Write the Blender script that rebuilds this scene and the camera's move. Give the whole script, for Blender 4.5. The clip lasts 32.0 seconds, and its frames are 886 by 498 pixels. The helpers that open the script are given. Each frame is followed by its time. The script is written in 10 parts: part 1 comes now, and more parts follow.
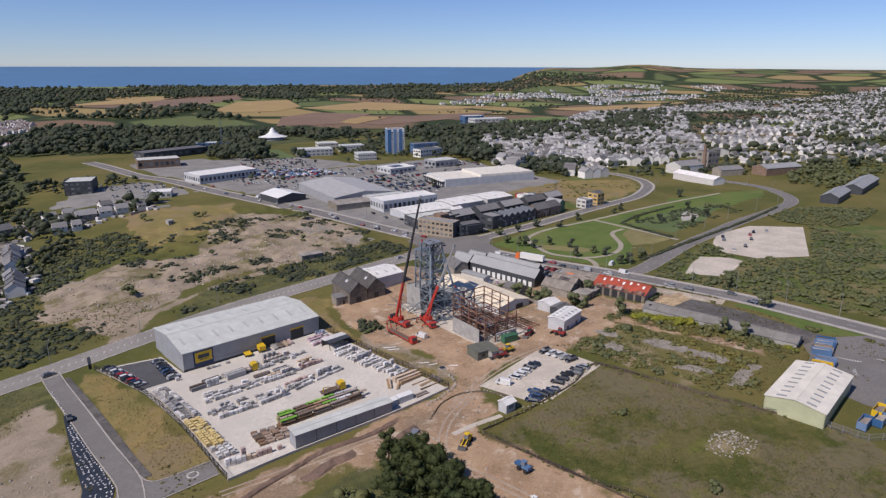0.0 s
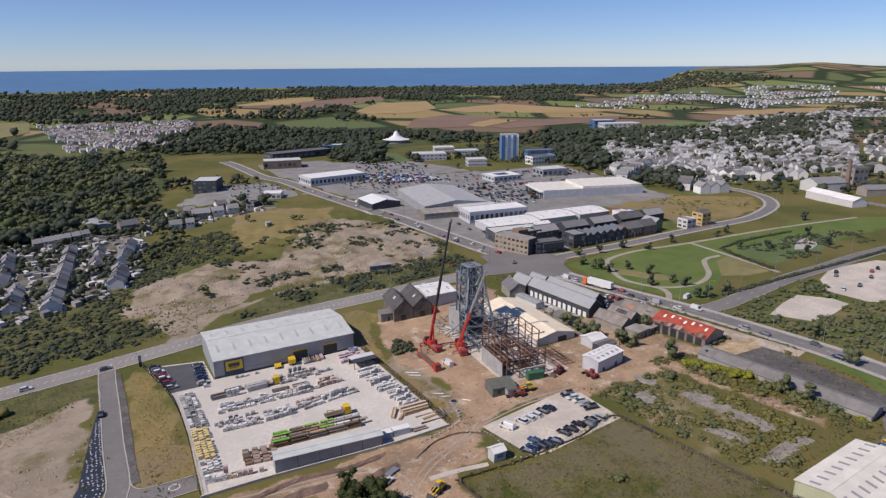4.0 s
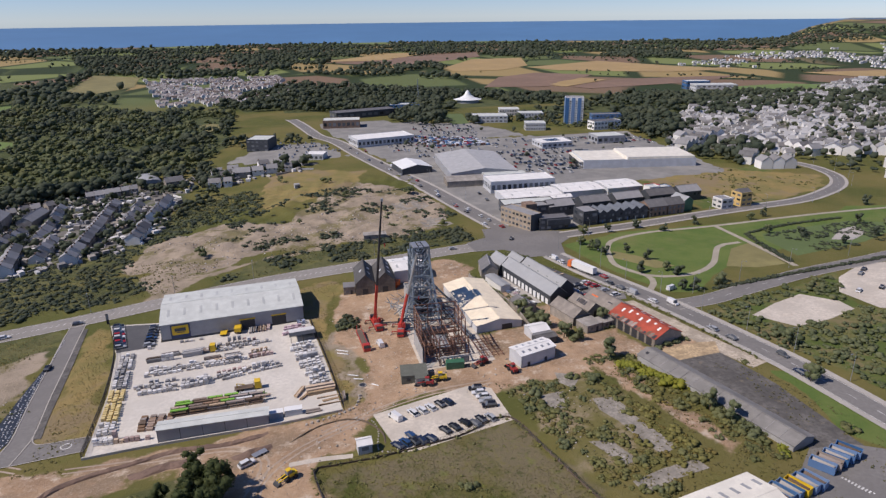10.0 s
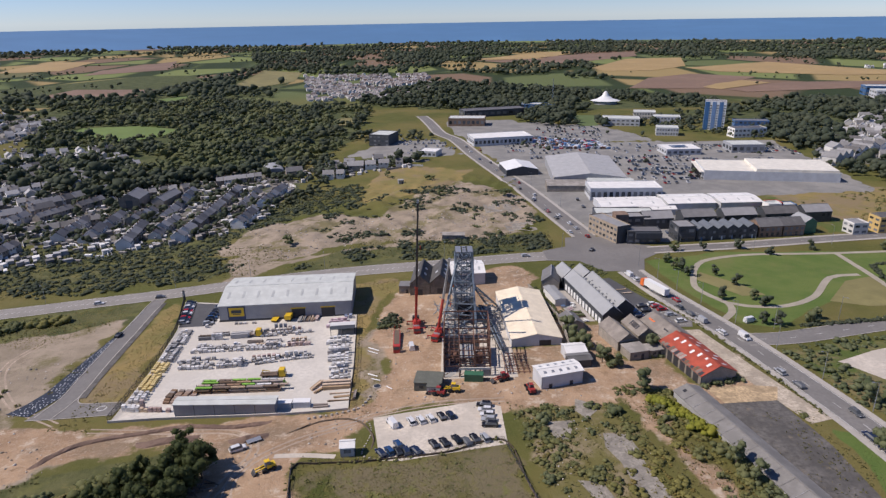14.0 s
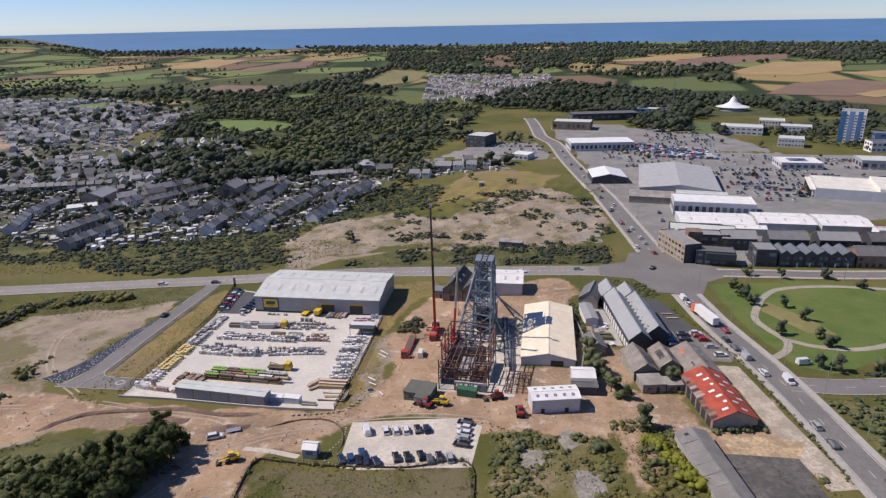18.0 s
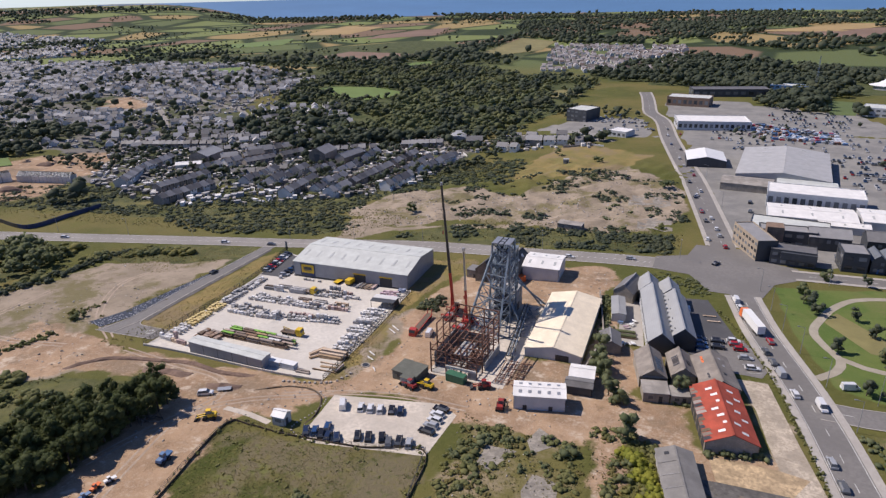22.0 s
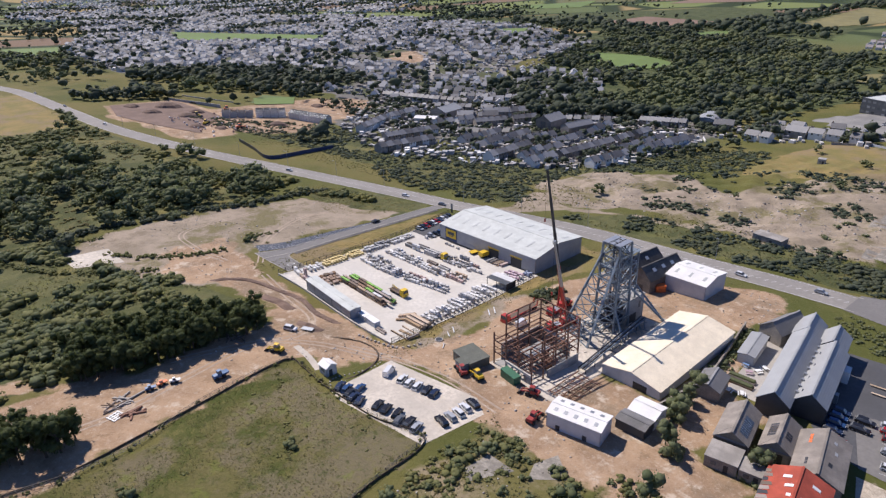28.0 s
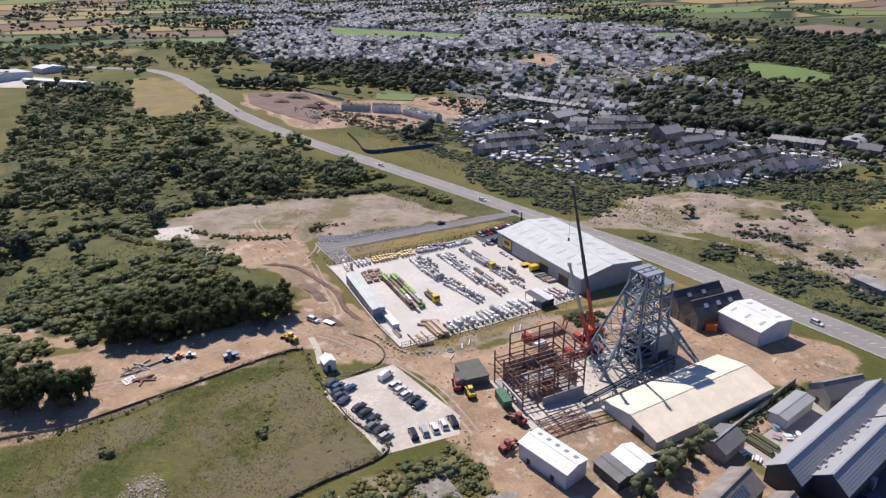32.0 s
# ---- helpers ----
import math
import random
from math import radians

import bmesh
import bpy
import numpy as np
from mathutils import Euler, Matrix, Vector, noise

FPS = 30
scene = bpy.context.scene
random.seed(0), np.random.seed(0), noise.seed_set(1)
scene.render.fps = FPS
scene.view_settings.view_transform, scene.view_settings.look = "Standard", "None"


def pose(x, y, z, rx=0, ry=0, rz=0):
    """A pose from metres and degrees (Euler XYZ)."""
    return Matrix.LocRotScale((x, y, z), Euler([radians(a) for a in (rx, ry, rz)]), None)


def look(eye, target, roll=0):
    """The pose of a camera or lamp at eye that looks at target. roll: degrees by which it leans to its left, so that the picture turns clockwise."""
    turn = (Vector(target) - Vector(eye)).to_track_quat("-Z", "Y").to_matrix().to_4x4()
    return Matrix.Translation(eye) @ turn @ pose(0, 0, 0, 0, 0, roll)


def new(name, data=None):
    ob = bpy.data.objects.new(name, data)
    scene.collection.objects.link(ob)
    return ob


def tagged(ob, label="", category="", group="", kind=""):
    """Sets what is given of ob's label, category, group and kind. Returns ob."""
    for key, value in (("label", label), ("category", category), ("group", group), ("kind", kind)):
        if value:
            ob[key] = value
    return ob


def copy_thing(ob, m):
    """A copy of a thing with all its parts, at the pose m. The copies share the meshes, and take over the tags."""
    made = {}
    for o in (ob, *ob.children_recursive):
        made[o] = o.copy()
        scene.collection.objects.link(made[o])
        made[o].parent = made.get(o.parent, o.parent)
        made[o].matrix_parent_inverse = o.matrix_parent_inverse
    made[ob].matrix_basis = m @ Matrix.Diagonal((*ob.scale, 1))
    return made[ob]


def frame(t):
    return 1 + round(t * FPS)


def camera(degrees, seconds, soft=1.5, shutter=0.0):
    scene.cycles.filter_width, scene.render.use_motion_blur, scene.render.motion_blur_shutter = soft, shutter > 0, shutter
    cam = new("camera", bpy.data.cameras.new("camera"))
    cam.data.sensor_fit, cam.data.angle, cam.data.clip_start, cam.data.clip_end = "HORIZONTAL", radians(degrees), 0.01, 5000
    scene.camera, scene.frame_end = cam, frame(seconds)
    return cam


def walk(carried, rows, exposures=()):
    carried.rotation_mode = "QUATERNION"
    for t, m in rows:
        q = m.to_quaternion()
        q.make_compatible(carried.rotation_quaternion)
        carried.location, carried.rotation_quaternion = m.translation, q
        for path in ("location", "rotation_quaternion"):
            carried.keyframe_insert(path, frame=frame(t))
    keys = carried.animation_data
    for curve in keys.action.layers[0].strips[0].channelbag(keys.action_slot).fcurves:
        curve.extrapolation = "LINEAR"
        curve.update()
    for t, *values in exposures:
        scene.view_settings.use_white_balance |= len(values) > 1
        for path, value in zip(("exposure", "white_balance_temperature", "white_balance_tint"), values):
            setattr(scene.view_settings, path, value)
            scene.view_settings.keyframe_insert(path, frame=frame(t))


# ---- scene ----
cam = camera(69.3, 32.0, soft=1.35)
PATH = [
    (0, (-116.80, -121.59, 97.84), (-57.90, -45.72, 70.01), 0.16),
    (0.5, (-111.90, -123.61, 98.85), (-56.67, -45.09, 70.85), -0.05),
    (1, (-107.04, -125.54, 99.75), (-55.95, -44.25, 71.81), -0.18),
    (1.5, (-102.06, -127.27, 100.63), (-52.29, -45.14, 72.72), -0.27),
    (2, (-96.93, -128.84, 101.51), (-48.50, -45.93, 73.58), -0.32),
    (2.5, (-91.71, -130.22, 102.36), (-45.20, -46.23, 74.41), -0.36),
    (3, (-86.54, -131.41, 103.08), (-41.93, -46.39, 75.12), -0.38),
    (3.5, (-81.57, -132.42, 103.68), (-39.06, -46.31, 75.78), -0.37),
    (4, (-76.59, -133.47, 104.37), (-36.36, -46.26, 76.50), -0.38),
    (4.5, (-71.70, -134.47, 105.13), (-33.77, -46.19, 77.43), -0.38),
    (6.5, (-51.86, -138.91, 107.96), (-18.26, -48.86, 80.37), -0.42),
    (7, (-46.78, -140.07, 108.60), (-13.62, -50.30, 79.59), -0.45),
    (7.5, (-41.71, -141.13, 109.01), (-9.12, -52.19, 76.98), -0.48),
    (8, (-36.62, -142.22, 109.28), (-4.66, -53.79, 75.26), -0.53),
    (8.5, (-31.53, -143.06, 109.48), (-0.38, -54.35, 75.42), -0.58),
    (9, (-26.39, -143.85, 109.61), (3.34, -54.68, 75.50), -0.62),
    (9.5, (-21.25, -144.64, 109.69), (5.82, -54.62, 75.57), -0.66),
    (10, (-16.08, -145.40, 109.87), (8.15, -54.57, 75.78), -0.68),
    (10.5, (-10.89, -146.06, 109.99), (10.42, -54.49, 75.93), -0.73),
    (11, (-5.70, -146.40, 109.97), (12.63, -54.19, 75.89), -0.81),
    (11.5, (-0.65, -146.48, 109.81), (14.94, -53.73, 75.83), -0.88),
    (12, (4.38, -146.17, 109.51), (17.39, -53.01, 75.59), -0.98),
    (12.5, (9.33, -145.71, 109.25), (19.64, -52.19, 75.35), -1.05),
    (13, (14.17, -145.21, 109.24), (21.52, -51.38, 75.44), -1.07),
    (13.5, (18.90, -144.63, 109.34), (23.20, -50.66, 75.40), -1.03),
    (14, (23.71, -143.90, 109.33), (25.19, -49.87, 75.33), -1.01),
    (14.5, (28.49, -143.11, 109.33), (27.65, -49.09, 75.28), -0.97),
    (16.5, (47.84, -138.50, 108.97), (37.08, -45.04, 75.06), -1.02),
    (17, (52.74, -137.08, 108.79), (39.45, -43.93, 74.92), -1.07),
    (17.5, (57.55, -135.49, 108.69), (41.76, -42.67, 75.00), -1.11),
    (18, (62.39, -133.77, 108.54), (44.10, -41.38, 74.96), -1.16),
    (18.5, (67.14, -131.82, 108.38), (46.41, -39.91, 74.86), -1.22),
    (19, (71.83, -129.76, 108.28), (48.59, -38.39, 74.95), -1.28),
    (19.5, (76.41, -127.59, 108.23), (50.75, -36.88, 74.86), -1.33),
    (20, (80.90, -125.32, 108.24), (52.91, -35.25, 75.01), -1.35),
    (20.5, (85.18, -123.02, 108.34), (55.05, -34.21, 73.63), -1.36),
    (21, (89.52, -120.67, 108.31), (57.53, -33.56, 71.04), -1.39),
    (21.5, (93.67, -118.14, 108.25), (59.51, -31.97, 70.74), -1.43),
    (22, (97.90, -115.60, 108.20), (60.94, -30.55, 70.76), -1.47),
    (22.5, (101.92, -112.84, 108.12), (62.27, -29.25, 70.15), -1.50),
    (23, (105.68, -109.87, 108.04), (63.89, -28.13, 68.40), -1.51),
    (23.5, (109.26, -106.71, 107.83), (65.00, -27.32, 66.15), -1.52),
    (24, (112.90, -103.42, 107.42), (63.77, -26.92, 65.78), -1.58),
    (24.5, (116.55, -99.93, 106.97), (62.72, -26.48, 65.65), -1.64),
    (25, (120.00, -96.34, 106.71), (63.67, -24.75, 65.47), -1.68),
    (25.5, (123.26, -92.67, 106.62), (64.64, -22.93, 65.39), -1.71),
    (27.5, (135.03, -77.16, 106.90), (67.02, -16.56, 65.64), -1.67),
    (28, (137.75, -73.07, 107.04), (67.71, -14.80, 65.83), -1.61),
    (28.5, (140.48, -68.96, 107.02), (68.59, -12.94, 65.85), -1.59),
    (29, (143.20, -64.88, 107.00), (69.45, -11.28, 65.92), -1.57),
    (29.5, (145.55, -60.72, 106.84), (70.03, -9.56, 65.86), -1.61),
    (30, (147.67, -56.61, 106.69), (70.60, -7.64, 65.92), -1.59),
    (30.5, (149.59, -52.42, 106.52), (71.28, -5.49, 65.71), -1.53),
    (31, (151.28, -48.19, 106.44), (71.67, -3.48, 65.66), -1.41),
    (31.5, (152.79, -43.80, 106.41), (71.92, -1.37, 65.68), -1.28),
    (32, (153.75, -39.74, 106.65), (71.73, 0.46, 65.96), -1.31),
]
walk(cam, [(t, look(eye, target, roll)) for t, eye, target, roll in PATH], [(0, 0.0, 6260, 17), (8, 0.05, 6260, 17), (14, 0.15, 6270, 17), (22, 0.24, 6320, 17), (26, 0.37, 6200, 16), (32, 0.45, 6120, 16)])

# ---- world, sun ----
SUN_EL, SUN_TO = 47.5, Vector((1.0, 0.02, 0))          # height of the sun; the way its shadows fall
world = bpy.data.worlds.new("world")
scene.world = world
world.use_nodes = True
wn = world.node_tree.nodes
sky = wn.new("ShaderNodeTexSky")
sky.sky_type, sky.sun_disc = "NISHITA", False
sky.sun_elevation, sky.sun_rotation = radians(SUN_EL), math.atan2(-SUN_TO.x, -SUN_TO.y)
sky.altitude, sky.air_density, sky.dust_density, sky.ozone_density = 200, 0.8, 0.0, 4.0
wn["Background"].inputs["Strength"].default_value = 0.085
tint = wn.new("ShaderNodeMix")
tint.data_type, tint.blend_type = "RGBA", "MULTIPLY"
tint.inputs[0].default_value, tint.inputs[7].default_value = 1.0, (0.80, 0.885, 1.09, 1)
world.node_tree.links.new(sky.outputs[0], tint.inputs[6])
world.node_tree.links.new(tint.outputs[2], wn["Background"].inputs["Color"])
sun = new("sun", bpy.data.lights.new("sun", "SUN"))
sun.data.energy, sun.data.angle, sun.data.color = 4.35, radians(0.5), (1.0, 0.915, 0.795)
ray = SUN_TO.normalized() * math.cos(radians(SUN_EL)) + Vector((0, 0, -math.sin(radians(SUN_EL))))
sun.matrix_world = look((-200, 40, 300), Vector((-200, 40, 300)) + ray)


# ---- materials ----
def nodes_of(name):
    m = bpy.data.materials.new(name)
    m.use_nodes = True
    nt = m.node_tree
    return m, nt, nt.nodes["Principled BSDF"]


def noise_node(nt, scale, detail=4.0, rough=0.6, coord="Object"):
    tc = nt.nodes.new("ShaderNodeTexCoord")
    n = nt.nodes.new("ShaderNodeTexNoise")
    n.inputs["Scale"].default_value, n.inputs["Detail"].default_value, n.inputs["Roughness"].default_value = scale, detail, rough
    nt.links.new(tc.outputs[coord], n.inputs["Vector"])
    return n.outputs["Fac"]


def ramp(nt, fac, lo, hi, a=0.0, b=1.0):
    r = nt.nodes.new("ShaderNodeMapRange")
    r.interpolation_type = "SMOOTHSTEP"
    for k, val in zip((1, 2, 3, 4), (lo, hi, a, b)):
        r.inputs[k].default_value = val
    nt.links.new(fac, r.inputs[0])
    return r.outputs[0]


def mixc(nt, fac, a, b, mode="MIX"):
    m = nt.nodes.new("ShaderNodeMix")
    m.data_type, m.blend_type = "RGBA", mode
    for sock, val in ((m.inputs[0], fac), (m.inputs[6], a), (m.inputs[7], b)):
        if isinstance(val, bpy.types.NodeSocket):
            nt.links.new(val, sock)
        elif sock == m.inputs[0]:
            sock.default_value = val
        else:
            sock.default_value = (*val, 1)
    return m.outputs[2]


def tone(c, k):
    return tuple(min(1, max(0, x * k)) for x in c)


def mat(name, col, rough=0.7, metal=0.0, var=0.18, big=0.15, fine=2.5, bump=0.0, col2=None, rand=0.0, island=0.0, stain=None):
    """A surface with blotches, grain, and, where given, a second colour, stains and a shift from piece to piece."""
    m, nt, p = nodes_of(name)
    a = noise_node(nt, big, 3)
    b = noise_node(nt, fine, 5, 0.7)
    c = mixc(nt, ramp(nt, a, 0.35, 0.65), tone(col, 1 - var), col2 or tone(col, 1 + var))
    c = mixc(nt, ramp(nt, b, 0.3, 0.75), c, tone(col, 1 - 1.6 * var))
    if stain:
        c = mixc(nt, ramp(nt, noise_node(nt, big * 3, 6, 0.75), 0.56, 0.7, 0, 0.75), c, stain)
    for kind, amount in (("rand", rand), ("island", island)):
        if amount:
            src = nt.nodes.new("ShaderNodeObjectInfo").outputs["Random"] if kind == "rand" else nt.nodes.new("ShaderNodeNewGeometry").outputs["Random Per Island"]
            c = mixc(nt, ramp(nt, src, 0, 1, 0, 1), mixc(nt, amount, c, (0, 0, 0)), mixc(nt, amount * 0.6, c, (1, 1, 1)))
    nt.links.new(c, p.inputs["Base Color"])
    p.inputs["Roughness"].default_value, p.inputs["Metallic"].default_value = rough, metal
    if bump:
        bn = nt.nodes.new("ShaderNodeBump")
        bn.inputs["Strength"].default_value, bn.inputs["Distance"].default_value = bump, 0.1
        nt.links.new(b, bn.inputs["Height"])
        nt.links.new(bn.outputs[0], p.inputs["Normal"])
    return m


def leafy(name, col, col2, warm=0.35):
    """Foliage: a tone for each clump, drifts of lighter and of drier leaves over the land."""
    m, nt, p = nodes_of(name)
    isl = nt.nodes.new("ShaderNodeNewGeometry").outputs["Random Per Island"]
    c = mixc(nt, isl, col, col2)
    c = mixc(nt, ramp(nt, noise_node(nt, 0.05, 3), 0.35, 0.65), c, mixc(nt, 0.5, c, col2))
    c = mixc(nt, ramp(nt, noise_node(nt, 0.017, 4), 0.5, 0.68, 0, warm), c, (col2[0] * 1.25, col2[1] * 1.08, col2[2] * 0.75))
    c = mixc(nt, ramp(nt, noise_node(nt, 1.3, 4, 0.7), 0.35, 0.7, 0, 0.45), c, tone(col, 0.75))
    nt.links.new(c, p.inputs["Base Color"])
    p.inputs["Roughness"].default_value = 0.75
    p.inputs["Specular IOR Level"].default_value = 0.2
    tl, mx = nt.nodes.new("ShaderNodeBsdfTranslucent"), nt.nodes.new("ShaderNodeMixShader")
    nt.links.new(mixc(nt, 0.4, c, (0.19, 0.21, 0.075)), tl.inputs["Color"])
    mx.inputs[0].default_value = 0.5
    nt.links.new(p.outputs[0], mx.inputs[1])
    nt.links.new(tl.outputs[0], mx.inputs[2])
    nt.links.new(mx.outputs[0], nt.nodes["Material Output"].inputs["Surface"])
    return m


def ribbed(name, col, rough=0.45, axis=0, pitch=0.33, var=0.08, stain=None, metal=0.0):
    """Profiled metal sheet: ridges along one axis, with faint weather streaks."""
    m, nt, p = nodes_of(name)
    tc = nt.nodes.new("ShaderNodeTexCoord")
    w = nt.nodes.new("ShaderNodeTexWave")
    w.wave_profile, w.bands_direction = "SIN", "XYZ"[axis]
    w.inputs["Scale"].default_value = 0.314 / pitch
    nt.links.new(tc.outputs["Object"], w.inputs["Vector"])
    c = mixc(nt, ramp(nt, noise_node(nt, 0.25, 4), 0.35, 0.7), tone(col, 1 - var), tone(col, 1 + var))
    c = mixc(nt, ramp(nt, noise_node(nt, 3.0, 5), 0.45, 0.8, 0, 0.5), c, stain or tone(col, 0.75))
    nt.links.new(c, p.inputs["Base Color"])
    p.inputs["Roughness"].default_value, p.inputs["Metallic"].default_value = rough, metal
    bn = nt.nodes.new("ShaderNodeBump")
    bn.inputs["Strength"].default_value, bn.inputs["Distance"].default_value = 0.28, 0.05
    nt.links.new(w.outputs["Fac"], bn.inputs["Height"])
    nt.links.new(bn.outputs[0], p.inputs["Normal"])
    return m


M = {}
M["asphalt"] = mat("asphalt", (0.185, 0.174, 0.162), 0.9, var=0.12, big=0.06, fine=0.9, stain=(0.15, 0.145, 0.135))
M["asphalt_pale"] = mat("asphalt_worn", (0.255, 0.235, 0.21), 0.9, var=0.12, big=0.05, fine=0.7, stain=(0.20, 0.185, 0.165))
M["asphalt_new"] = mat("asphalt_new", (0.085, 0.085, 0.09), 0.9, var=0.15, big=0.1, fine=1.2)
M["asphalt_old"] = mat("asphalt_old", (0.125, 0.116, 0.106), 0.95, var=0.3, big=0.12, fine=0.8, stain=(0.19, 0.155, 0.11))
M["concrete"] = mat("concrete_yard", (0.58, 0.54, 0.475), 0.85, var=0.1, big=0.05, fine=0.8, stain=(0.42, 0.40, 0.36))
M["concrete_wall"] = mat("concrete_wall", (0.36, 0.35, 0.33), 0.85, var=0.15, big=0.3, fine=1.5, stain=(0.22, 0.20, 0.18))
M["gravel"] = mat("gravel", (0.55, 0.49, 0.41), 0.95, var=0.15, big=0.08, fine=0.9, stain=(0.44, 0.36, 0.28), bump=0.4)
M["paving"] = mat("paving", (0.40, 0.37, 0.33), 0.9, var=0.1, big=0.2, fine=1.5)
M["path"] = mat("path_gravel", (0.36, 0.32, 0.25), 0.95, var=0.12, big=0.2, fine=1.5)
M["white_line"] = mat("road_paint", (0.62, 0.61, 0.58), 0.8, var=0.2, big=0.5, fine=3)
M["roof_white"] = ribbed("roof_sheet_white", (0.525, 0.54, 0.505), 0.75, 0, 0.5)
M["roof_cream"] = ribbed("roof_sheet_cream", (0.78, 0.68, 0.51), 0.75, 1, 0.6, stain=(0.50, 0.41, 0.29))
M["roof_bluewhite"] = ribbed("roof_sheet_bluewhite", (0.76, 0.74, 0.70), 0.55, 1, 0.5)
M["roof_pale"] = ribbed("roof_sheet_pale", (0.70, 0.66, 0.57), 0.65, 1, 0.5)
M["roof_grey"] = ribbed("roof_sheet_grey", (0.30, 0.305, 0.305), 0.6, 0, 0.5, var=0.05, stain=(0.265, 0.265, 0.26))
M["roof_bluegrey"] = ribbed("roof_sheet_bluegrey", (0.12, 0.135, 0.155), 0.7, 0, 0.5)
M["roof_silver"] = ribbed("roof_sheet_silver", (0.40, 0.395, 0.385), 0.6, 1, 0.8)
M["roof_red"] = ribbed("roof_sheet_red", (0.37, 0.066, 0.035), 0.85, 0, 0.25, var=0.2, stain=(0.17, 0.05, 0.035))
M["roof_asbestos"] = ribbed("roof_cement_sheet", (0.30, 0.275, 0.245), 0.9, 1, 0.3, var=0.2, stain=(0.19, 0.165, 0.135))
M["wall_grey"] = ribbed("wall_sheet_grey", (0.31, 0.315, 0.325), 0.5, 0, 0.3)
M["wall_grey_y"] = ribbed("wall_sheet_grey_end", (0.30, 0.31, 0.33), 0.5, 1, 0.3)
M["wall_pale"] = ribbed("wall_sheet_pale", (0.50, 0.51, 0.52), 0.5, 0, 0.4)
M["wall_olive"] = ribbed("wall_sheet_olive", (0.46, 0.47, 0.30), 0.5, 0, 0.3)
M["slate"] = mat("slate", (0.185, 0.176, 0.168), 0.6, var=0.2, big=0.25, fine=2.0, stain=(0.17, 0.15, 0.12), rand=0.25, bump=0.3)
M["slate_dark"] = mat("slate_dark", (0.085, 0.08, 0.075), 0.75, var=0.25, big=0.3, fine=2.0, stain=(0.13, 0.115, 0.09), bump=0.3)
M["stone_dark"] = mat("stone_dark", (0.17, 0.145, 0.12), 0.95, var=0.25, big=0.4, fine=2.5, stain=(0.10, 0.09, 0.08), bump=0.6)
M["slate_far"] = mat("slate_far", (0.235, 0.222, 0.212), 0.74, var=0.2, big=0.05, fine=0.4, island=0.42)
M["stone"] = mat("stone_wall", (0.28, 0.24, 0.19), 0.95, var=0.25, big=0.4, fine=2.5, stain=(0.16, 0.14, 0.12), bump=0.6, rand=0.15)
M["render_white"] = mat("render_white", (0.76, 0.735, 0.68), 0.9, var=0.07, big=0.3, fine=2.0, rand=0.25)
M["tile_far"] = mat("tile_far", (0.25, 0.165, 0.125), 0.7, var=0.25, big=0.02, fine=0.4, col2=(0.22, 0.205, 0.195), island=0.4)
M["render_far"] = mat("render_far", (0.72, 0.70, 0.66), 0.9, var=0.1, big=0.05, fine=0.3, island=0.33)
M["clad_dark"] = mat("clad_charcoal", (0.055, 0.06, 0.068), 0.6, var=0.15, big=0.4, fine=3)
M["brick"] = mat("brick_brown", (0.25, 0.17, 0.12), 0.9, var=0.2, big=0.4, fine=3)
M["glass"] = mat("window_glass", (0.03, 0.04, 0.05), 0.12, var=0.1, rand=0.3)
M["white_paint"] = mat("white_paint", (0.74, 0.74, 0.72), 0.5, var=0.05)
M["ochre"] = mat("ochre_render", (0.58, 0.40, 0.15), 0.8, var=0.1)
M["yellow"] = mat("yellow_paint", (0.72, 0.47, 0.02), 0.5, var=0.1)
M["red_paint"] = mat("red_paint", (0.47, 0.045, 0.03), 0.45, var=0.2, big=0.6, fine=3)
M["orange_paint"] = mat("orange_paint", (0.75, 0.17, 0.04), 0.5, var=0.1)
M["blue_paint"] = mat("blue_paint", (0.045, 0.15, 0.34), 0.5, var=0.15, rand=0.2)
M["navy_board"] = mat("navy_board", (0.03, 0.05, 0.13), 0.6, var=0.15)
M["liner"] = mat("black_liner", (0.03, 0.035, 0.045), 0.5, var=0.2)
M["green_paint"] = mat("green_paint", (0.05, 0.16, 0.09), 0.5, var=0.15)
M["steel_blue"] = mat("steel_blue_grey", (0.227, 0.273, 0.312), 0.55, metal=0.3, var=0.2, big=0.5, fine=3, stain=(0.12, 0.10, 0.09))
M["rust"] = mat("rusty_steel", (0.25, 0.13, 0.085), 0.85, var=0.3, big=0.5, fine=4, stain=(0.09, 0.05, 0.04))
M["dark_steel"] = mat("dark_steel", (0.06, 0.06, 0.065), 0.6, metal=0.4, var=0.2)
M["galv"] = mat("galvanised", (0.42, 0.43, 0.44), 0.45, metal=0.6, var=0.1)
M["tyre"] = mat("tyre", (0.025, 0.025, 0.026), 0.9, var=0.2)
M["timber"] = mat("timber", (0.50, 0.33, 0.17), 0.85, var=0.2, big=0.8, fine=4, rand=0.3)
M["timber_dark"] = mat("timber_dark", (0.20, 0.13, 0.08), 0.9, var=0.25, rand=0.3)
M["timber_green"] = mat("wrap_green", (0.20, 0.42, 0.05), 0.6, var=0.15)
M["block_grey"] = mat("block_grey", (0.40, 0.375, 0.345), 0.9, var=0.12, big=0.6, fine=3, rand=0.45, island=0.35)
M["block_white"] = mat("wrap_white", (0.74, 0.71, 0.655), 0.5, var=0.12, rand=0.45, island=0.35)
M["block_buff"] = mat("block_buff", (0.50, 0.40, 0.29), 0.85, var=0.15, rand=0.4, island=0.35)
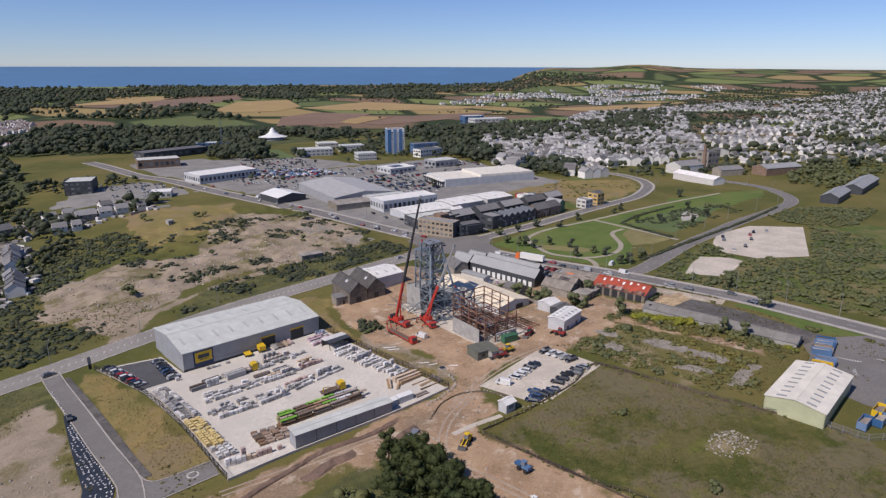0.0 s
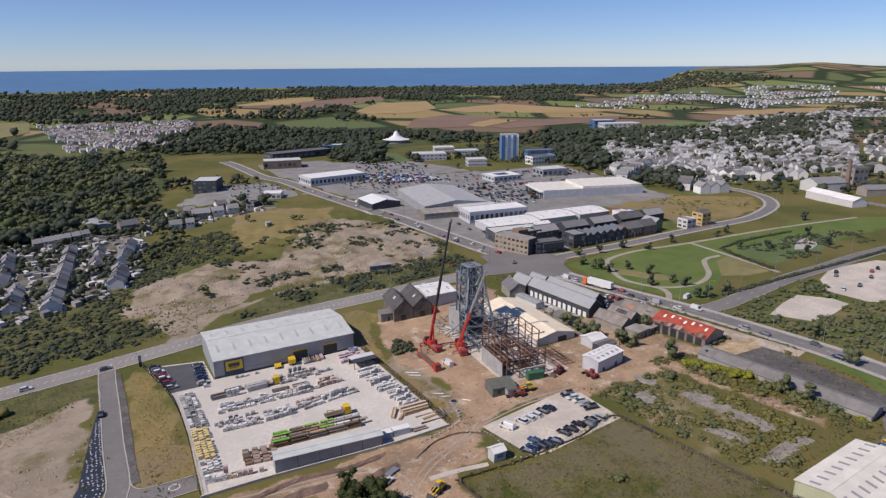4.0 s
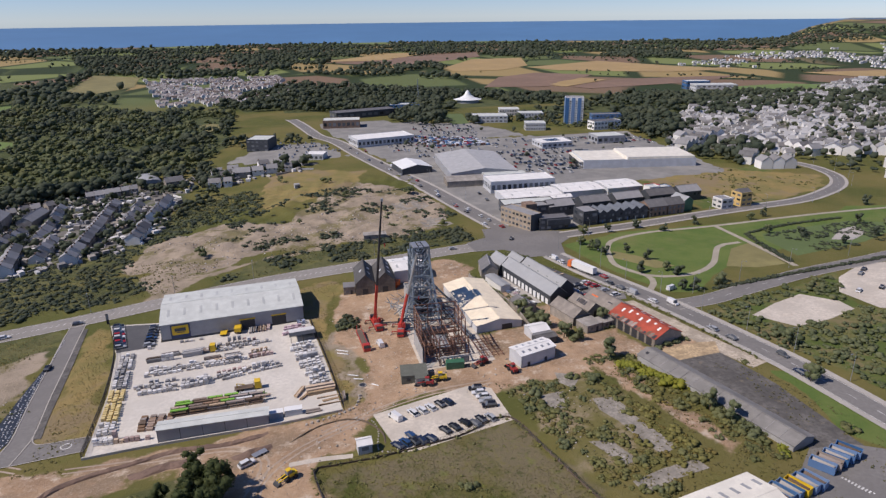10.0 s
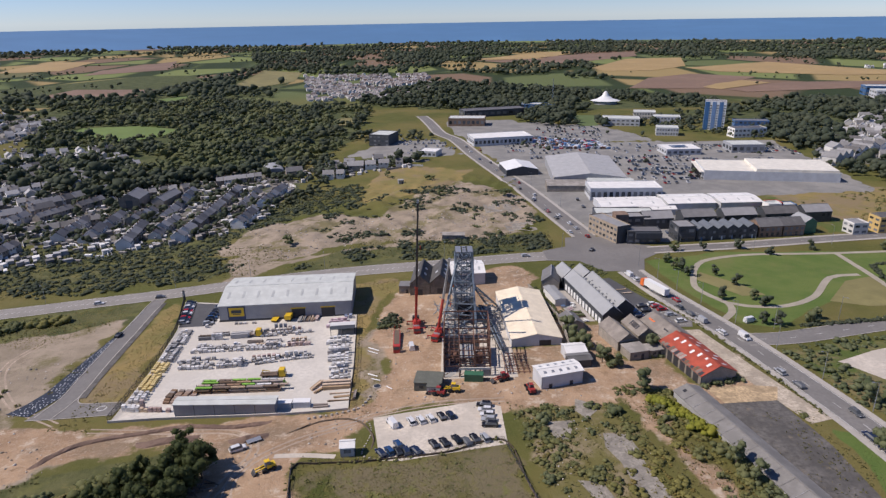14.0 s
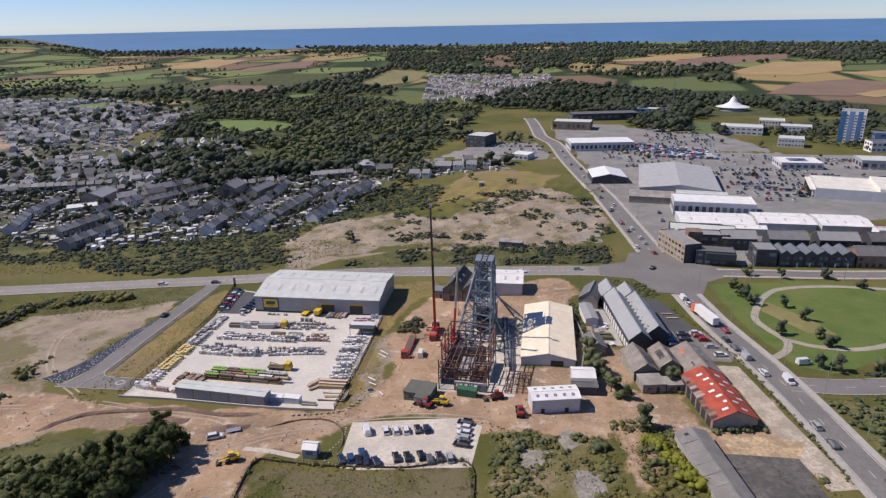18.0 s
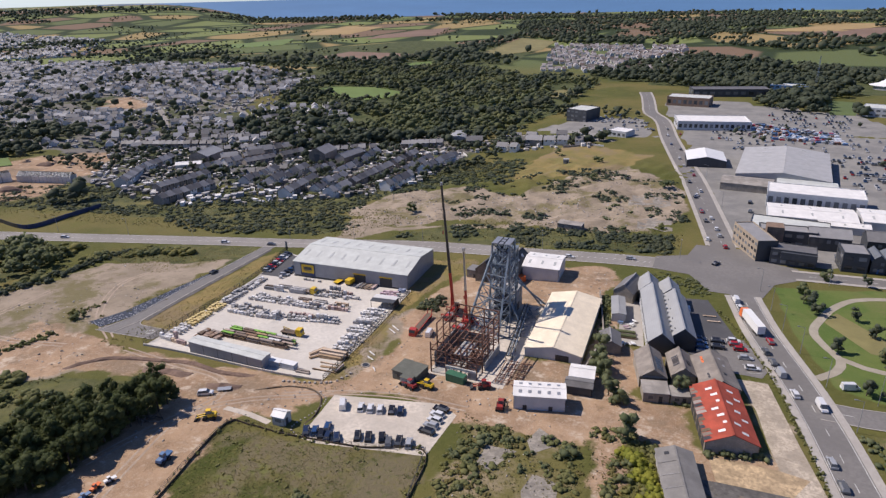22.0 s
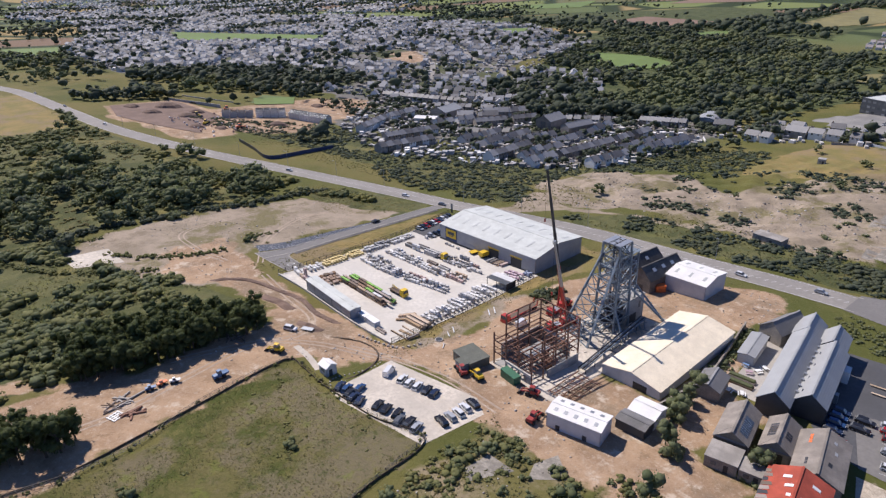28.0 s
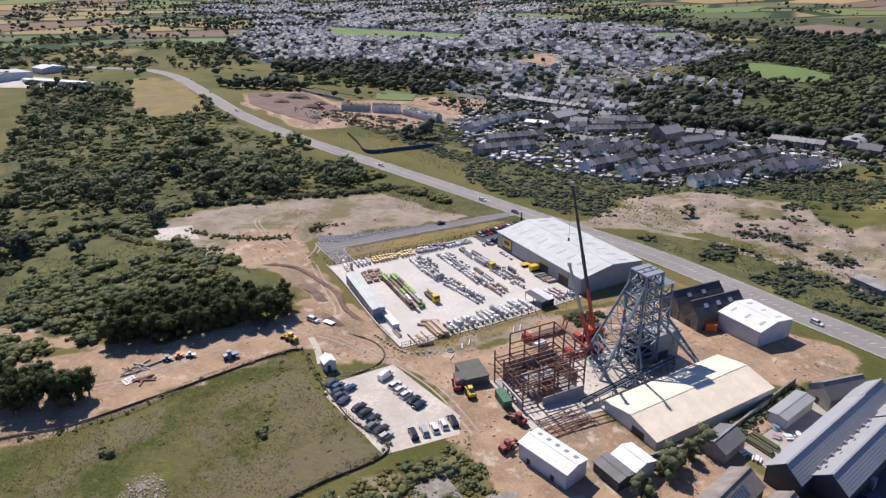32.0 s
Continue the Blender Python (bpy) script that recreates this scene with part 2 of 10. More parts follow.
M["block_red"] = mat("block_terracotta", (0.40, 0.16, 0.09), 0.85, var=0.2, rand=0.4, island=0.35)
M["block_dark"] = mat("block_dark", (0.11, 0.105, 0.10), 0.8, var=0.2, rand=0.4, island=0.35)
M["bag_yellow"] = mat("bag_yellow", (0.75, 0.53, 0.08), 0.6, var=0.12, rand=0.12, island=0.35)
M["soil_edge"] = mat("edging_soil", (0.12, 0.088, 0.06), 0.95, var=0.25, big=0.4, fine=2)
M["red_dull"] = mat("red_dull_paint", (0.33, 0.035, 0.03), 0.55, var=0.25, big=0.8, fine=4)
M["bag_blue"] = mat("wrap_blue", (0.06, 0.14, 0.34), 0.6, var=0.12, rand=0.3, island=0.35)
M["timber_brown"] = mat("timber_brown", (0.30, 0.17, 0.085), 0.9, var=0.2, rand=0.3)
M["bag_pink"] = mat("wrap_pink", (0.55, 0.30, 0.38), 0.6, var=0.12, rand=0.3, island=0.35)
M["bark"] = mat("bark", (0.10, 0.075, 0.055), 0.95, var=0.25)
M["leaf"] = leafy("leaves", (0.120, 0.151, 0.073), (0.260, 0.278, 0.143), 0.5)
M["leaf_dark"] = leafy("leaves_dark", (0.066, 0.09, 0.06), (0.145, 0.165, 0.11))
M["leaf_pine"] = leafy("needles", (0.045, 0.068, 0.028), (0.125, 0.145, 0.055))
M["leaf_lime"] = leafy("leaves_lime", (0.22, 0.26, 0.04), (0.42, 0.41, 0.07))
M["scrub"] = leafy("scrub_leaves", (0.14, 0.156, 0.062), (0.30, 0.30, 0.125), 0.7)
M["scrub_brown"] = leafy("heather_leaves", (0.18, 0.162, 0.068), (0.30, 0.26, 0.10), 0.7)
M["buff_brick"] = mat("buff_brick", (0.36, 0.29, 0.21), 0.9, var=0.15, big=0.3, fine=3)
M["pad"] = mat("broken_slab", (0.30, 0.27, 0.225), 0.95, var=0.25, big=0.3, fine=1.4, stain=(0.13, 0.118, 0.06))
M["apron"] = mat("worn_apron", (0.47, 0.40, 0.31), 0.95, var=0.25, big=0.2, fine=1.1, stain=(0.25, 0.19, 0.12))
M["roof_dull"] = ribbed("roof_dull_sheet", (0.205, 0.195, 0.18), 0.9, 1, 0.3, var=0.15, stain=(0.15, 0.138, 0.12))
M["glass_old"] = mat("old_glazing", (0.10, 0.125, 0.15), 0.3, var=0.25, big=0.8, fine=3)
M["roof_brown"] = ribbed("roof_weathered_sheet", (0.235, 0.205, 0.175), 0.9, 1, 0.3, var=0.2, stain=(0.15, 0.13, 0.11))
M["skylight"] = ribbed("roof_light_sheet", (0.42, 0.43, 0.41), 0.5, 0, 0.5)
M["olive_felt"] = mat("hut_felt", (0.13, 0.135, 0.11), 0.9, var=0.15, big=0.4)
M["lawn"] = mat("mown_lawn", (0.10, 0.14, 0.042), 0.95, var=0.1, big=0.03, fine=0.5)
M["rubble"] = mat("rubble", (0.36, 0.31, 0.25), 0.95, var=0.2, island=0.35)
M["rut"] = mat("packed_track", (0.42, 0.33, 0.25), 0.95, var=0.2, big=0.15, fine=1.2)
M["sea"] = mat("sea_water", (0.085, 0.19, 0.34), 0.6, var=0.06, big=0.0008, fine=0.004)


# ---- builders ----
def sm(a, b, t):
    t = min(1.0, max(0.0, (t - a) / (b - a)))
    return t * t * (3 - 2 * t)


def plain_ground(x, y):
    """The lie of the land without its small rises and dips."""
    yy = max(y, 0.0)
    g = 1.0 - 18.0 * (1 - math.exp(-(yy / 330.0) ** 1.15))
    g += 0.02 * max(-150, min(x, 60)) * (1 - sm(300, 700, yy))
    g -= 10.0 * math.exp(-((x + 280) ** 2 + (y - 330) ** 2) / (2 * 170.0 ** 2))
    g += 2.5 * math.exp(-((x + 62) ** 2 + (y - 218) ** 2) / 800.0) + 2.0 * math.exp(-((x - 25) ** 2 + (y - 285) ** 2) / 900.0)
    g += 2.5 * sm(190, 320, y) * (1 - sm(650, 900, y)) * sm(-80, 0, x)
    if -95 < x < 92 and 186 < y < 345:
        g += (0.9 * math.sin(x * 0.23 + 1.3 * math.sin(y * 0.13)) * math.sin(y * 0.21 + 1.1 * math.sin(x * 0.11)) + 0.5 * math.sin(x * 0.61 + 2 * math.sin(y * 0.37)) * math.sin(y * 0.53)) * sm(186, 200, y) * sm(-95, -80, x) * (1 - sm(76, 92, x))
    if -300 < x < -180 and 20 < y < 110:
        g -= 5.0 * math.exp(-((x + 236) / 20) ** 2 - ((y - 62) / 10) ** 2)
    r = math.hypot(x, y)
    if r > 1500:
        a = math.degrees(math.atan2(x, y))
        land = max(sm(42, 47, a), sm(-36, -46, a))
        g += land * 84 * sm(2300, 4100, r)
        g += 26 * math.exp(-((a - 54.8) / 2.6) ** 2) * sm(3000, 3900, r)
    return g


def ground(x, y):
    """The height of the ground."""
    g = plain_ground(x, y)
    if -180 < x < 160 and -150 < y < 240:
        g += 1.8 * (1 - sm(-25, 22, y)) * sm(-120, -70, x) * (1 - sm(75, 115, x))
        g -= 1.6 * math.exp(-((x + 15) / 28) ** 2 / 2 - ((y - 60) / 45) ** 2 / 2)
        g -= 0.7 * math.exp(-((x + 62) / 25) ** 2 / 2 - ((y - 25) / 22) ** 2 / 2)
        g += 1.0 * math.exp(-((x - 55) / 22) ** 2 / 2 - ((y - 108) / 20) ** 2 / 2)
        g += 1.5 * math.exp(-((x - 31) ** 2 + (y + 53) ** 2) / 22)
    return g


def settle(x, y):
    """Carries a spot of the plan, drawn on the plain ground, along the surveyor's line to its place on the true ground."""
    if not (-120 < x < 110 and -120 < y < 135):
        return x, y
    px, py, z0 = x, y, plain_ground(x, y)
    for _ in range(3):
        k = (ground(px, py) - z0) / (108.6 - z0)
        px, py = x - (x - 14) * k, y - (y + 145) * k
    return px, py


class Geo:
    """Points and faces of one mesh; m is the material slot of each face."""

    def __init__(self):
        self.v, self.f, self.m = [], [], []

    def face(self, pts, m=0):
        k = len(self.v)
        self.v += [tuple(p) for p in pts]
        self.f.append(tuple(range(k, k + len(pts))))
        self.m.append(m)
        return self

    def add(self, verts, faces, m=0):
        k = len(self.v)
        self.v += [tuple(p) for p in verts]
        self.f += [tuple(i + k for i in f) for f in faces]
        self.m += [m] * len(faces)
        return self

    def hull(self, low, high, m=0):
        """A block between two rings of as many points."""
        n = len(low)
        fs = [tuple(reversed(range(n))), tuple(range(n, 2 * n))] + [(i, (i + 1) % n, n + (i + 1) % n, n + i) for i in range(n)]
        return self.add(list(low) + list(high), fs, m)

    def loft(self, rings, m=0):
        """One skin over rings of as many points, closed at both ends."""
        n = len(rings[0])
        fs = [tuple(reversed(range(n))), tuple(range(n * (len(rings) - 1), n * len(rings)))]
        for k in range(len(rings) - 1):
            fs += [(k * n + i, k * n + (i + 1) % n, (k + 1) * n + (i + 1) % n, (k + 1) * n + i) for i in range(n)]
        return self.add([p for r in rings for p in r], fs, m)

    def box(self, x0, y0, z0, x1, y1, z1, m=0):
        return self.hull([(x0, y0, z0), (x1, y0, z0), (x1, y1, z0), (x0, y1, z0)], [(x0, y0, z1), (x1, y0, z1), (x1, y1, z1), (x0, y1, z1)], m)

    def turned(self, cx, cy, z0, sx, sy, h, deg=0, m=0, taper=1.0):
        c, s = math.cos(radians(deg)), math.sin(radians(deg))
        ring = lambda z, k: [(cx + (c * a * sx - s * b * sy) * k / 2, cy + (s * a * sx + c * b * sy) * k / 2, z) for a, b in ((-1, -1), (1, -1), (1, 1), (-1, 1))]
        return self.hull(ring(z0, 1), ring(z0 + h, taper), m)

    def tube(self, a, b, r, n=6, r2=None, m=0):
        a, b = Vector(a), Vector(b)
        d = (b - a).normalized()
        u = d.cross(Vector((0, 0, 1)) if abs(d.z) < 0.95 else Vector((1, 0, 0))).normalized()
        w = d.cross(u)
        ring = lambda p, q: [p + (u * math.cos(2 * math.pi * i / n + 0.4) + w * math.sin(2 * math.pi * i / n + 0.4)) * q for i in range(n)]
        return self.hull(ring(a, r), ring(b, r if r2 is None else r2), m)

    def beam(self, a, b, w=0.3, h=None, m=0):
        a, b = Vector(a), Vector(b)
        d = (b - a).normalized()
        u = d.cross(Vector((0, 0, 1)) if abs(d.z) < 0.95 else Vector((0, 1, 0))).normalized() * (w / 2)
        k = d.cross(u).normalized() * ((h or w) / 2)
        return self.hull([a + u + k, a - u + k, a - u - k, a + u - k], [b + u + k, b - u + k, b - u - k, b + u - k], m)

    def data(self, name, mats):
        me = bpy.data.meshes.new(name)
        me.from_pydata(self.v, [], self.f)
        for x in mats if isinstance(mats, (list, tuple)) else [mats]:
            me.materials.append(x)
        if any(self.m):
            me.polygons.foreach_set("material_index", self.m)
        me.update()
        return me


def thing(name, x, y, turn=0, label="", category="", group="", kind="", z=None, lift=0.0):
    """An empty at the base of a thing, on the ground unless z is given."""
    ob = new(name)
    if z is None:
        x, y = settle(x, y)
    ob.matrix_basis = pose(x, y, ground(x, y) + lift if z in (None, "here") else z, 0, 0, turn)
    ob.empty_display_size = 0.5
    return tagged(ob, label, category, group, kind)


def part(name, geo, mats, parent=None, label="", at=None):
    me = geo.data(name, mats) if isinstance(geo, Geo) else geo
    ob = new(name, me)
    if parent is not None:
        ob.parent = parent
    if at is not None:
        ob.matrix_basis = at if isinstance(at, Matrix) else Matrix.Translation(at)
    return tagged(ob, label)


def spline(pts, step=4.0):
    """A smooth line through points of the plan, cut into even steps."""
    p = [Vector((*q, 0)) for q in pts]
    p = [p[0] * 2 - p[1]] + p + [p[-1] * 2 - p[-2]]
    out = []
    for i in range(1, len(p) - 2):
        a, b, c, d = p[i - 1:i + 3]
        n = max(1, int((c - b).length / step))
        for k in range(n):
            t = k / n
            out.append(0.5 * (2 * b + (c - a) * t + (2 * a - 5 * b + 4 * c - d) * t * t + (3 * b - a - 3 * c + d) * t ** 3))
    out.append(p[-2])
    return out


def ribbon(line, left, right, lift, cuts=3):
    """A strip laid on the ground along a line, from left to right of it."""
    g = Geo()
    n = len(line)
    for i, q in enumerate(line):
        d = (line[min(n - 1, i + 1)] - line[max(0, i - 1)]).normalized()
        side = Vector((-d.y, d.x, 0))
        for k in range(cuts + 1):
            w = q + side * (left + (right - left) * k / cuts)
            g.v.append((w.x, w.y, ground(w.x, w.y) + lift))
    for i in range(n - 1):
        for k in range(cuts):
            a = i * (cuts + 1) + k
            g.f.append((a, a + cuts + 1, a + cuts + 2, a + 1))
            g.m.append(0)
    return g


def draped(poly, lift, step=8.0, thick=0.0):
    """A flat patch cut along a grid and laid on the ground, with an edge if thick."""
    bm = bmesh.new()
    f = bm.faces.new([bm.verts.new((x, y, 0)) for x, y in poly])
    if f.normal.z < 0 or sum(poly[i - 1][0] * poly[i][1] - poly[i][0] * poly[i - 1][1] for i in range(len(poly))) < 0:
        bmesh.ops.reverse_faces(bm, faces=[f])
    for ax in (0, 1):
        lo, hi = min(q[ax] for q in poly), max(q[ax] for q in poly)
        k = math.floor(lo / step) + 1
        while k * step < hi:
            co, no = [0, 0, 0], [0, 0, 0]
            co[ax], no[ax] = k * step, 1
            bmesh.ops.bisect_plane(bm, geom=bm.verts[:] + bm.edges[:] + bm.faces[:], plane_co=co, plane_no=no)
            k += 1
    for v in bm.verts:
        v.co.z = ground(v.co.x, v.co.y) + lift
    g = Geo()
    bm.verts.index_update()
    g.v = [tuple(v.co) for v in bm.verts]
    g.f = [tuple(v.index for v in f.verts) for f in bm.faces]
    if thick:
        for e in [e for e in bm.edges if e.is_boundary]:
            l = e.link_loops[0]
            a, b = l.vert.co, l.link_loop_next.vert.co
            g.face([a, (a.x, a.y, a.z - thick), (b.x, b.y, b.z - thick), b])
    g.m = [0] * len(g.f)
    bm.free()
    return g


def vnoise(X, Y, scale, seed=0):
    """Smooth noise from 0 to 1 on arrays of plan points."""
    x, y = np.asarray(X) / scale, np.asarray(Y) / scale
    i, j = np.floor(x), np.floor(y)
    u, v = x - i, y - j
    u, v = u * u * (3 - 2 * u), v * v * (3 - 2 * v)
    h = lambda a, b: np.mod(np.sin(a * 127.1 + b * 311.7 + seed * 74.7) * 43758.5453, 1.0)
    return (h(i, j) * (1 - u) + h(i + 1, j) * u) * (1 - v) + (h(i, j + 1) * (1 - u) + h(i + 1, j + 1) * u) * v


def inside(poly, X, Y):
    """Metres inside a polygon (negative outside), on arrays."""
    X, Y = np.asarray(X, float), np.asarray(Y, float)
    best, odd = np.full(X.shape, 1e9), np.zeros(X.shape, bool)
    for (ax, ay), (bx, by) in zip(poly, poly[1:] + poly[:1]):
        dx, dy = bx - ax, by - ay
        t = np.clip(((X - ax) * dx + (Y - ay) * dy) / (dx * dx + dy * dy + 1e-9), 0, 1)
        best = np.minimum(best, np.hypot(X - ax - t * dx, Y - ay - t * dy))
        cross = ((ay > Y) != (by > Y)) & (X < (bx - ax) * (Y - ay) / (by - ay + 1e-12) + ax)
        odd ^= cross
    return np.where(odd, best, -best)


# ---- the plan: where the ground is bare, dry, mown or sealed ----
W1 = [(-319, 411), (-420, 560), (-500, 760), (-585, 907), (-431, 1019), (-174, 860), (-60, 830), (-60, 560), (-85, 470), (-140, 440), (-200, 402)]
W2 = [(-97, 866), (30, 1204), (234, 1038), (453, 809), (387, 755), (179, 740), (60, 775)]
W3 = [(312, 680), (509, 783), (732, 777), (1307, 820), (920, 560), (517, 530)]
W4 = [(-612, -120), (-570, 18), (-376, 40), (-266, 58), (-190, 92), (-180, 40), (-178, -16), (-160, -110)]
ZONES = {
    "dirt": [
        [(-18, 15), (1, 23), (7, 27), (5.5, 62), (-1, 80), (-1, 96), (4, 112), (30, 135), (62, 141), (72, 124), (48, 92), (49, 59), (57, 40), (68, 38), (74, 20), (42, 15), (22, 23), (4, 15), (-4, -2), (-12, -4), (-19, -20), (-36, -25), (-29, 4)],
        [(-42, -110), (-45, -66), (-46, -50), (-38, -40), (-37, -4), (-44, 5), (-76, 8), (-76, 16), (1, 21), (0, 9), (-17, -2), (-15, -8), (-11.5, -28), (-8.5, -41), (-4, -52), (-3.5, -68), (-7, -84), (-12, -110)],
        [(-38, -40), (-42, -54), (-56, -72), (-74, -90), (-92, -108), (-84, -112), (-62, -88), (-44, -66), (-36, -54)],
        [(-130, 22), (-112, 19), (-88, 17), (-74, 15), (-58, 17), (-62, 4), (-76, -2), (-98, -12), (-126, -8)],
        [(99, 27), (104, 15), (110, 7), (121, 12), (121, 28)], [(42, 18), (56, 20), (72, 22), (101, 25), (101, 45), (84, 46), (88, 70), (80, 76), (74, 90), (69, 90), (70, 56), (49, 58), (42, 44)],
        [(81.5, 28), (88, 28), (88.6, 4), (90.4, -12), (96, -30), (90, -33), (85.6, -14), (83, 4)],
        [(-506, 67), (-496, 133), (-446, 137), (-436, 214), (-428, 266), (-402, 296), (-360, 250), (-336, 200), (-314, 154), (-340, 121), (-328, 80), (-405, 70), (-451, 59)],
        [(-640, 496), (-630, 527), (-544, 478), (-552, 451), (-584, 444)]],
    "pale": [
        [(-162, -49), (-168, -17), (-166, 45), (-160, 78), (-125, 92), (-108, 98), (-104, 84), (-105.5, 42), (-103, 18), (-75, 15), (-75, -3), (-98, -16), (-142, -34)],
        [(-97, 190), (-90, 239), (-52, 267), (-14, 247), (16, 299), (43, 337), (86, 279), (86, 226), (72, 198), (33, 190), (-5, 195), (-30, 191), (-54, 173)],
        [(-90, 180), (-75, 143), (-68, 146), (-53, 166), (-17, 183), (11, 189), (10, 193), (-18, 189), (-55, 171), (-80, 185)],
        [(1.5, 27), (8, 26), (6, 62), (2.5, 84), (-3.5, 82), (-1.5, 62)],
        [(113, 68), (121, 66), (124, 30), (133, 14), (126, 6), (119, 20), (119, 40)]],
    "dry": [
        [(250, 268), (324, 283), (351, 262), (378, 240), (362, 212), (326, 196), (280, 188), (262, 204)],
        [(-16, 132), (9, 136), (3, 108), (-1, 84), (3, 60), (6, 27), (4, 17), (-10, 17)], [(-90, 30), (-74, 28), (-84, 112), (-92, 118)],
        [(-28, 352), (-12, 411), (59, 374), (32, 303), (-24, 288)],
        [(-647, -25), (-605, 29), (-424, 24), (-415, -19), (-466, -34)]],
    "green": [[(270, 279), (373, 280), (293, 178), (242, 186)], [(170, 208), (240, 230), (250, 300), (330, 290), (300, 220), (262, 186), (240, 200)], [(140, 48), (170, 55), (220, 66), (214, 52), (204, 46), (206, 30), (230, 10), (300, 44), (330, 60), (330, -10), (220, -50), (165, -60), (152, 0)]],
    "lawn": [
        [(127, 145), (169, 157), (229, 152), (311, 152), (327, 162), (422, 134), (392, 118), (353, 116), (238, 104), (198, 99), (150, 66), (139, 71), (130, 110)],
        [(130, 2), (136.5, -2), (139, -24), (141.5, -45), (135, -45), (127, -32), (131, -14)],
        [(-429, 640), (-418, 684), (-349, 692), (-270, 650), (-320, 588)]],
    "tar": [
        [(90, 330), (70, 480), (360, 480), (324, 270), (209, 264), (150, 175), (122, 177), (106, 230)],
        [(68, 480), (40, 640), (60, 681), (221, 600), (251, 491)], [(-60, 470), (-20, 540), (30, 530), (52, 440), (0, 440)]],
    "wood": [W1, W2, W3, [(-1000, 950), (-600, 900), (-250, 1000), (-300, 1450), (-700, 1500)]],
    "heath": [[(-420, 110), (-200, 150), (-90, 148), (-74, 165), (-97, 190), (-92, 232), (-60, 270), (-72, 340), (-100, 262), (-140, 232), (-240, 222), (-330, 190)], W4, [(-150, -110), (-176, -30), (-154, -36), (-110, -20), (-78, -6), (-48, 0), (-50, -40), (-44, -110)], [(-50, 152), (86, 168), (84, 196), (-30, 186)], [(-170, 84), (-160, 108), (-112, 122), (-101, 117), (-103, 100), (-112, 90), (-128, 74)]],
    "town": [[(-137, 232), (-90, 262), (-84, 380), (-140, 440), (-300, 470), (-460, 500), (-480, 300), (-330, 200), (-236, 236)], [(-70, 395), (25, 425), (0, 450), (-70, 440)], [(345, 372), (480, 300), (930, 520), (1350, 800), (1100, 900), (620, 700), (400, 480)], [(-420, 290), (-560, 230), (-700, 140), (-1000, 120), (-1300, 250), (-1700, 300), (-1900, 650), (-1450, 800), (-750, 900), (-480, 760), (-450, 560)]],
    "rubble": [[(44, 20), (74, 19), (78, -3), (80, -30), (52, -27)], [(24, -49), (31, -47), (38, -50), (38, -57), (30, -58), (24, -55)]],
    "meadow": [[(-14, -7), (-8, -6), (13, -5), (41, 0), (46, -20), (53, -48), (60, -64), (50, -110), (-8, -110), (-6, -84), (-2, -68), (-3, -52), (-8, -41), (-11, -28)]],
}


def axis_of(lo, hi, far_lo, far_hi, step):
    a = list(np.arange(lo, hi + 0.1, step))
    s = step
    while a[-1] < far_hi:
        s *= 1.07
        a.append(min(far_hi, a[-1] + s))
    s, b = step, []
    cur = lo
    while cur > far_lo:
        s *= 1.07
        cur = max(far_lo, cur - s)
        b.append(cur)
    return np.array(b[::-1] + a)




